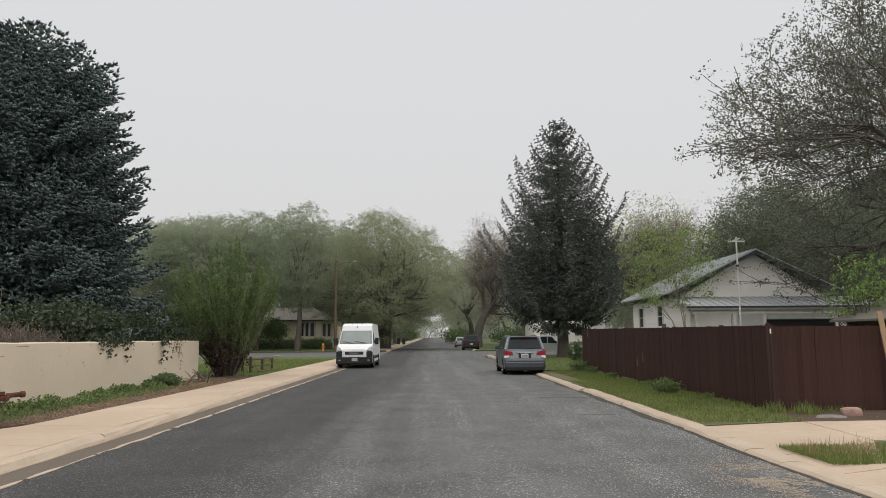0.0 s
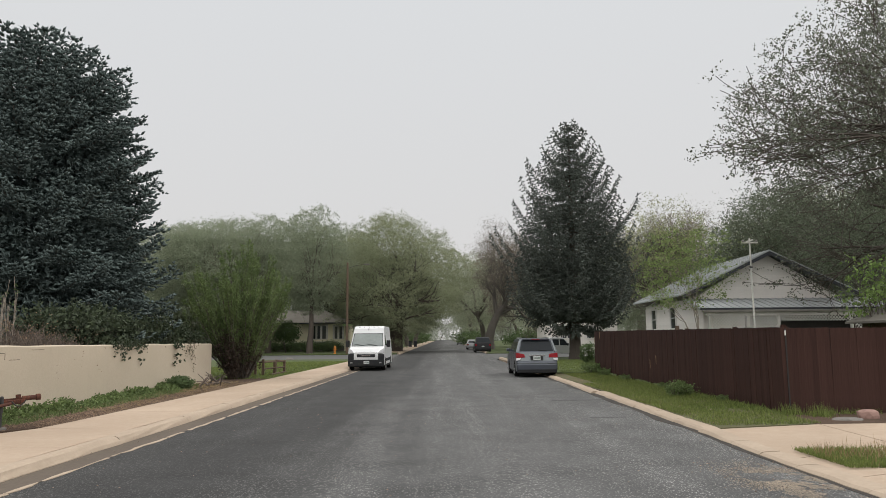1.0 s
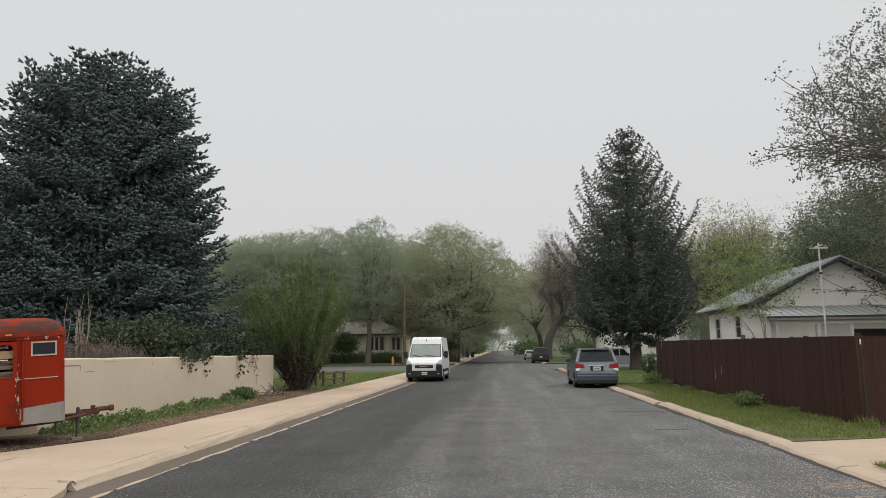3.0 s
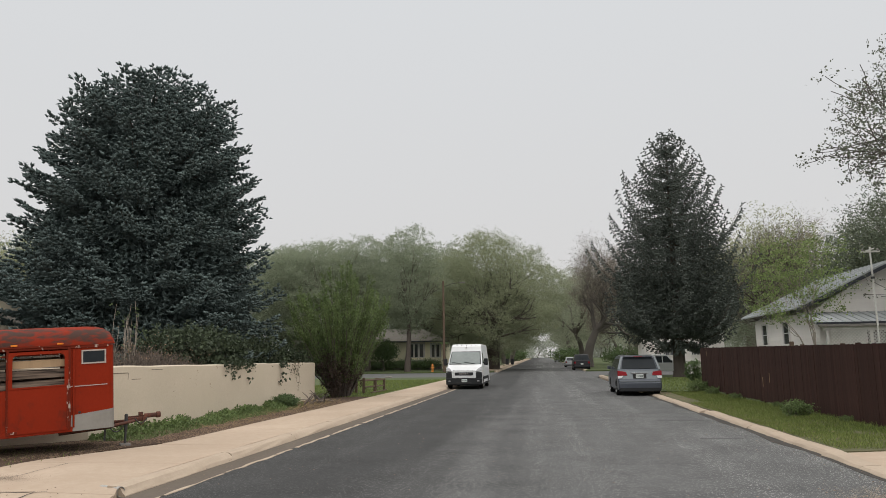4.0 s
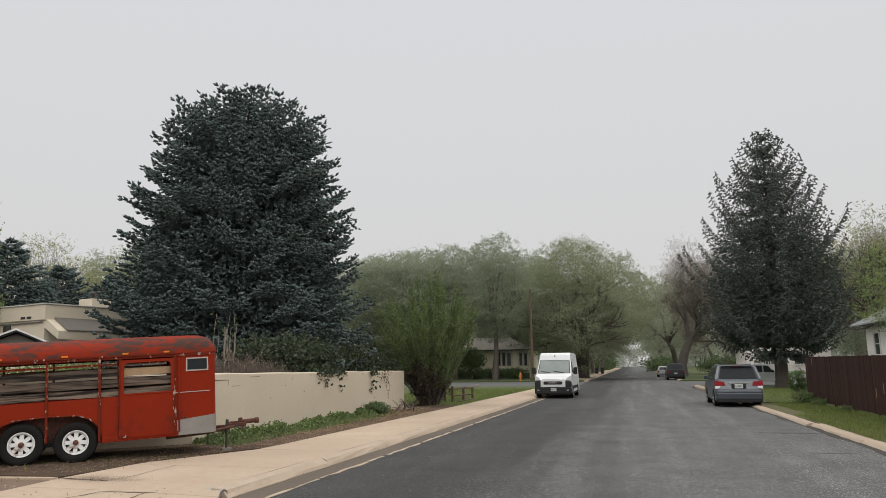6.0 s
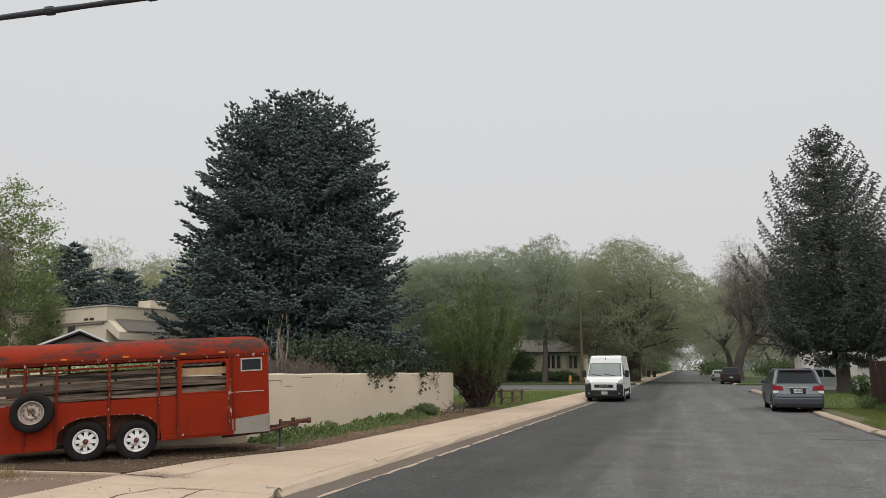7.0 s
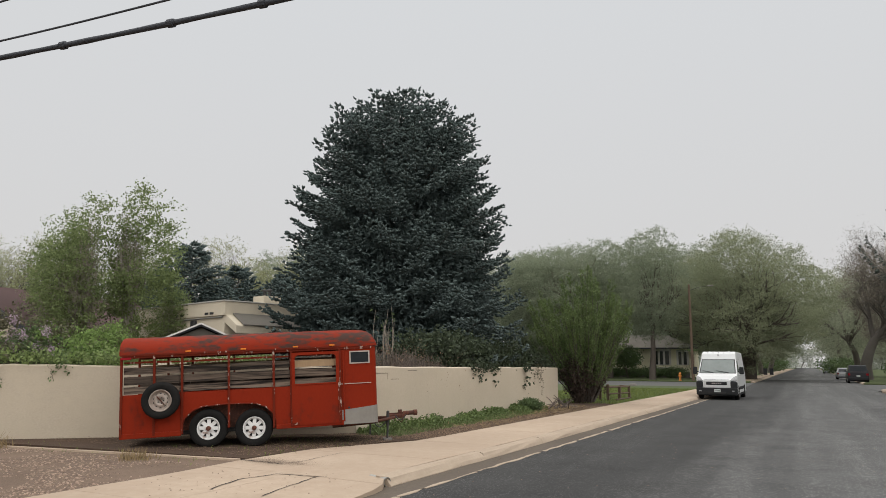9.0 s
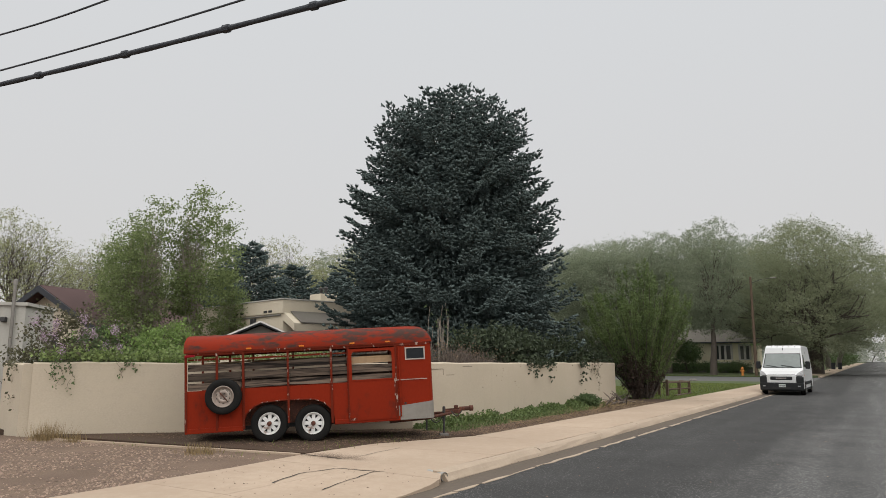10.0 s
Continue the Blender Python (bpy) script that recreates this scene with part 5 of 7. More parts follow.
def white_van():
    t = thing("cargo_van", pose(-3.95, 40.56, 0), "white high-roof cargo van with black bumper, parked at the kerb", "van")
    hw, top = 0.99, 0.84
    lower = [(0.06, 0.28), (0.0, 0.45), (0.0, 0.80), (0.05, 1.00), (0.30, 1.20), (5.85, 1.20), (5.90, 0.90), (5.90, 0.30)]
    upper = [(0.30, 1.20), (0.72, 1.36), (1.42, 2.08), (1.58, 2.36), (1.95, 2.50), (5.70, 2.50), (5.82, 2.40), (5.86, 1.20)]
    part("body", hull(lower, upper, hw, top), "van_white", t, "white van body")

    def wd(z):
        return hw + (top - hw) * (z - 1.2) / 1.3 if z > 1.2 else hw
    # bumper and grille
    bm = boxed(-1.0, 1.0, -0.07, 0.25, 0.24, 0.62, 0.05)
    box(bm, -1.0, -0.66, -0.05, 0.3, 0.55, 0.95, 0.08), box(bm, 0.66, 1.0, -0.05, 0.3, 0.55, 0.95, 0.08)
    bump = part("bumper", bm, "black_plastic", t, "black plastic bumper")
    part("air_intake", boxed(-0.42, 0.42, -0.085, -0.06, 0.30, 0.40, 0.01), "seam", bump)
    gr = part("grille", boxed(-0.52, 0.52, -0.06, 0.05, 0.74, 0.93, 0.05), "black_plastic", t, "black grille")
    for i in range(5):
        part("emblem_bar", boxed(-0.24 + i * 0.10, -0.17 + i * 0.10, -0.07, -0.055, 0.81, 0.865), "chrome", gr)
    part("grille_surround", boxed(-0.60, 0.60, -0.035, 0.05, 0.60, 1.01, 0.03), "van_white", t)
    plate(t, 0.03, -0.07, 0.47)
    for s in (-1, 1):
        part("headlight", quad((s * 0.66, -0.01, 0.95), (s * 0.99, 0.06, 0.97), (s * 0.985, 0.22, 1.22), (s * 0.78, 0.16, 1.10), 0.035 * s), "clear_lens", t, "clear headlight")
        part("fog_lamp", boxed(s * 0.8 - 0.06, s * 0.8 + 0.06, -0.085, -0.06, 0.42, 0.48, 0.01), "clear_lens", bump)
    # windscreen, wipers, cab windows
    def front(x, k):
        y0, z0, y1, z1 = 0.70, 1.335, 1.43, 2.06
        return (x, y0 + (y1 - y0) * k - 0.012, z0 + (z1 - z0) * k + 0.012)
    part("screen_surround", quad(front(-0.91, -0.05), front(0.91, -0.05), front(0.83, 1.02), front(-0.83, 1.02), 0.006), "seam", t, "black rubber round the windscreen")
    ws = part("windscreen", quad(front(-0.86, 0.02), front(0.86, 0.02), front(0.79, 0.97), front(-0.79, 0.97), 0.014), "windscreen", t, "wide dark windscreen")
    for a, b in ((-0.75, -0.2), (-0.05, 0.55)):
        v, f = tube_arrays([[(Vector(front(a, 0.16)) + Vector((0, -0.02, 0.02)), 0.012), (Vector(front(b, 0.03)) + Vector((0, -0.02, 0.02)), 0.016)]], 5)
        tris("wiper", v, f, "seam", ws)
    part("aerial", boxed(-0.02, 0.02, 1.46, 1.50, 2.26, 2.36), "seam", t)
    part("hood_seam", boxed(-0.62, 0.62, 0.02, 0.06, 1.02, 1.03), "seam", t)
    for s in (-1, 1):
        def side(y, z, s=s):
            return (s * (wd(z) + 0.003), y, z)
        part("side_window", quad(side(1.05, 1.42), side(1.95, 1.38), side(1.95, 2.0), side(1.52, 2.0), 0.008 * s), "glass", t)
        part("door_seam", quad(side(2.06, 0.45), side(2.085, 0.45), side(2.085, 2.1), side(2.06, 2.1), 0.003 * s), "seam", t)
        part("door_seam", quad(side(3.35, 0.45), side(3.375, 0.45), side(3.375, 2.2), side(3.35, 2.2), 0.003 * s), "seam", t)
        part("side_trim", boxed(s * 0.985 - 0.02, s * 0.985 + 0.02, 1.35, 4.4, 0.50, 0.66, 0.008), "black_plastic", t)
        part("sill", boxed(s * 0.97 - 0.02, s * 0.97 + 0.02, 1.35, 4.4, 0.22, 0.34, 0.008), "black_plastic", t)
        mi = part("mirror", boxed(s * 1.16 - 0.11, s * 1.16 + 0.11, 0.98, 1.12, 1.30, 1.68, 0.04), "black_plastic", t, "large black mirror")
        part("mirror_arm", boxed(s * 1.02 - 0.08, s * 1.02 + 0.08, 1.04, 1.10, 1.40, 1.46), "black_plastic", mi)
        part("marker", boxed(s * 0.99 - 0.006, s * 0.99 + 0.006, 0.70, 0.85, 0.95, 1.0), "amber", t)
        part("roof_rib", boxed(s * 0.5 - 0.02, s * 0.5 + 0.02, 2.0, 5.6, 2.49, 2.515, 0.006), "van_white", t)
    for x in (-0.55, -0.28, 0.0, 0.28, 0.55):
        part("clearance_lamp", boxed(x - 0.025, x + 0.025, 1.68, 1.72, 2.425, 2.445, 0.006), "iron", t)
    car_wheels(t, hw, (0.95, 4.75), 0.345, "galvanized")
    part("underbody", boxed(-0.9, 0.9, 0.3, 5.7, 0.20, 0.34), "seam", t)
    return t


white_van()


def minivan():
    t = thing("minivan", pose(4.47, 32.2, 0, 0, 0, -0.3) @ Matrix.Diagonal((0.92, 1, 0.985, 1)), "grey-blue minivan parked with its rear to the open street", "car")
    hw, top = 0.975, 0.74
    lower = [(0.10, 0.24), (0.0, 0.36), (0.0, 0.64), (0.04, 0.70), (0.13, 1.10), (3.8, 1.08), (4.9, 0.92), (5.05, 0.60), (5.0, 0.26)]
    upper = [(0.10, 1.08), (0.16, 1.14), (0.42, 1.64), (0.62, 1.70), (1.6, 1.74), (2.8, 1.70), (3.2, 1.60), (4.05, 1.08)]
    part("body", hull(lower, upper, hw, top, 0.07), "car_blue", t, "grey-blue metallic body")

    def wd(z):
        return hw + (top - hw) * (z - 1.08) / 0.66 if z > 1.08 else hw

    def back(x, z):
        k = (z - 1.14) / 0.5
        return (x, 0.16 + 0.26 * k - 0.006, z)
    rw = part("rear_window", quad(back(-0.80, 1.16), back(0.80, 1.16), back(0.68, 1.60), back(-0.68, 1.60), 0.01), "dark_glass", t, "dark rear window")
    part("wiper", quad(back(0.05, 1.17), back(0.5, 1.17), back(0.5, 1.19), back(0.05, 1.20), 0.025), "seam", rw)
    part("spoiler", boxed(-0.66, 0.66, 0.30, 0.62, 1.655, 1.70, 0.018), "car_blue", t)
    part("brake_lamp", boxed(-0.2, 0.2, 0.295, 0.31, 1.665, 1.69), "red_lens", t)
    b = part("bumper", boxed(-0.97, 0.97, -0.06, 0.2, 0.30, 0.60, 0.06), "car_blue", t, "painted bumper with a step")
    part("bumper_step", boxed(-0.9, 0.9, -0.045, 0.12, 0.60, 0.63, 0.006), "car_sky_sheen", b)
    part("lower_valance", boxed(-0.92, 0.92, -0.065, 0.2, 0.20, 0.36, 0.03), "black_plastic", b)
    for s in (-1, 1):
        l = part("tail_light", quad((s * 0.985, 0.03, 0.87), (s * 0.56, 0.035, 0.88), (s * 0.60, 0.07, 1.03), (s * 0.975, 0.08, 1.08), 0.03 * s), "red_lens", t, "red tail light")
        part("side_lens", quad((s * 0.992, 0.03, 0.87), (s * 0.985, 0.32, 0.93), (s * 0.98, 0.34, 1.06), (s * 0.985, 0.08, 1.08), 0.01 * s), "red_lens", l)
        part("reversing_lens", quad((s * 0.985, 0.0, 0.745), (s * 0.80, 0.012, 0.775), (s * 0.76, 0.028, 0.862), (s * 0.985, 0.028, 0.862), 0.03 * s), "white_lens", l, "white lower lens")
        part("pillar", quad((s * 0.86, 0.13, 1.12), (s * 0.975, 0.16, 1.12), (s * 0.80, 0.43, 1.66), (s * 0.70, 0.40, 1.66), 0.02 * s), "car_sky_sheen", t)
        part("roof_rail", boxed(s * 0.66 - 0.02, s * 0.66 + 0.02, 0.7, 2.6, 1.73, 1.765, 0.01), "alloy", t)

        def side(y, z, s=s):
            return (s * (wd(z) + 0.003), y, z)
        for y0, y1, y2, y3 in ((0.38, 1.40, 1.40, 0.58), (1.48, 2.45, 2.42, 1.48), (2.53, 3.75, 3.15, 2.50)):
            part("side_window", quad(side(y0, 1.13), side(y1, 1.13), side(y2, 1.58), side(y3, 1.58), 0.006 * s), "glass", t)
        part("door_seam", quad(side(1.44, 0.4), side(1.455, 0.4), side(1.455, 1.1), side(1.44, 1.1), 0.003 * s), "seam", t)
        part("door_seam", quad(side(2.49, 0.4), side(2.505, 0.4), side(2.505, 1.1), side(2.49, 1.1), 0.003 * s), "seam", t)
        part("mirror", boxed(s * 1.06 - 0.09, s * 1.06 + 0.09, 3.35, 3.50, 1.10, 1.26, 0.03), "car_blue", t)
    pr = part("plate_recess", boxed(-0.30, 0.30, 0.03, 0.1, 0.74, 0.95, 0.01), "seam", t)
    plate(t, 0.0, 0.032, 0.85, 0.34, 0.17)
    part("tailgate", quad((-0.80, 0.045, 0.72), (0.80, 0.045, 0.72), (0.86, 0.118, 1.10), (-0.86, 0.118, 1.10), 0.008), "car_sky_sheen", t, "tailgate panel with the sky's sheen painted in as a paler tone")
    part("garnish", boxed(-0.40, 0.40, 0.03, 0.1, 0.955, 0.985, 0.006), "chrome", t)
    part("exhaust", lathed([(0.03, -0.02), (0.03, 0.3), (0.02, 0.3)], 12, "y", (0.45, 0, 0.22)), "chrome", t)
    part("underbody", boxed(-0.9, 0.9, 0.2, 4.8, 0.18, 0.30), "seam", t)
    car_wheels(t, hw, (0.95, 3.95), 0.34)
    return t


minivan()


def parked_car(name, m, label, paint, tall, length=4.7):
    """A car further down the street, its rear at y = 0."""
    t = thing(name, m, label, "car")
    hw = 0.93
    if tall:
        lower = [(0.05, 0.32), (0.0, 0.5), (0.02, 0.75), (0.05, 1.08), (length * 0.7, 1.06), (length * 0.98, 0.95), (length, 0.6), (length - 0.05, 0.34)]
        upper = [(0.05, 1.06), (0.12, 1.15), (0.30, 1.72), (0.5, 1.80), (2.6, 1.78), (2.9, 1.72), (3.4, 1.06)]
    else:
        lower = [(0.05, 0.26), (0.0, 0.42), (0.02, 0.70), (0.10, 0.95), (length * 0.7, 0.92), (length * 0.97, 0.78), (length, 0.5), (length - 0.05, 0.28)]
        upper = [(0.55, 0.92), (1.15, 1.38), (1.5, 1.44), (2.4, 1.43), (2.7, 1.36), (3.3, 0.92)]
    z0, z1 = upper[0][1], max(q[1] for q in upper)
    part("body", hull(lower, upper, hw, 0.72, 0.06), paint, t)

    def wd(z):
        return hw + (0.72 - hw) * (z - z0) / (z1 - z0)
    (ya, za), (yb, zb) = (upper[1], upper[2]) if tall else (upper[0], upper[1])
    part("rear_window", quad((-0.74, ya - 0.01, za + 0.04), (0.74, ya - 0.01, za + 0.04), (0.64, yb - 0.02, zb - 0.04), (-0.64, yb - 0.02, zb - 0.04), 0.012), "dark_glass", t)
    for s in (-1, 1):
        part("tail_light", boxed(s * 0.8 - 0.1, s * 0.8 + 0.1, -0.02, 0.06, z0 - 0.28, z0 - 0.08, 0.015), "red_lens", t, "red tail light")
        part("side_window", quad((s * (wd(z0 + 0.06) + 0.003), upper[1][0] + 0.5, z0 + 0.06), (s * (wd(z0 + 0.06) + 0.003), upper[-1][0] - 0.35, z0 + 0.06), (s * (wd(z1 - 0.12) + 0.003), 2.5, z1 - 0.12), (s * (wd(z1 - 0.12) + 0.003), upper[1][0] + 0.7, z1 - 0.12), 0.006 * s), "glass", t)
        part("mirror", boxed(s * 1.0 - 0.08, s * 1.0 + 0.08, 2.95, 3.1, z0 + 0.05, z0 + 0.2, 0.02), "black_plastic", t)
    part("bumper", boxed(-0.92, 0.92, -0.06, 0.15, 0.34, 0.56, 0.04), "black_plastic" if tall else paint, t)
    plate(t, 0, -0.03 if tall else -0.005, 0.72, 0.31, 0.15)
    car_wheels(t, hw, (0.85, length - 0.9), 0.36 if tall else 0.32)
    part("underbody", boxed(-0.85, 0.85, 0.2, length - 0.3, 0.2, 0.36), "seam", t)
    return t


parked_car("sport_utility_car", pose(4.85, 84, rise(84), 0.26), "dark blue-black boxy car parked under the trees", "car_black", True)
far_car = parked_car("sedan", pose(4.55, 104, rise(104), 0.26), "pale silver sedan parked further down the street", "car_silver", False)


copy_thing(far_car, pose(4.3, 171, rise(171), 0.26))


def pickup():
    t = thing("pickup_truck", pose(7.2, 63.0, 0.0, 0, 0, -90), "white pickup truck parked side-on in the cross street", "truck")
    hw = 0.95
    lower = [(0.0, 0.50), (0.0, 1.08), (2.0, 1.08), (3.9, 1.08), (5.3, 1.02), (5.45, 0.8), (5.4, 0.42)]
    upper = [(2.05, 1.06), (2.1, 1.15), (2.25, 1.76), (2.5, 1.82), (3.3, 1.80), (3.5, 1.70), (4.05, 1.06)]
    part("body", hull(lower, upper, hw, 0.76, 0.05), "van_white", t)
    for s in (-1, 1):
        def side(y, z, s=s):
            return (s * (hw - (hw - 0.76) * (z - 1.06) / 0.76 + 0.003), y, z)
        part("side_window", quad(side(2.4, 1.14), side(2.98, 1.14), side(2.98, 1.66), side(2.45, 1.66), 0.006 * s), "glass", t)
        part("side_window", quad(side(3.06, 1.14), side(3.8, 1.14), side(3.42, 1.66), side(3.06, 1.66), 0.006 * s), "glass", t)
        part("mirror", boxed(s * 1.05 - 0.09, s * 1.05 + 0.09, 3.65, 3.78, 1.12, 1.32, 0.03), "black_plastic", t)
    part("bumper", boxed(-0.95, 0.95, 5.38, 5.52, 0.45, 0.66, 0.03), "chrome", t)
    part("bed_floor", boxed(-0.9, 0.9, 0.02, 2.0, 1.07, 1.085), "seam", t)
    car_wheels(t, hw, (1.1, 4.55), 0.37)
    return t


pickup()


# ---------------------------------------------------------------- trees
def rot_to(d):
    """Two unit vectors across each direction of the array d."""
    ref = np.where(np.abs(d[:, 2:3]) > 0.9, np.array([[1.0, 0, 0]]), np.array([[0, 0, 1.0]]))
    u = np.cross(d, ref)
    u /= np.linalg.norm(u, axis=1, keepdims=True) + 1e-9
    return u, np.cross(d, u)


def blades(P, Dv, length, width, rng, spread=0.6, per=6):
    """Narrow triangles that fan forward round the points P along Dv: needles of a twig."""
    n = len(P)
    P, Dv = np.repeat(P, per, 0), np.repeat(Dv, per, 0)
    Dv = Dv + rng.normal(0, spread, (n * per, 3))
    Dv /= np.linalg.norm(Dv, axis=1, keepdims=True)
    u, w = rot_to(Dv)
    a = rng.uniform(0, 6.283, (n * per, 1))
    side = np.cos(a) * u + np.sin(a) * w
    L = length * rng.uniform(0.6, 1.3, (n * per, 1))
    W = width * rng.uniform(0.7, 1.3, (n * per, 1))
    V = np.stack([P - side * W * 0.5, P + side * W * 0.5, P + Dv * L], 1).reshape(-1, 3)
    return V, np.arange(len(V)).reshape(-1, 3)


def leaves(P, size, rng, flat=0.0, slim=0.32):
    """A folded four-cornered leaf at each point."""
    n = len(P)
    d = rng.normal(0, 1, (n, 3))
    d[:, 2] -= flat
    d /= np.linalg.norm(d, axis=1, keepdims=True)
    u, w = rot_to(d)
    a = rng.uniform(0, 6.283, (n, 1))
    s = np.cos(a) * u + np.sin(a) * w
    L = size * rng.uniform(0.6, 1.4, (n, 1))
    V = np.stack([P, P + d * L * 0.5 + s * L * slim, P + d * L, P + d * L * 0.5 - s * L * slim], 1).reshape(-1, 3)
    return V, np.arange(len(V)).reshape(-1, 4)


def shoots(P, Dv, length, thick, rng, needles=3):
    """Needled shoots: blunt, swollen spindles with four sides, and a few needles that stand off each."""
    n = len(P)
    Dv = Dv / np.linalg.norm(Dv, axis=1, keepdims=True)
    u, w = rot_to(Dv)
    L, R = length * rng.uniform(0.6, 1.3, (n, 1)), thick * rng.uniform(0.7, 1.3, (n, 1))
    a = rng.uniform(0, 6.283, (n, 1))
    ring = [P + Dv * L * 0.55 + R * (np.cos(a + q) * u + np.sin(a + q) * w) for q in (0, 1.571, 3.142, 4.712)]
    V = np.stack([P, *ring, P + Dv * L], 1).reshape(-1, 3)
    f = np.array([[0, 2, 1], [0, 3, 2], [0, 4, 3], [0, 1, 4], [5, 1, 2], [5, 2, 3], [5, 3, 4], [5, 4, 1]])
    F = (f[None] + 6 * np.arange(n)[:, None, None]).reshape(-1, 3)
    q = rng.uniform(0.25, 0.95, (n, needles, 1))
    v, g = blades((P[:, None] + Dv[:, None] * L[:, None] * q).reshape(-1, 3), np.repeat(Dv, needles, 0), thick * 2.0, thick * 0.6, rng, 0.9, 1)
    return np.concatenate([V, v]), np.concatenate([F, g + len(V)])


def conifer(name, m, label, height, radius, base, profile, seed, needle, whorl=0.42, tip=0.1, boughs=9, lift=0.2, size=0.3, thick=0.05, droop=0.25, trunk_r=0.22, step=0.2, apart=0.2, vary=0.15, core=0.12, ragged=0.0, wide=0.36, loose=0.0, fill=0, fill_top=0.97, top_boughs=7, upright=0.0, hang=0.0, stray=0.16, from_f=0.5, turn=0.22, open_top=0.0):
    """A spruce: a trunk with whorls of branches, each a flat fan of side twigs set with blunt needled shoots that turn up."""
    rng = np.random.default_rng(seed)
    t = thing(name, m, label, "tree")
    tr_path = [(Vector((0, 0, -0.1)), trunk_r * 1.3), (Vector((0, 0, 0.5)), trunk_r), (Vector((0.03, 0.02, height * 0.5)), trunk_r * 0.5), (Vector((0, 0, height * 0.97)), 0.02)]
    paths, PT, DT = [], [], []
    up = np.array([0, 0, 1.0])
    z = base
    while z < height * 0.99:
        f = (z - base) / (height - base)
        thin = min(1, max(0, (f - from_f) / 0.35))
        R = radius * profile(f) * (1 - ragged * f * rng.uniform(0, 1))
        nb = int(round(boughs + (top_boughs - boughs) * thin))
        off = rng.uniform(0, 6.28)
        for j in range(nb):
            a = off + 6.283 * j / nb + rng.normal(0, 0.18)
            lobe = 1 + 0.9 * vary * noise.noise(Vector((math.cos(a) * 1.6, math.sin(a) * 1.6, z * 0.55 + seed)))
            L = R * lobe * rng.uniform(1 - vary, 1 + vary * 0.5)
            if L < 0.12:
                continue
            out = np.array([math.cos(a), math.sin(a), 0])
            rise = lift * (f - 0.35) + rng.normal(0, 0.04 + 0.06 * loose) + upright * max(0.0, (f - 0.62) / 0.38) ** 1.5
            zz = z + rng.normal(0, 0.10 + 0.2 * loose) - max(0.0, rise) * L * 0.5
            k = max(4, int(L * (1 - core) / apart))
            s = np.linspace(core, 1, k)
            C = out[None] * (s * L)[:, None]
            C[:, 2] = zz + L * (rise * s - droop * s * (1 - f) + (droop * 0.6 * (1 - f) + tip) * s ** 4)
            C[:, :2] += rng.normal(0, 0.03, (k, 2))
            paths.append([(Vector((0, 0, zz)), 0.035 * (0.4 + L / 4))] + [(Vector(C[i]), max(0.008, 0.035 * (1 - s[i]) * (0.4 + L / 4))) for i in range(0, k, max(1, k // 4))] + [(Vector(C[-1]), 0.008)])
            tang = np.gradient(C, axis=0)
            tang /= np.linalg.norm(tang, axis=1, keepdims=True)
            side = np.array([-out[1], out[0], 0])
            roll = rng.normal(0, 0.22)
            for i in range(k):
                w0 = min(L, 2.8) * wide * (1.10 - s[i]) ** 0.6 * min(1.0, 0.45 + 1.6 * (s[i] - core)) * (1 - 0.45 * min(1, open_top) * thin) + 0.10
                for sg in (-1, 1):
                    w = w0 * rng.uniform(0.65, 1.15)
                    nt = max(2, int(round(w / step)))
                    q = np.linspace(0.15, 1, nt)
                    d = tang[i] * 0.72 + side * sg * 0.8 + up * (roll * sg + rng.normal(0.0, 0.10) - hang * rng.uniform(0.4, 1.3))
                    d /= np.linalg.norm(d)
                    X = C[i] + d[None] * (q * w)[:, None] + up[None] * (-0.22 * w * q * (1 - 0.6 * q))[:, None]
                    # along the twig one shoot forwards, and shoots to both sides of it
                    nrm = np.cross(d, up)
                    nrm /= np.linalg.norm(nrm) + 1e-6
                    for bend in (0.0, 0.85, -0.85):
                        keep = slice(0, nt) if bend == 0 else slice(0, nt, 2) if bend > 0 else slice(1, nt, 2)
                        Y = X[keep]
                        PT.append(Y)
                        DT.append(d[None] + nrm[None] * bend + rng.normal(0, stray, (len(Y), 3)) + up[None] * (turn - 0.5 * hang))
                PT.append(C[i:i + 1]), DT.append(tang[i:i + 1] + rng.normal(0, 0.2, (1, 3)))
            # the tip of the bough: a few shoots that turn up
            PT.append(np.repeat(C[-1:], 3, 0)), DT.append(np.repeat(tang[-1:], 3, 0) + side[None] * np.array([[-0.5], [0.0], [0.5]]) + rng.normal(0, 0.2, (3, 3)) + np.array([[0, 0, 0.3]]))
        z += whorl * (1 - 0.45 * f) * (1 + open_top * thin) * rng.uniform(0.7, 1.3)
    P, Dv = np.concatenate(PT), np.concatenate(DT)
    V, F = shoots(P, Dv, size, thick, rng, 2)
    if fill:
        # coarse needles added inside the crown as filler, to stop light showing through
        fz = (1 - np.sqrt(rng.uniform(0, 1, fill))) * fill_top
        ang, rr = rng.uniform(0, 6.283, fill), np.array([profile(q) for q in fz]) * radius * rng.uniform(0.10, 0.72, fill) ** 0.7
        Q = np.stack([np.cos(ang) * rr, np.sin(ang) * rr, base + fz * (height - base)], 1)
        v, f = blades(Q, np.stack([np.cos(ang), np.sin(ang), rng.normal(-0.1, 0.3, fill)], 1), 0.20, 0.08, rng, 0.5, 3)
        V, F = np.concatenate([V, v]), np.concatenate([F, f + len(V)])
    v, f = tube_arrays([tr_path], 8)
    tris("trunk", v, f, "bark", t, "", True)
    # branches in the dark brown instead of bark, so that they show less
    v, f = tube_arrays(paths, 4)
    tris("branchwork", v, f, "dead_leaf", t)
    tris("crown", V, F, needle, t, "dense needled twigs")
    return t


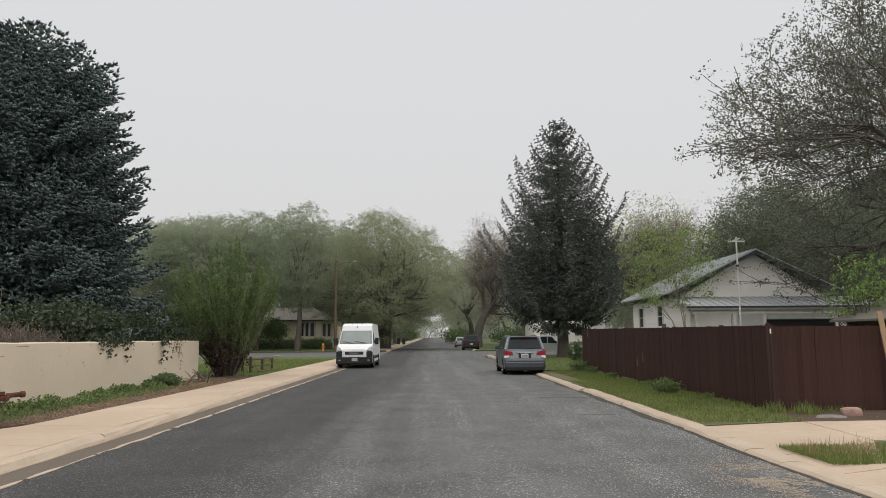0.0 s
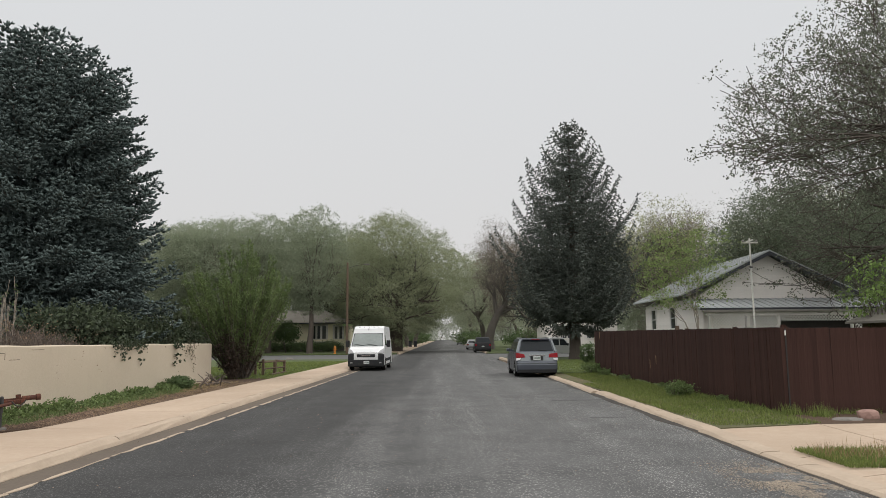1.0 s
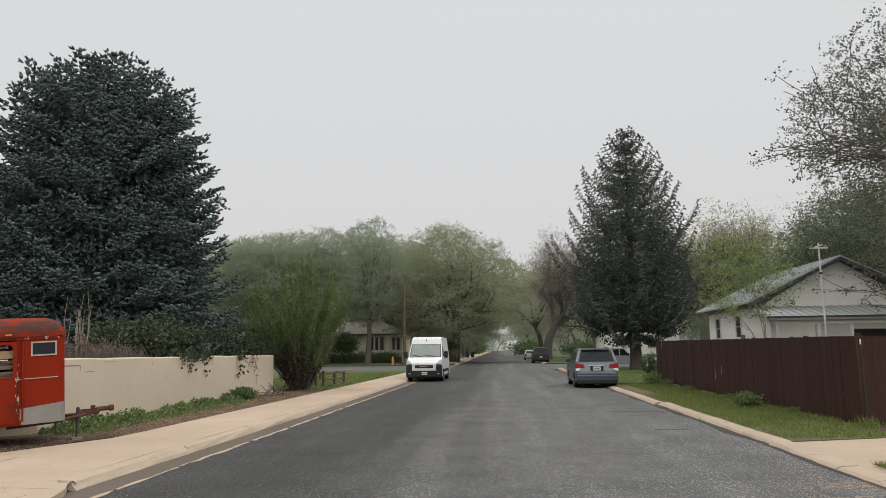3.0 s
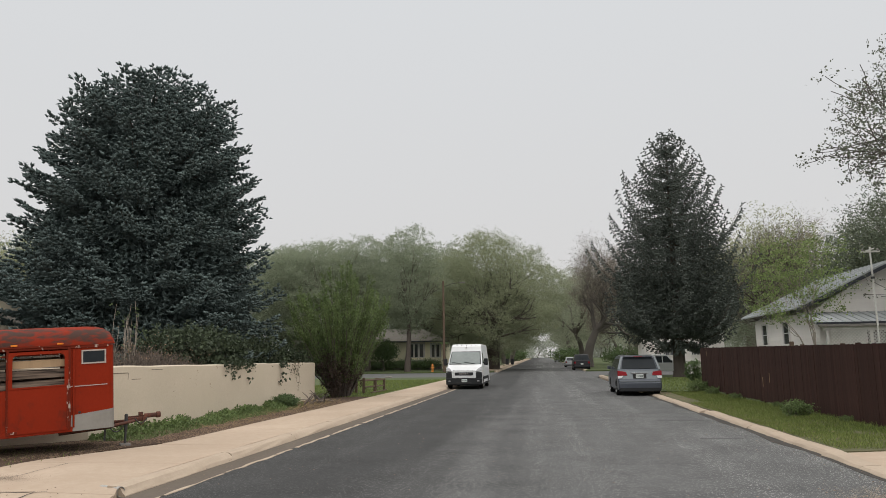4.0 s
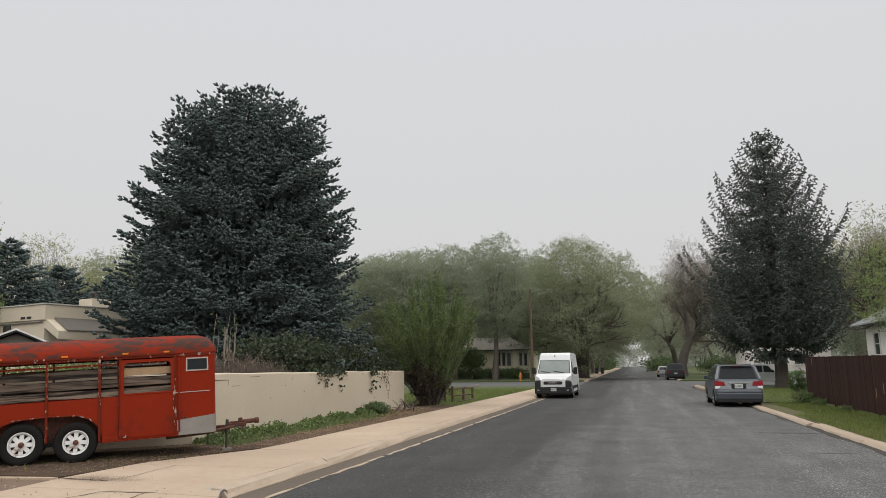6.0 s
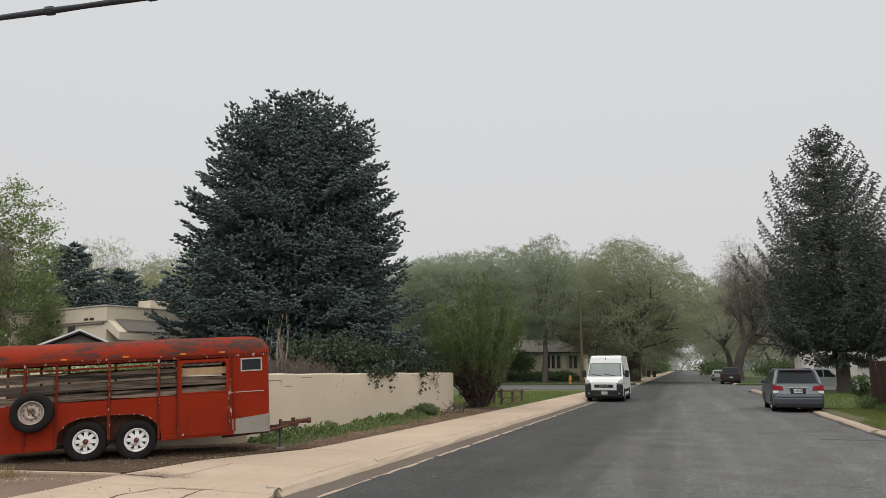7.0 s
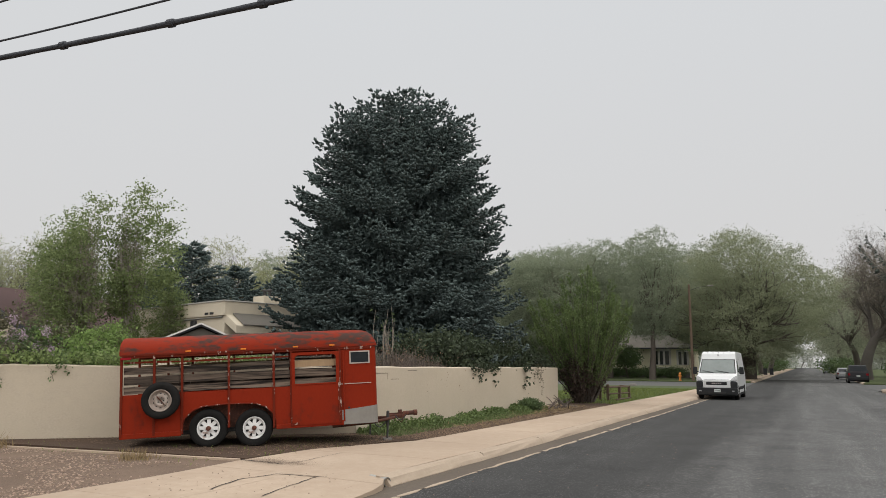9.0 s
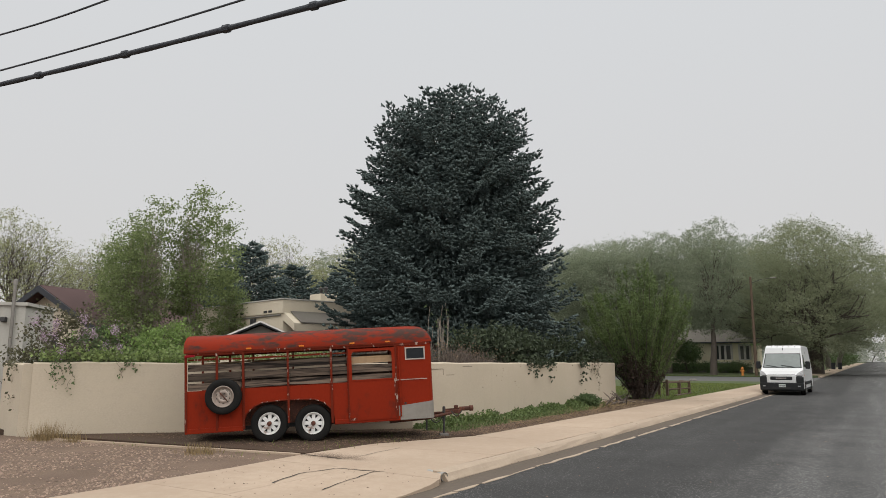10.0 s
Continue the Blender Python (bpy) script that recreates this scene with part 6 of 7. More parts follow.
def apart_by(E, d, rng):
    """Points of E, taken at random, that keep the distance d from one another."""
    cells, kept = {}, []
    for i in rng.permutation(len(E)):
        e = E[i]
        c = tuple((e // d).astype(int))
        if all(np.sum((e - E[j]) ** 2) >= d * d for dx in (-1, 0, 1) for dy in (-1, 0, 1) for dz in (-1, 0, 1) for j in cells.get((c[0] + dx, c[1] + dy, c[2] + dz), ())):
            cells.setdefault(c, []).append(i)
            kept.append(i)
    return E[kept]


def broadleaf(name, m, label, height, radius, trunk_r, seed, leaf, leaf_size, count, fork=0.28, levels=4, lean=(0, 0), upright=0.5, category="tree", bark="bark", stems=1, children=(4, 6), group="", full_crown=False, bare=0.0, twigs=9, thick=1.0, dome=0.0, low_edge=0.2, spray=0.5, sweep=0.0, far=False, even=-0.35, clump=0.0, close=0.8, slim=0.32):
    """A leafy tree: forked, tapering limbs and twigs, with leaves in uneven tufts along the outer twigs."""
    rng = np.random.default_rng(seed)
    rnd = random.Random(seed)
    t = thing(name, m, label, category, group)
    paths, ends = [], []

    def grow(p, d, L, r, lev):
        k = 4
        pts = [(p.copy(), r)]
        dd = d.copy()
        for i in range(k):
            dd = (dd + Vector((rnd.gauss(0, 0.16), rnd.gauss(0, 0.16), rnd.gauss(0.05 * upright, 0.10)))).normalized()
            p = p + dd * (L / k)
            pts.append((p.copy(), max(0.006, r * (1 - 0.5 * (i + 1) / k))))
        paths.append((lev, pts))
        if lev >= (1 if full_crown else 2):
            for q, _ in pts[1:]:
                ends.append((q, dd))
        if lev >= levels:
            return
        n = rnd.randint(*children)
        for j in range(n):
            i = rnd.randint(2, k) if lev else rnd.randint(3, k)
            q, rr = pts[i]
            a = rnd.uniform(0, 6.283)
            tilt = rnd.uniform(0.35, 0.95) * (1.15 if lev == 0 else 1.0)
            u = dd.orthogonal().normalized()
            w = dd.cross(u)
            nd = dd * math.cos(tilt) + (u * math.cos(a) + w * math.sin(a)) * math.sin(tilt)
            nd.x *= 1.2
            nd.y *= 1.2
            nd.z = nd.z + 0.25 * upright
            grow(q, nd.normalized(), L * rnd.uniform(0.62, 0.85), rr * rnd.uniform(0.5, 0.72), lev + 1)

    for s in range(stems):
        d0 = Vector((lean[0] + (rnd.gauss(0, 0.22) if stems > 1 else 0), lean[1] + (rnd.gauss(0, 0.22) if stems > 1 else 0), 1)).normalized()
        grow(Vector((rnd.gauss(0, 0.12) if stems > 1 else 0, rnd.gauss(0, 0.12) if stems > 1 else 0, -0.1)), d0, height * fork, trunk_r * (1 if stems == 1 else 0.6), 0)
    top = max(q.z for q, _ in ends)
    rad = np.array([[q.x - lean[0] * q.z, q.y - lean[1] * q.z] for q, _ in ends])
    sr = radius / np.percentile(np.hypot(rad[:, 0], rad[:, 1]), 94)

    def fit(q):
        k = min(1.0, max(0.0, q.z / (top * 0.25)))
        u = 1 + (sr - 1) * k
        return Vector((lean[0] * q.z + (q.x - lean[0] * q.z) * u, lean[1] * q.z + (q.y - lean[1] * q.z) * u, q.z * height / top))
    v, f = tube_arrays([[(fit(q), r) for q, r in p] for lev, p in paths if lev < 2], 7)
    o = tris("trunk", v, f, bark, t, "", True)
    if stems > 1:
        tagged(o, kind="stuff")
    v, f = tube_arrays([[(fit(q), r * thick) for q, r in p] for lev, p in paths if 2 <= lev <= twigs and p[-1][0].z / top > bare * 0.75], 4)
    tris("branchwork", v, f, bark, t)
    if count:
        E = np.array([tuple(fit(q)) for q, _ in ends])
        if dome:
            # the rest of the crown: twigs spread through its rounded form, denser towards the outside
            k = int(len(E) * dome)
            d = rng.normal(0, 1, (k, 3))
            d /= np.linalg.norm(d, axis=1, keepdims=True)
            rr = rng.uniform(0.25, 1.0, (k, 1)) ** 0.45
            wob = np.array([1 + 0.22 * noise.noise(Vector(v) * 1.9 + Vector((seed * 1.7, 3, 0))) for v in d])[:, None]
            mid_z, half = height * (1 + low_edge) / 2, height * (1 - low_edge) / 2
            Q = d * rr * wob * np.array([[radius, radius, half]]) + np.array([[lean[0] * mid_z, lean[1] * mid_z, mid_z]])
            E = np.concatenate([E, Q])
        # billows of leaf round the twig ends, each a burst of short leafy sprigs, with gaps between them
        rc = clump or max(0.12, height / 17.0)
        E = E[E[:, 2] > bare * height]
        G = apart_by(E, rc * close, rng)
        thin = np.array([noise.noise(Vector(e) / (height / 4.5) + Vector((seed, 0, 0))) for e in G])
        G = G[thin + rng.uniform(-0.25, 0.25, len(G)) > even]
        per = 6
        na = count // per
        size = rng.uniform(0.6, 1.25, len(G))
        pick = rng.choice(len(G), na, p=size ** 2 / np.sum(size ** 2))
        axis = rng.normal(0, 1, (na, 3))
        axis[:, 2] = np.abs(axis[:, 2]) * 0.9 - 0.35 + sweep
        axis /= np.linalg.norm(axis, axis=1, keepdims=True) + 1e-6
        C = G[pick] + axis * (rc * size[pick] * rng.uniform(0.05, 1.0, na) ** 0.6)[:, None] * np.array([[1, 1, 0.7]]) * 0.68
        axis = axis + rng.normal(0, 0.35, (na, 3))
        u = np.linspace(0, 1, per)[None, :, None]
        P = (C[:, None] + axis[:, None] * u * spray * rng.uniform(0.4, 1.2, (na, 1, 1)) + rng.normal(0, leaf_size * 0.4, (na, per, 3))).reshape(-1, 3)
        P[:, 2] = np.maximum(P[:, 2], 0.04 if height < 3 else 0.25)
        V, F = leaves(P, leaf_size, rng, slim=slim)
        if far:
            V = V.reshape(-1, 4, 3)[:, [0, 1, 2]].reshape(-1, 3)
            F = np.arange(len(V)).reshape(-1, 3)
        tris("crown", V, F, leaf, t, "loose tufts of leaves")
    return t



def curve(*pts):
    """A profile through (share of the height, share of the radius)."""
    xs, ys = [p[0] for p in pts], [p[1] for p in pts]
    return lambda f: float(np.interp(f, xs, ys))


blue = conifer("blue_spruce", pose(-14.3, 25.35, 0.1), "large blue-green spruce with dense layered boughs behind the wall", 12.2, 4.95, 1.25,
               curve((0, 0.99), (0.2, 0.98), (0.35, 0.94), (0.45, 0.87), (0.6, 0.79), (0.7, 0.72), (0.8, 0.63), (0.88, 0.51), (0.95, 0.34), (1, 0.08)), 3, "needle", whorl=0.60, boughs=16, top_boughs=15, droop=0.22, size=0.20, thick=0.042, tip=0.09, lift=0.25, step=0.135, apart=0.165, vary=0.09, core=0.5, wide=0.33, loose=0.35, fill=60000, upright=0.45, stray=0.2)
green = conifer("spruce", pose(10.6, 56.8, 0.1), "tall dark green spruce with ragged upturned branch tips", 19.0, 5.5, 2.9,
                curve((0, 0.55), (0.05, 0.85), (0.12, 1.0), (0.33, 0.98), (0.45, 0.92), (0.6, 0.78), (0.72, 0.60), (0.84, 0.36), (0.93, 0.19), (1, 0.05)), 5, "needle_dark", whorl=1.05, tip=0.48, boughs=11, top_boughs=8, lift=0.15, size=0.21, thick=0.044, droop=0.42, trunk_r=0.46, step=0.15, apart=0.14, vary=0.26, ragged=0.10, core=0.10, wide=0.17, loose=0.25, fill=26000, fill_top=0.62, hang=1.0, from_f=0.50, turn=0.0, open_top=0.0, stray=0.11)
yew = conifer("spruce", pose(-34.4, 33.7, 0.1), "dark blue spruce behind the flat-roofed house", 9.2, 3.3, 0.6, curve((0, 1), (0.4, 0.92), (0.7, 0.65), (0.9, 0.3), (1, 0.06)), 8, "needle", whorl=0.6, boughs=10, lift=0.2, size=0.32, thick=0.06, droop=0.2, step=0.24, apart=0.26, core=0.4, fill=6000)
for x, y, a, s in ((-37.2, 41.0, 100, 0.95), (-34.6, 43.0, 220, 0.9), (-31.5, 44.5, 20, 0.8)):
    copy_thing(yew, pose(x, y, 0.1, 0, 0, a) @ Matrix.Scale(s, 4))

elm = broadleaf("elm_tree", pose(20.2, 24.2, 0.1), "big elm in sparse grey-green early leaf", 15.4, 9.2, 0.40, 11, "leaf_grey", 0.09, 125000, levels=5, fork=0.12, upright=0.2, thick=1.8, twigs=5, spray=0.28, clump=0.42, close=0.9, even=-0.45, dome=0.6, low_edge=0.17)
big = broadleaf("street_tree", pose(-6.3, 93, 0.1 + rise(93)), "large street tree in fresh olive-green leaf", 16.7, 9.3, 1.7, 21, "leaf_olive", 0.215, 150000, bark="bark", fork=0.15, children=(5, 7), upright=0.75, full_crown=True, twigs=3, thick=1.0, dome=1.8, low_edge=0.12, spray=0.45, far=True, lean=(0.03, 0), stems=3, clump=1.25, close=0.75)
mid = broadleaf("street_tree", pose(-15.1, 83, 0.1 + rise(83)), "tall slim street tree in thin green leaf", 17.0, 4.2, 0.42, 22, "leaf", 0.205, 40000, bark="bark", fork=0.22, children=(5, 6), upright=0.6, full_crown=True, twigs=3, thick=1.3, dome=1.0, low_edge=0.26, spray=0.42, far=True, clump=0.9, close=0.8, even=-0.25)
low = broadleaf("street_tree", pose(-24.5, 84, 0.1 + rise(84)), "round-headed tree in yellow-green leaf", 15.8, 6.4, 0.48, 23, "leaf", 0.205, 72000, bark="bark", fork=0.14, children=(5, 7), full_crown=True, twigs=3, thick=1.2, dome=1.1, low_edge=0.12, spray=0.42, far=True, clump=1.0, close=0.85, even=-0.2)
far_tree = broadleaf("street_tree", pose(-7.4, 122, 0.1 + rise(122)), "distant street tree, its green leaf paled for haze", 16.5, 7.5, 0.55, 25, "leaf_hazed", 0.34, 26000, bark="bark_hazed", levels=3, fork=0.16, children=(5, 7), full_crown=True, twigs=2, thick=1.0, dome=1.2, low_edge=0.16, spray=0.9, far=True, clump=1.3)
bare_tree = broadleaf("bare_tree", pose(6.6, 100, 0.1 + rise(100)), "street tree still almost bare with reddish buds", 18.0, 8.4, 0.75, 24, "bud", 0.42, 42000, fork=0.2, children=(5, 7), thick=1.0, bark="bark_bud", spray=0.9, far=True, slim=0.06, clump=1.0, close=0.6)
for src, x, y, s, a in ((low, -32.5, 86, 1.0, 70), (mid, -21, 88, 1.0, 130), (low, -40, 84, 0.95, 200), (mid, -36, 100, 1.05, 300), (low, -29.0, 88.0, 1.05, 40), (low, -16, 109, 1.2, 300), (low, -50, 88, 1.1, 10), (mid, -45, 62, 0.9, 80), (low, -60, 75, 1.0, 160), (mid, -11.5, 101, 0.95, 20),
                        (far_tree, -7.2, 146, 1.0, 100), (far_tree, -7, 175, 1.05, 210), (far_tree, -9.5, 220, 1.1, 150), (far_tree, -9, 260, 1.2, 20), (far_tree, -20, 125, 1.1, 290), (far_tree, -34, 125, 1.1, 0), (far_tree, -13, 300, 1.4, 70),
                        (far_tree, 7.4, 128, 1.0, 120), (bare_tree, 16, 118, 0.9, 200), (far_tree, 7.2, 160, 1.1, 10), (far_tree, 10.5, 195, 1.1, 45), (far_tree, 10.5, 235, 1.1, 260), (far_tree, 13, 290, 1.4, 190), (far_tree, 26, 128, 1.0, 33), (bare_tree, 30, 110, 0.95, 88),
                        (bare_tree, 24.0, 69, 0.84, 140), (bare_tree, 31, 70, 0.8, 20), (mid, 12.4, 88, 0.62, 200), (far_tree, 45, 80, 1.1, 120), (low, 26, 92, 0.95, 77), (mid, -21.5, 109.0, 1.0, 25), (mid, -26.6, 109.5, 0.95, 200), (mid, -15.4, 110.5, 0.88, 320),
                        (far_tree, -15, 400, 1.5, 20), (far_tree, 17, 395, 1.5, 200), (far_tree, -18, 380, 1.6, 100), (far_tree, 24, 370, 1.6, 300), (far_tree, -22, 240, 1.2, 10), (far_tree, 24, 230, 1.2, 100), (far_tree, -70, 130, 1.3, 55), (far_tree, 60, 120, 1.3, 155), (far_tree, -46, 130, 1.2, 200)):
    copy_thing(src, pose(x, y, 0.1 + rise(y), 0, 0, a) @ Matrix.Scale(s, 4))
end = broadleaf("street_tree", pose(-16, 426, 0.1 + rise(420)), "far tree that closes the street, haze painted into its leaf", 20.0, 13.0, 0.5, 29, "leaf_hazed_far", 0.9, 9000, levels=3, bark="bark_hazed", fork=0.16, full_crown=True, twigs=2, thick=0.6, dome=1.5, low_edge=-0.8, spray=2.0, far=True)
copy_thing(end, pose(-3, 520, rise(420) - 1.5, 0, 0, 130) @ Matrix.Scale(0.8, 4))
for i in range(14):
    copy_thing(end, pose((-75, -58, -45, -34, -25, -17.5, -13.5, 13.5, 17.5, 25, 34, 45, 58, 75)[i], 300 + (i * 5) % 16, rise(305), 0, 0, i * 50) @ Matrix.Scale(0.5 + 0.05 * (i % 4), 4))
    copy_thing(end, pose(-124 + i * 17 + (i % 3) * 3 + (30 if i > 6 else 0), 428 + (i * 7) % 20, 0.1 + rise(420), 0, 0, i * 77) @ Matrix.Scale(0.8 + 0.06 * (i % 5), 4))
shade = broadleaf("shade_tree", pose(26.5, 53, 0.1), "dense dark green tree behind the white house", 13.0, 5.6, 0.4, 27, "leaf_shade", 0.20, 40000, fork=0.14, children=(5, 7), full_crown=True, twigs=3, thick=0.8, dome=0.6, low_edge=0.12, spray=0.8, far=True)
for x, y, s, a in ((28.2, 60, 1.05, 90), (32.5, 50, 1.0, 50), (39, 58, 1.15, 280), (27, 44, 0.8, 170)):
    copy_thing(shade, pose(x, y, 0.1, 0, 0, a) @ Matrix.Scale(s, 4))
yard = broadleaf("small_tree", pose(10.3, 28.3, 0.1), "small yard tree in bright green leaf beside the house", 6.1, 1.8, 0.085, 31, "leaf_yard", 0.08, 6500, levels=3, children=(3, 4), stems=3, upright=1.1, fork=0.5, thick=0.6, lean=(-0.11, 0), bare=0.42, bark="bark_pale", dome=0.8, low_edge=0.42, spray=0.3, clump=0.4)


sprig = broadleaf("small_tree", pose(12.9, 20.8, 0.1), "young tree with yellow-green leaves behind the fence", 3.7, 1.0, 0.05, 63, "leaf_bright", 0.10, 1500, levels=3, children=(3, 4), stems=3, upright=0.9, fork=0.5, thick=0.6, bare=0.45, dome=0.4, low_edge=0.5, spray=0.3, clump=0.35)


def feathery_shrub(m, label, height, radius, stems, seed):
    """A fan of upright stems, each with short leafy side shoots that get shorter towards its pointed tip."""
    g, t = np.random.default_rng(seed), thing("tall_shrub", m, label, "shrub")
    paths, P = [], []
    for i in range(stems):
        a, k = g.uniform(0, 6.283), math.sqrt(g.uniform(0.0, 1))
        L = height * (1.0 - 0.34 * k ** 1.6) * g.uniform(0.70, 1.03)
        o = np.array([math.cos(a), math.sin(a), 0])
        q = np.linspace(0, 1, 9)
        C = o[None] * (0.35 * k + radius * k * (0.15 * q ** 0.4 + 0.85 * q ** 1.1))[:, None] + np.stack([0 * q, 0 * q, L * q], 1) + g.normal(0, 0.03, (9, 3))
        C[0, 2] = -0.05
        paths.append([(Vector(c), 0.03 * (1 - u) + 0.005) for c, u in zip(C, q)])
        for _ in range(int(60 * L / 4)):
            u = g.uniform(0.16, 1)
            c = np.array([np.interp(u, q, C[:, j]) for j in range(3)])
            w = 0.48 * (1.05 - u) ** 0.7 * g.uniform(0.4, 1.1) + 0.08
            b = g.uniform(0, 6.283)
            d = np.array([math.cos(b) * 0.7, math.sin(b) * 0.7, 0.75 + 0.3 * u])
            P.append(c[None] + d[None] * (w * g.uniform(0, 1, (16, 1))) + g.normal(0, 0.02, (16, 3)))
    tris("branchwork", *tube_arrays(paths, 5), "bark", t)
    V, F = leaves(np.concatenate(P), 0.058, g)
    tris("crown", V, F, "leaf_fresh", t, "fine leaves on upright shoots")
    return t


shrub = feathery_shrub(pose(-8.38, 31.5, 0.1), "tall feathery green shrub at the end of the wall", 6.1, 2.3, 104, 33)
under = broadleaf("undergrowth", pose(-8.4, 30.9, 0.1), "brown twiggy undergrowth below the tall shrub", 2.3, 0.70, 0.025, 34, "dead_leaf", 0.08, 5200, levels=3, stems=12, upright=1.0, fork=0.4, category="shrub", bark="dead_leaf", dome=0.25, low_edge=0.0, spray=0.2, thick=0.7)
asp = broadleaf("aspen", pose(-24.9, 22.0, 0.1), "slender aspen with pale trunk and fresh green leaves", 9.0, 1.4, 0.15, 35, "leaf_aspen", 0.10, 15000, levels=3, upright=1.0, fork=0.62, children=(9, 12), thick=0.5, full_crown=True, bark="bark_pale", group="aspens behind the wall", dome=1.4, low_edge=0.10, spray=0.35, sweep=0.3, clump=0.5, close=0.8, even=-0.15)
for x, y, s, a in ((-26.1, 20.5, 0.92, 80), (-26.9, 19.6, 0.78, 200), (-24.3, 22.9, 0.6, 290), (-29.4, 21.3, 0.9, 140)):
    copy_thing(asp, pose(x, y, 0.1, 0, 0, a) @ Matrix.Scale(s, 4))
pale = broadleaf("backyard_tree", pose(-51.7, 54.5, 0.1), "far tree in pale yellow-green leaf", 14.4, 6.0, 0.35, 36, "leaf_pale", 0.20, 16000, levels=4, fork=0.2, children=(5, 7), thick=1.1, spray=0.6, far=True)
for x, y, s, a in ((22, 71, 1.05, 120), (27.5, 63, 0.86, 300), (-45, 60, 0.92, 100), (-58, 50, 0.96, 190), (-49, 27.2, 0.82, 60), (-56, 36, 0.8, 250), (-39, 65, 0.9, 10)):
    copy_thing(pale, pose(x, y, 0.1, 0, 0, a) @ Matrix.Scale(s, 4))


# shrubs and climbers along the top of the wall
def bush(name, m, label, height, radius, seed, leaf, size, count, category="shrub", stems=8):
    """A leafy bush, filled from the ground up."""
    return broadleaf(name, m, label, height, radius, 0.04, seed, leaf, size, count, levels=2 if height > 0.6 else 3, stems=stems, upright=0.9, children=(3, 4), fork=0.45, category=category, thick=0.45, dome=1.6, low_edge=0.0, spray=radius * 0.18, sweep=0.3, clump=radius * 0.24, close=0.8)


lil = bush("lilac_bush", pose(-15.75, 10.5, 0.1), "lilac bush in leaf with mauve flower heads", 2.75, 1.25, 41, "leaf_brown", 0.075, 9000)
hedge = bush("garden_shrub", pose(-15.2, 11.0, 0.1), "loose green shrub leaning over the wall", 2.25, 1.0, 42, "leaf_green", 0.075, 8000)
fresh = bush("garden_shrub", pose(-14.25, 11.75, 0.1), "bright green shrub behind the wall", 2.4, 0.9, 43, "leaf_bright", 0.07, 9000)
for x, y, s, a in ((-16.1, 10.9, 0.9, 90), (-16.8, 11.9, 0.95, 200)):
    copy_thing(hedge, pose(x, y, 0.1, 0, 0, a) @ Matrix.Scale(s, 4))
copy_thing(fresh, pose(-17.4, 12.4, 0.1, 0, 0, 40) @ Matrix.Scale(1.0, 4))
dark = bush("garden_shrub", pose(-10.6, 20.9, 0.1), "dark green garden shrub behind the wall", 2.75, 1.3, 44, "leaf_dark", 0.11, 6500)
for x, y, a, s in ((-10.15, 22.2, 110, 1.0), (-10.3, 25.6, 210, 0.95), (-10.8, 28.6, 20, 0.9), (-10.1, 29.3, 75, 0.78)):
    copy_thing(dark, pose(x, y, 0.1, 0, 0, a) @ Matrix.Scale(s, 4))
twiggy = broadleaf("bare_bush", pose(-10.8, 16.0, 0.1), "bare grey twiggy bush behind the wall", 2.45, 1.1, 0.03, 45, "litter", 0.04, 1200, levels=4, stems=14, upright=0.8, fork=0.4, category="shrub", bark="twig", children=(3, 4), thick=0.8)
for x, y, a, k in ((-10.9, 17.6, 130, 0.92), (-10.2, 18.8, 60, 0.95), (-10.1, 19.9, 250, 0.85)):
    copy_thing(twiggy, pose(x, y, 0.1, 0, 0, a) @ Matrix.Scale(k, 4))
saps = broadleaf("sapling", pose(-10.3, 18.0, 0.1), "pale bare sapling stems above the wall", 3.2, 0.5, 0.03, 46, "leaf_green", 0.06, 120, levels=2, stems=4, upright=1.6, fork=0.6, category="sapling", bark="bark_pale", children=(2, 3), spray=0.1)
box_bush = bush("low_bush", pose(-8.35, 24.4, 0.1), "low round green bush at the foot of the wall", 0.40, 0.34, 47, "leaf_green", 0.045, 7000, stems=12)
weed = bush("weed_clump", pose(6.75, 20.2, 0.10), "low leafy weed clump in the grass", 0.34, 0.34, 48, "leaf_fresh", 0.05, 1600, "weed", 7)
for x, y, s in ((7.1, 27.5, 0.55), (7.1, 30.9, 0.8), (7.05, 33.2, 1.3), (7.2, 18.3, 0.4), (7.22, 23.2, 0.45)):
    copy_thing(weed, pose(x, y, 0.10, 0, 0, x * 40) @ Matrix.Scale(s, 4))
rosebush = bush("flower_bush", pose(9.75, 47.5, 0.1), "bush with white flowers beyond the fence", 1.15, 0.5, 49, "leaf_green", 0.10, 3500)
small = broadleaf("garden_tree", pose(-19.2, 89.5, 0.1 + rise(89.5)), "small round garden tree before the yellow house", 3.8, 1.7, 0.09, 50, "leaf_green", 0.16, 6000, levels=3, upright=0.5, fork=0.36, dome=1.0, low_edge=0.3, spray=0.4, thick=0.6)
copy_thing(small, pose(-22.8, 88.5, 0.1 + rise(88.5), 0, 0, 77) @ Matrix.Scale(1.05, 4))
low_hedge = bush("hedge", pose(-14.5, 93.0, 0.1 + rise(93)), "low dark hedge before the yellow house", 1.2, 1.6, 51, "leaf_green", 0.12, 4500, "hedge", 12)
for i in range(7):
    copy_thing(low_hedge, pose(-17.0 - i * 2.6, 93.0, 0.1 + rise(93), 0, 0, i * 50) @ Matrix.Scale(1.0, 4))
for x, y, s in ((5.9, 150, 2.2), (-7.5, 200, 2.5), (13, 112, 2.0), (20, 105, 2.2), (13.5, 62.4, 0.8)):
    copy_thing(low_hedge, pose(x, y, 0.1 + rise(y), 0, 0, x * 31) @ Matrix.Scale(s, 4))


# ---------------------------------------------------------------- flowers and climbers
rng = np.random.default_rng(61)


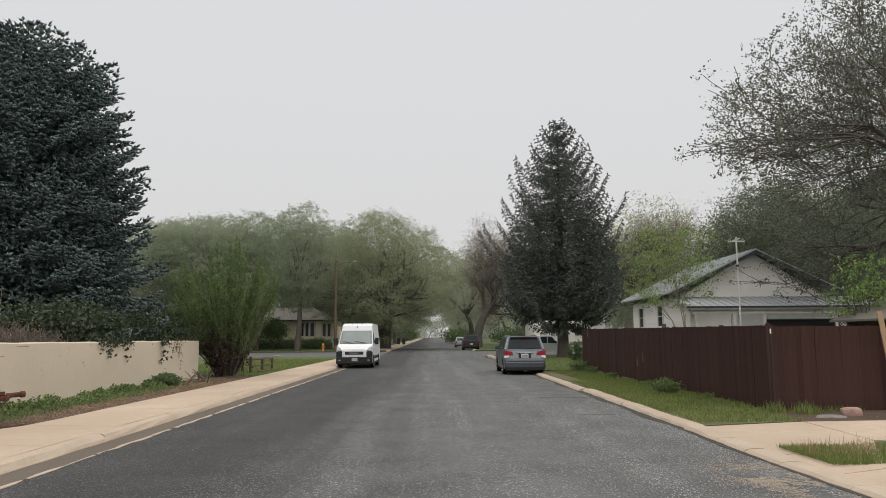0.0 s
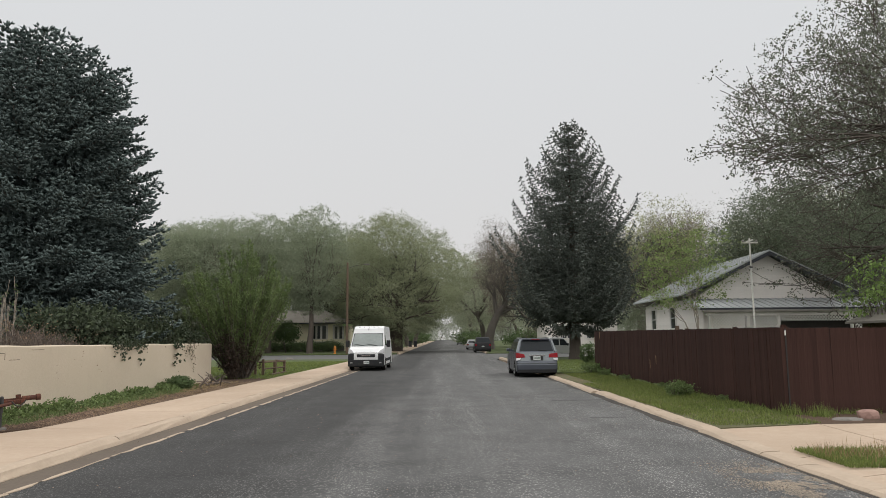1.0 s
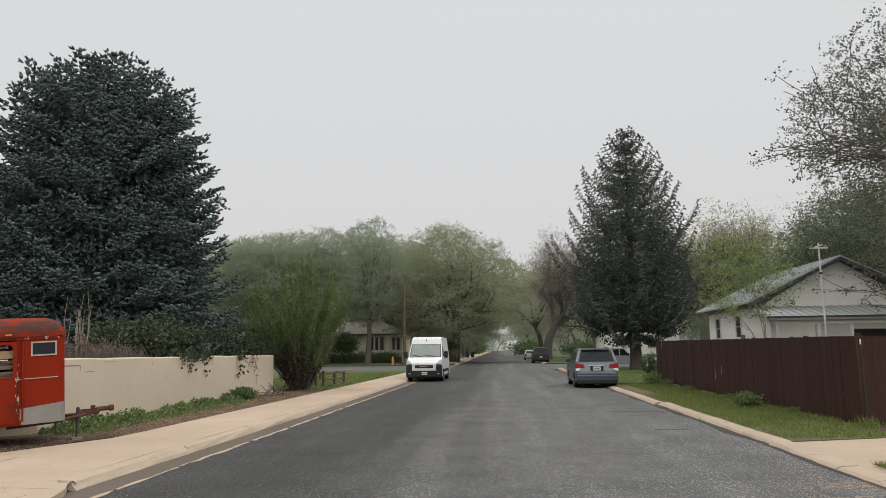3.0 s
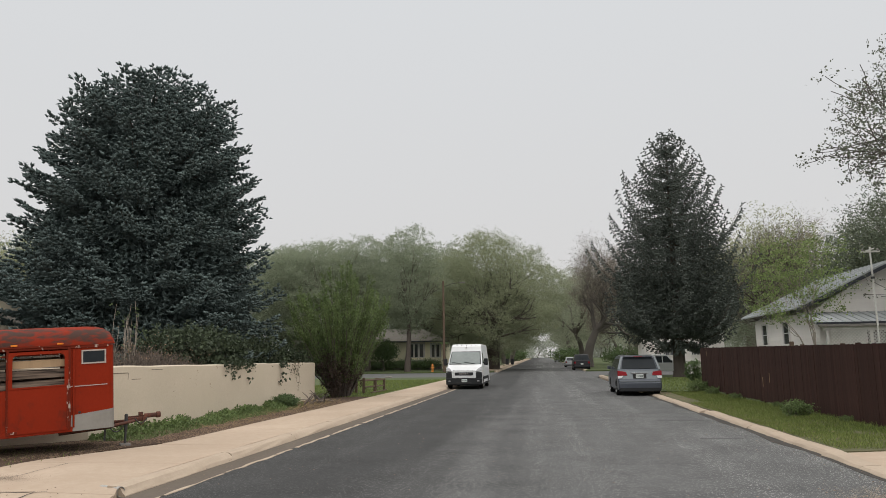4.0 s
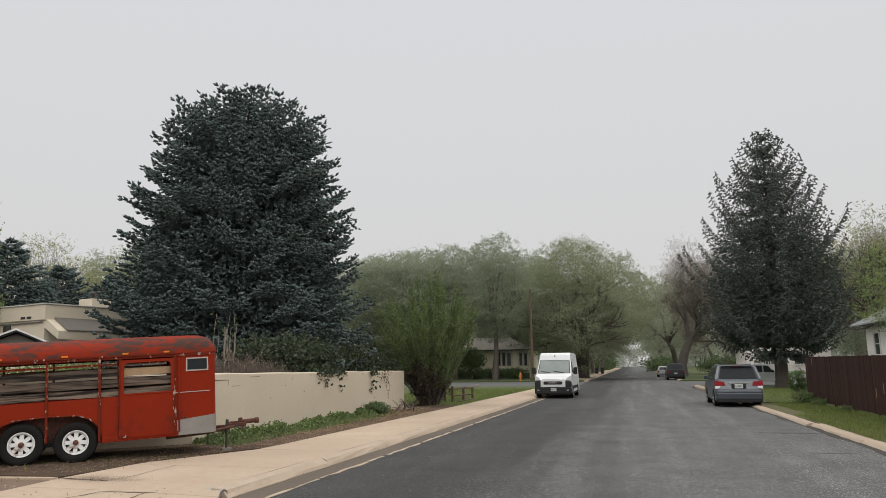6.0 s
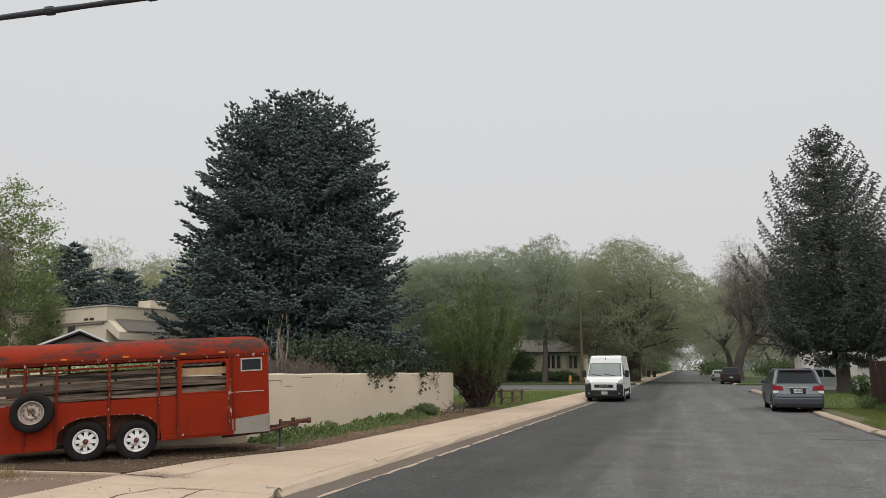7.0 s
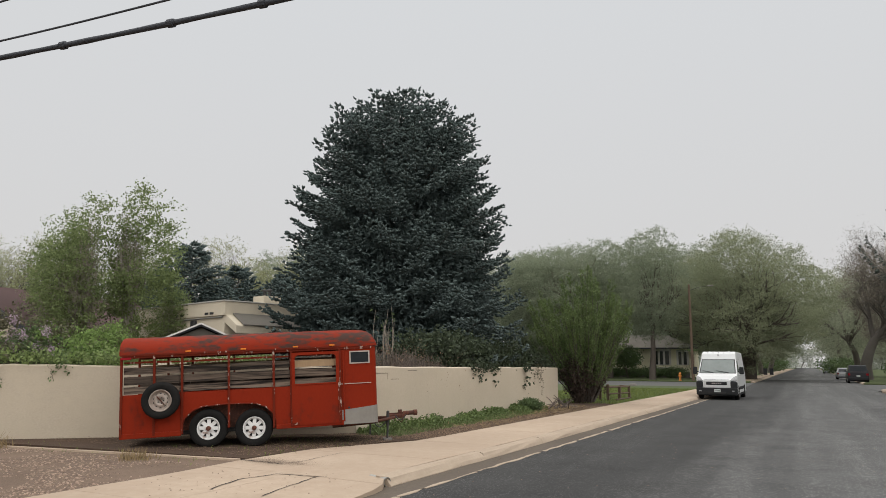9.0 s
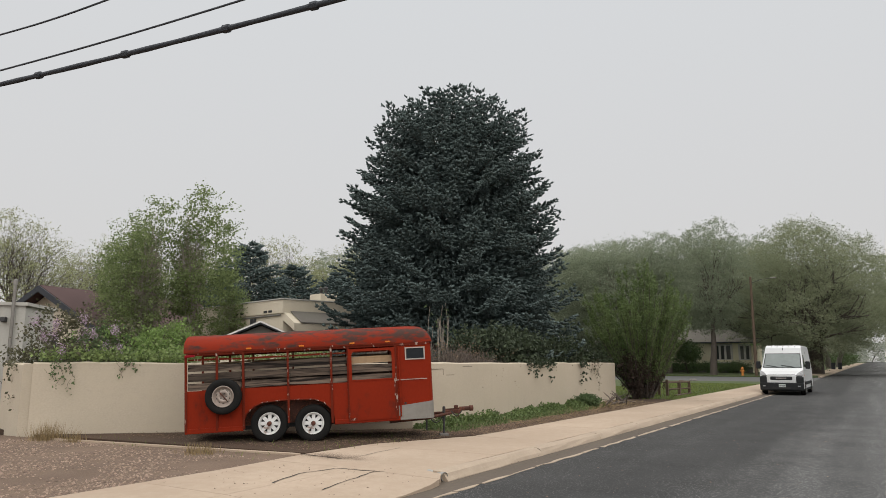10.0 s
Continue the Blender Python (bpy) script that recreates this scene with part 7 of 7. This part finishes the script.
def clusters(name, label, category, centres, spread, n, size, material):
    P = np.concatenate([np.array(c)[None] + rng.normal(0, 1, (n, 3)) * np.array(spread)[None] for c in centres])
    V, F = leaves(P, size, rng)
    return tagged(tris(name, V, F, material), label, category, kind="stuff")


clusters("lilac_blossom", "mauve lilac flower heads", "flowers", [(-15.1 + rng.uniform(-0.7, 0.9), 10.0 + rng.uniform(-0.5, 0.6), 2.1 + rng.uniform(-0.35, 0.45)) for _ in range(13)], (0.05, 0.05, 0.075), 130, 0.032, "lilac")
clusters("white_blossom", "white flowers on the bush", "flowers", [(9.75 + rng.uniform(-0.4, 0.4), 47.2 + rng.uniform(-0.35, 0.2), 0.85 + rng.uniform(-0.3, 0.3)) for _ in range(22)], (0.05, 0.05, 0.05), 25, 0.05, "white_wood")


def creeper(pts, label, drop, n, size=0.06, mat_name="leaf_green"):
    """Trailing shoots that hang down the wall from its top."""
    t = thing("creeper", pose(0, 0, 0), label, "climbing plant")
    rnd = random.Random(len(pts) * 7 + n)
    paths, P = [], []
    for x, y, z in pts:
        q = []
        L = drop * rnd.uniform(0.35, 1.0)
        for i in range(7):
            q.append((Vector((x + 0.03 + rnd.gauss(0, 0.03), y + rnd.gauss(0, 0.04), z + 0.06 - L * i / 6)), 0.004))
            for _ in range(n):
                P.append(q[-1][0] + Vector((rnd.uniform(0, 0.05), rnd.gauss(0, 0.06), rnd.gauss(0, 0.06))))
        paths.append(q)
    v, f = tube_arrays(paths, 4)
    tagged(tris("shoot", v, f, "twig", t), kind="stuff")
    V, F = leaves(np.array([tuple(p) for p in P]), size, rng)
    tris("foliage", V, F, mat_name, t)
    return t


creeper([(-8.94, 26.6 + 0.16 * i, 1.6) for i in range(6)], "sparse ivy shoots hanging at the end of the wall", 1.0, 3, 0.055, "leaf_brown")
creeper([(-14.75 + 0.13 * i, 9.38 + 0.117 * i, 1.62) for i in range(3)], "green creeper trailing down the wall corner", 0.9, 7)
creeper([(-13.75 + 0.1 * i, 10.27 + 0.09 * i, 1.62) for i in range(3)], "green creeper trailing over the wall", 0.45, 3)
creeper([(-8.97, 21.0 + 0.2 * i, 1.63) for i in range(11)], "dark foliage hanging over the wall", 0.22, 9, 0.06, "leaf_dark")

# thick mat of creeper on top of the wall near its corner
d1 = (B - A).normalized()
P = np.array([[*(A + d1 * rng.uniform(0.1, 6.2) + Vector((rng.normal(-0.12, 0.16), rng.normal(0.12, 0.16)))), 1.66 + abs(rng.normal(0, 0.13))] for _ in range(2600)])
V, F = leaves(P, 0.075, rng)
tagged(tris("creeper_mat", V, F, "leaf_yard"), "mat of green creeper lying along the top of the wall", "climbing plant", kind="stuff")


# ---------------------------------------------------------------- grass, litter and stones
def strewn(name, label, category, area, n, make, material, patchy=0.0):
    """Uncountable small stuff over the outlines of area: (x0, x1, y0, y1, z, share)."""
    V, F, base = [], [], 0
    for x0, x1, y0, y1, z, share in area:
        k = int(n * share)
        P = np.stack([rng.uniform(x0, x1, k), rng.uniform(y0, y1, k), np.full(k, z)], 1)
        if patchy:
            P = P[[noise.noise(Vector(p) * 0.9) + 0.5 * noise.noise(Vector(p) * 3.1) > patchy * rng.uniform(-1.2, 1.0) for p in P]]
        v, f = make(P)
        V.append(v), F.append(f + base)
        base += len(v)
    return tagged(tris(name, np.concatenate(V), np.concatenate(F), material), label, category, kind="stuff")


def blade_maker(h, w, lean=0.45):
    def make(P):
        n = len(P)
        d = np.stack([rng.normal(0, lean, n), rng.normal(0, lean, n), np.ones(n)], 1)
        d /= np.linalg.norm(d, axis=1, keepdims=True)
        a = rng.uniform(0, 3.14159, (n, 1))
        s = np.concatenate([np.cos(a), np.sin(a), np.zeros((n, 1))], 1)
        L = h * rng.uniform(0.35, 1.25, (n, 1))
        V = np.stack([P - s * w, P + s * w, P + d * L], 1).reshape(-1, 3)
        return V, np.arange(len(V)).reshape(-1, 3)
    return make


def chip_maker(size, flat=0.25, slim=1.0):
    def make(P):
        n = len(P)
        a = rng.uniform(0, 6.283, n)
        L, W = size * rng.uniform(0.4, 1.6, n), slim * size * rng.uniform(0.15, 0.6, n)
        u = np.stack([np.cos(a), np.sin(a), rng.normal(0, flat, n)], 1)
        w = np.stack([-np.sin(a), np.cos(a), rng.normal(0, flat, n)], 1)
        c = P + np.array([0, 0, 1])[None] * (0.01 + np.abs(rng.normal(0, 0.015, n)))[:, None]
        V = np.stack([c - u * L[:, None], c + w * W[:, None], c + u * L[:, None], c - w * W[:, None]], 1).reshape(-1, 3)
        return V, np.arange(len(V)).reshape(-1, 4)
    return make


def stone_maker(size):
    def make(P):
        n = len(P)
        o = np.array([[1, 0, 0], [-1, 0, 0], [0, 1, 0], [0, -1, 0], [0, 0, 1], [0, 0, -0.4]])
        S = size * rng.uniform(0.4, 1.5, (n, 1, 1)) * rng.uniform(0.5, 1.1, (n, 6, 1))
        V = P[:, None] + o[None] * S * np.array([1, 1, 0.6])[None, None]
        f = np.array([[0, 2, 4], [2, 1, 4], [1, 3, 4], [3, 0, 4], [2, 0, 5], [1, 2, 5], [3, 1, 5], [0, 3, 5]])
        F = (f[None] + 6 * np.arange(n)[:, None, None]).reshape(-1, 3)
        return V.reshape(-1, 3), F
    return make


strewn("verge_grass", "uneven spring grass on the verge beside the fence", "grass", [(5.24, 7.2, 13.6, 26, 0.085, 0.62), (5.8, 7.3, 26, 33.5, 0.085, 0.26), (6.7, 7.35, 15.2, 33, 0.115, 0.12)], 76000, blade_maker(0.085, 0.006), "grass", 1.0)
strewn("tall_grass", "taller grass along the foot of the fence", "grass", [(6.9, 7.34, 15.3, 33.5, 0.11, 0.7), (7.4, 9.2, 15.0, 15.36, 0.10, 0.08)], 4000, blade_maker(0.13, 0.008), "grass")
strewn("corner_tuft", "mixed green and straw-coloured grass beside the driveway", "grass", [(5.35, 9.0, 9.45, 10.9, 0.055, 1.0)], 26000, blade_maker(0.075, 0.005), "grass")
strewn("corner_straw", "dry grass stalks beside the driveway", "grass", [(5.3, 6.5, 9.7, 10.5, 0.12, 0.7), (5.4, 9, 9.2, 11, 0.12, 0.3)], 450, blade_maker(0.14, 0.004, 0.3), "dry_grass")
strewn("wall_weeds", "low green weeds in the bed along the wall", "weeds", [(-8.9, -7.75, 14.3, 24.5, 0.10, 0.82), (-8.9, -8.3, 22, 26.5, 0.1, 0.1)], 20000, blade_maker(0.09, 0.012, 0.8), "leaf_fresh", 0.45)
k = 11000
P = np.stack([-8.93 + np.abs(rng.normal(0, 0.36, k)), rng.uniform(14.4, 25.6, k), np.full(k, 0.11)], 1)
lump = np.array([noise.noise(Vector((p[0] * 1.5, p[1] * 1.1, 3))) + 0.6 * noise.noise(Vector((p[0] * 4, p[1] * 4, 7))) for p in P])
P[:, 2] += np.clip(0.10 + 0.26 * lump, 0.0, 0.3) * rng.uniform(0.1, 1, k)
P = P[lump > -0.12]
V, F = leaves(P, 0.075, rng)
tagged(tris("ground_ivy", V, F, "leaf_fresh"), "ragged green creeping weeds along the foot of the wall", "weeds", kind="stuff")
strewn("leaf_litter", "dry brown leaves and twigs on the soil", "litter", [(-8.9, -6.86, 13.8, 27.5, 0.10, 0.50), (-7.6, -6.85, 14.2, 28.5, 0.105, 0.22), (-13.5, -8.0, 10.1, 12.5, 0.10, 0.08), (-9.2, -7.4, 11.5, 14.2, 0.10, 0.10)], 40000, chip_maker(0.024, 0.12), "litter")
strewn("dead_sticks", "pale dead sticks lying in the bed", "litter", [(-8.2, -6.9, 17, 27, 0.11, 0.55), (-8.8, -7.4, 23, 28.5, 0.13, 0.45)], 1800, chip_maker(0.12, 0.2, 0.15), "dry_grass")
strewn("yard_weeds", "sparse weeds under the trailer", "weeds", [(-10.5, -7.6, 10.3, 13.5, 0.10, 0.8), (-13.5, -8.2, 8.9, 9.9, 0.09, 0.2)], 320, blade_maker(0.08, 0.008, 0.7), "grass")
strewn("yard_stones", "pinkish gravel stones", "gravel", [(-14.5, -7.9, 3.0, 9.2, 0.075, 0.85), (-20, -14, 3, 9, 0.075, 0.15)], 22000, stone_maker(0.022), "pebble", 0.35)
strewn("drive_stones", "stray gravel on the slabs and sand", "gravel", [(-7.6, -4.9, 6.4, 9.4, 0.115, 0.35), (3.7, 5.0, 8.4, 10.3, 0.005, 0.45), (7.1, 10, 13.9, 15.2, 0.11, 0.2)], 380, stone_maker(0.012), "pebble")
strewn("road_specks", "small pale stones on the asphalt", "gravel", [(-4.3, 4.8, 5, 25, 0.0, 1.0)], 380, stone_maker(0.012), "pebble")
strewn("gutter_litter", "dry leaf crumbs in the gutter", "litter", [(-4.92, -4.5, 7, 34, 0.006, 0.6), (4.4, 4.9, 9, 30, 0.004, 0.4)], 900, chip_maker(0.014), "litter")
strewn("verge_litter", "dry leaf crumbs and bare soil specks in the verge", "litter", [(5.24, 5.75, 13.7, 33, 0.105, 0.5), (5.24, 7.2, 13.7, 33, 0.12, 0.5)], 4200, chip_maker(0.02, 0.15), "litter", 0.5)
strewn("lawn_grass", "short mown grass on the lawn", "grass", [(-14, -6.95, 30.8, 56, 0.10, 0.7), (5.9, 12, 34.2, 55, 0.11, 0.3)], 46000, blade_maker(0.07, 0.012), "grass")


k = 20000
P = np.stack([np.clip(rng.normal(4.42, 0.30, k), 3.2, 4.85), rng.normal(8.9, 0.6, k), np.full(k, 0.0)], 1)
a = rng.uniform(0, 6.283, k)
L, W = rng.uniform(0.003, 0.013, (k, 1)), rng.uniform(0.003, 0.010, (k, 1))
u, w = np.stack([np.cos(a), np.sin(a), 0 * a], 1), np.stack([-np.sin(a), np.cos(a), 0 * a], 1)
P[:, 2] = rng.uniform(0.001, 0.005, k)
keep = np.array([noise.noise(Vector((p[0] * 3.0, p[1] * 2.0, 5))) + 0.5 * noise.noise(Vector((p[0] * 9, p[1] * 9, 2))) > -0.05 for p in P])
P, u, w, L, W, k = P[keep], u[keep], w[keep], L[keep], W[keep], int(keep.sum())
V, F = np.stack([P - u * L, P + w * W, P + u * L, P - w * W], 1).reshape(-1, 3), np.arange(4 * k).reshape(-1, 4)
tagged(tris("washed_sand", V, F, "sand"), "washed sand and crumbs on the asphalt by the kerb", "sand", kind="stuff")


k = 2600
P = np.stack([rng.normal(-7.25, 0.40, k), rng.normal(9.62, 0.13, k), np.zeros(k)], 1)
P = P[(P[:, 0] > -7.8) & (P[:, 0] < -5.3)]
P[:, 2] = [walk_height(x, y) + 0.005 for x, y, _ in P]
V, F = chip_maker(0.010, 0.0)(P - np.array([[0, 0, 0.008]]))
tagged(tris("washed_soil", V, F, "gravel"), "brown soil washed over the concrete slabs", "soil", kind="stuff")


def tuft(x, y, z, label, h, n, material, r=0.16, seed=1):
    g = np.random.default_rng(seed)
    P = np.stack([g.normal(x, r, n), g.normal(y, r, n), np.full(n, z)], 1)
    V, F = blade_maker(h, 0.006, 0.28)(P)
    return tagged(tris("grass_tuft", V, F, material), label, "grass", kind="stuff")


tuft(-13.95, 8.95, 0.07, "dry straw-coloured grass tuft on the gravel", 0.36, 300, "dry_grass", 0.16)
tuft(-13.2, 9.05, 0.07, "dry straw-coloured grass tuft on the gravel", 0.22, 120, "dry_grass", 0.10, 2)
tuft(-9.7, 9.1, 0.07, "dry straw-coloured grass tuft on the gravel", 0.20, 200, "dry_grass", 0.15, 3)
tuft(7.75, 14.75, 0.10, "tall green grass tuft at the fence", 0.26, 200, "grass", 0.13, 4)
tuft(7.35, 15.1, 0.10, "tall green grass tuft at the fence", 0.24, 150, "grass", 0.10, 5)


def rock(x, y, z, sx, sy, sz, label, material, seed):
    rnd = random.Random(seed)
    bm = bmesh.new()
    bmesh.ops.create_icosphere(bm, subdivisions=2, radius=1)
    for v in bm.verts:
        k = 1 + 0.22 * noise.noise(v.co * 1.7 + Vector((seed, 0, 0)))
        v.co = Vector((x + v.co.x * sx * k, y + v.co.y * sy * k, z + max(-0.5, min(0.75, v.co.z * k)) * sz))
    return tagged(part("rock", bm, material), label, "rock")


rock(8.45, 14.35, 0.16, 0.22, 0.15, 0.14, "pinkish sandstone block beside the fence", "pink_stone", 3)
rock(7.95, 14.15, 0.10, 0.30, 0.2, 0.06, "flat grey stone in the soil", "grey_stone", 5)
rock(-12.8, 62.0, 0.13, 0.34, 0.28, 0.22, "pale grey boulder at the edge of the lawn", "grey_stone", 9)

# branches of a cut bush piled by the wall's end
br = thing("brush_pile", pose(-7.9, 26.2, 0.1), "pile of broken grey branches and dead leaves", "branches")
rnd = random.Random(77)
for i in range(16):
    a = rnd.uniform(0, 6.28)
    c = Vector((rnd.gauss(0, 0.25), rnd.gauss(0, 0.6), 0.05))
    e = c + Vector((math.cos(a) * 0.45, math.sin(a) * 0.6, rnd.uniform(0.0, 0.45)))
    tris("stick", *tube_arrays([[(c, 0.022), ((c + e) / 2 + Vector((0, 0, 0.05)), 0.018), (e, 0.010)]], 5), "twig" if i % 3 else "bark", br)

# drain pipe through the kerb
dp = thing("drain_pipe", pose(-5.20, 9.30, 0.055, 0, 0, -18), "grey metal drain pipe end in the kerb", "pipe")
bm = bmesh.new()
lathe(bm, [(0.055, -0.10), (0.062, -0.10), (0.062, 0.25), (0.055, 0.25), (0.055, 0.05)], 18, "x", caps=False)
part("pipe", bm, "pipe_metal", dp, "", pose(0.04, 0, 0.01))
part("bore", lathed([(0.056, 0.0), (0.056, 0.06)], 18, "x"), "seam", dp, "", pose(0.042, 0, 0.01))


# ---------------------------------------------------------------- posts, rails, pole, cables
rail = thing("wooden_rail", pose(-8.05, 34.2, 0.1), "low brown wooden rail fence beside the sidewalk", "fence")
for x, y, h in ((0.0, 0.0, 0.74), (0.16, 1.6, 0.58), (0.3, 3.1, 0.62), (-0.55, 0.7, 0.62), (-0.25, 3.5, 0.6)):
    part("post", boxed(x - 0.06, x + 0.06, y - 0.06, y + 0.06, 0, h, 0.012), "brown_wood", rail)
for a, b, z in (((0.0, 0.0), (0.3, 3.1), 0.60), ((0.0, 0.0), (0.3, 3.1), 0.30), ((-0.55, 0.7), (-0.25, 3.5), 0.60), ((0.0, 0.0), (-0.55, 0.7), 0.62), ((-0.25, 3.5), (0.3, 3.1), 0.60)):
    v, f = tube_arrays([[(Vector((*a, z)), 0.045), (Vector((*b, z - 0.03)), 0.045)]], 4)
    tris("rail", v, f, "brown_wood", rail)
part("ground_board", boxed(0.30, 0.42, 0.0, 3.2, 0, 0.06), "brown_wood", rail)

up = thing("utility_pole", pose(-10.4, 80.2, 0.1 + rise(80.2)), "tall brown wooden pole with a street lamp arm", "pole")
part("pole", lathed([(0.16, 0), (0.11, 10.1), (0.02, 10.15)], 12, "z"), "brown_wood", up)
v, f = tube_arrays([[(Vector((0.1, 0, 9.5)), 0.03), (Vector((1.0, 0, 9.8)), 0.025), (Vector((2.0, 0, 9.9)), 0.02)]], 6)
tris("lamp_arm", v, f, "iron", up)
part("lamp_head", boxed(1.85, 2.45, -0.12, 0.12, 9.84, 9.97, 0.04), "galvanized", up, "flat grey lamp head")
part("sign_plate", boxed(-0.5, 0.5, -0.03, 0.0, 3.05, 3.25, 0.01), "leaf_green", up, "small green street sign")

hy = thing("fire_hydrant", pose(-11.7, 80.0, 0.1 + rise(80)), "orange-yellow fire hydrant on the far corner", "hydrant")
part("barrel", lathed([(0.16, 0), (0.16, 0.06), (0.11, 0.08), (0.11, 0.62), (0.14, 0.64), (0.13, 0.74), (0.07, 0.84), (0.03, 0.9)], 14, "z"), "hydrant", hy)
for s in (-1, 1):
    part("outlet", lathed([(0.055, s * 0.10), (0.055, s * 0.2), (0.03, s * 0.21)], 10, "x", (0, 0, 0.48)), "hydrant", hy)
part("pumper_cap", lathed([(0.07, -0.2), (0.07, -0.1), (0.05, -0.09)], 10, "y", (0, 0, 0.46)), "hydrant", hy)

an = thing("antenna_mast", pose(12.25, 27.9, 0.1), "white metal mast with a small cross-arm at its head", "mast")
part("mast", lathed([(0.034, 0), (0.03, 5.35), (0.01, 5.36)], 10, "z"), "white_wood", an)
part("cross_arm", boxed(-0.32, 0.32, -0.03, 0.03, 5.16, 5.22), "white_wood", an)
part("cross_arm", boxed(-0.02, 0.02, -0.3, 0.3, 5.24, 5.28), "white_wood", an)
for x in (-0.26, 0.26):
    part("cup", lathed([(0.05, 5.20), (0.045, 5.27), (0.02, 5.30)], 10, "z", (x, 0, 0)), "galvanized", an)
part("clamp", boxed(-0.05, 0.05, -0.05, 0.05, 4.2, 4.28, 0.01), "iron", an)

for x, y, h in ((9.0, 27.0, 2.1), (9.35, 27.0, 2.0), (10.35, 26.2, 2.0)):
    o = tagged(part("post", boxed(x - 0.06, x + 0.06, y - 0.06, y + 0.06, 0.05, h, 0.01), "brown_wood"), "brown wooden post standing behind the fence", "post")


def cable(label, p, q, r, ends, wraps=False):
    """An overhead line through p and q that runs on to the poles past the view."""
    t = thing("overhead_cable", pose(0, 0, 0), label, "cable")
    P, Q, a, b = Vector(p), Vector(q), Vector(ends[0]), Vector(ends[1])
    key = [a, P, Q, b]
    pts = []
    for u, v in zip(key, key[1:]):
        for i in range(14):
            k = i / 14
            c = u.lerp(v, k)
            c.z -= 0.025 * math.sin(math.pi * k)
            pts.append((c, r * (1 + (0.12 * math.sin(i * 2.1) if wraps else 0))))
    pts.append((b, r))
    tris("line", *tube_arrays([pts], 8), "cable", t, "", True)
    if wraps:
        for i in (16, 20, 24, 27):
            part("clip", lathed([(r * 1.5, -0.05), (r * 1.5, 0.05), (r * 0.5, 0.06)], 8, "x"), "cable", t, "", Matrix.Translation(pts[i][0]) @ (Q - P).to_track_quat("X", "Z").to_matrix().to_4x4())
    return t


cable("thick dark bundle of overhead cables", (-12.70, 6.79, 6.48), (-5.48, 7.52, 6.48), 0.042, ((-34.0, 4.6, 6.8), (15.0, 9.79, 6.8)), True)
cable("thin dark overhead wire", (-12.10, 6.48, 6.5), (-6.75, 6.88, 6.5), 0.016, ((-34.0, 4.6, 7.3), (15.0, 9.79, 7.3)))
cable("thin dark overhead wire", (-10.71, 5.75, 6.5), (-8.34, 5.93, 6.5), 0.014, ((-34.0, 4.6, 7.6), (15.0, 9.79, 7.6)))
for x, y in ((-34.0, 4.6), (15.0, 9.79)):
    t = thing("utility_pole", pose(x, y, 0.0), "brown wooden pole that carries the overhead cables", "pole")
    part("pole", lathed([(0.16, 0), (0.11, 8.4), (0.02, 8.45)], 12, "z"), "brown_wood", t)

# bins and small things far down the street
for x, y in ((-5.9, 132), (-5.0, 133)):
    b = thing("wheeled_bin", pose(x, y, 0.12 + rise(y)), "dark green wheeled bin at the kerb", "bin")
    bm = bmesh.new()
    prism(bm, [(-0.28, -0.3), (0.28, -0.3), (0.28, 0.3), (-0.28, 0.3)], 0.0, 1.0)
    part("body", bm, "dark_trim", b)
    part("lid", boxed(-0.31, 0.31, -0.34, 0.33, 1.0, 1.07, 0.02), "dark_trim", b)
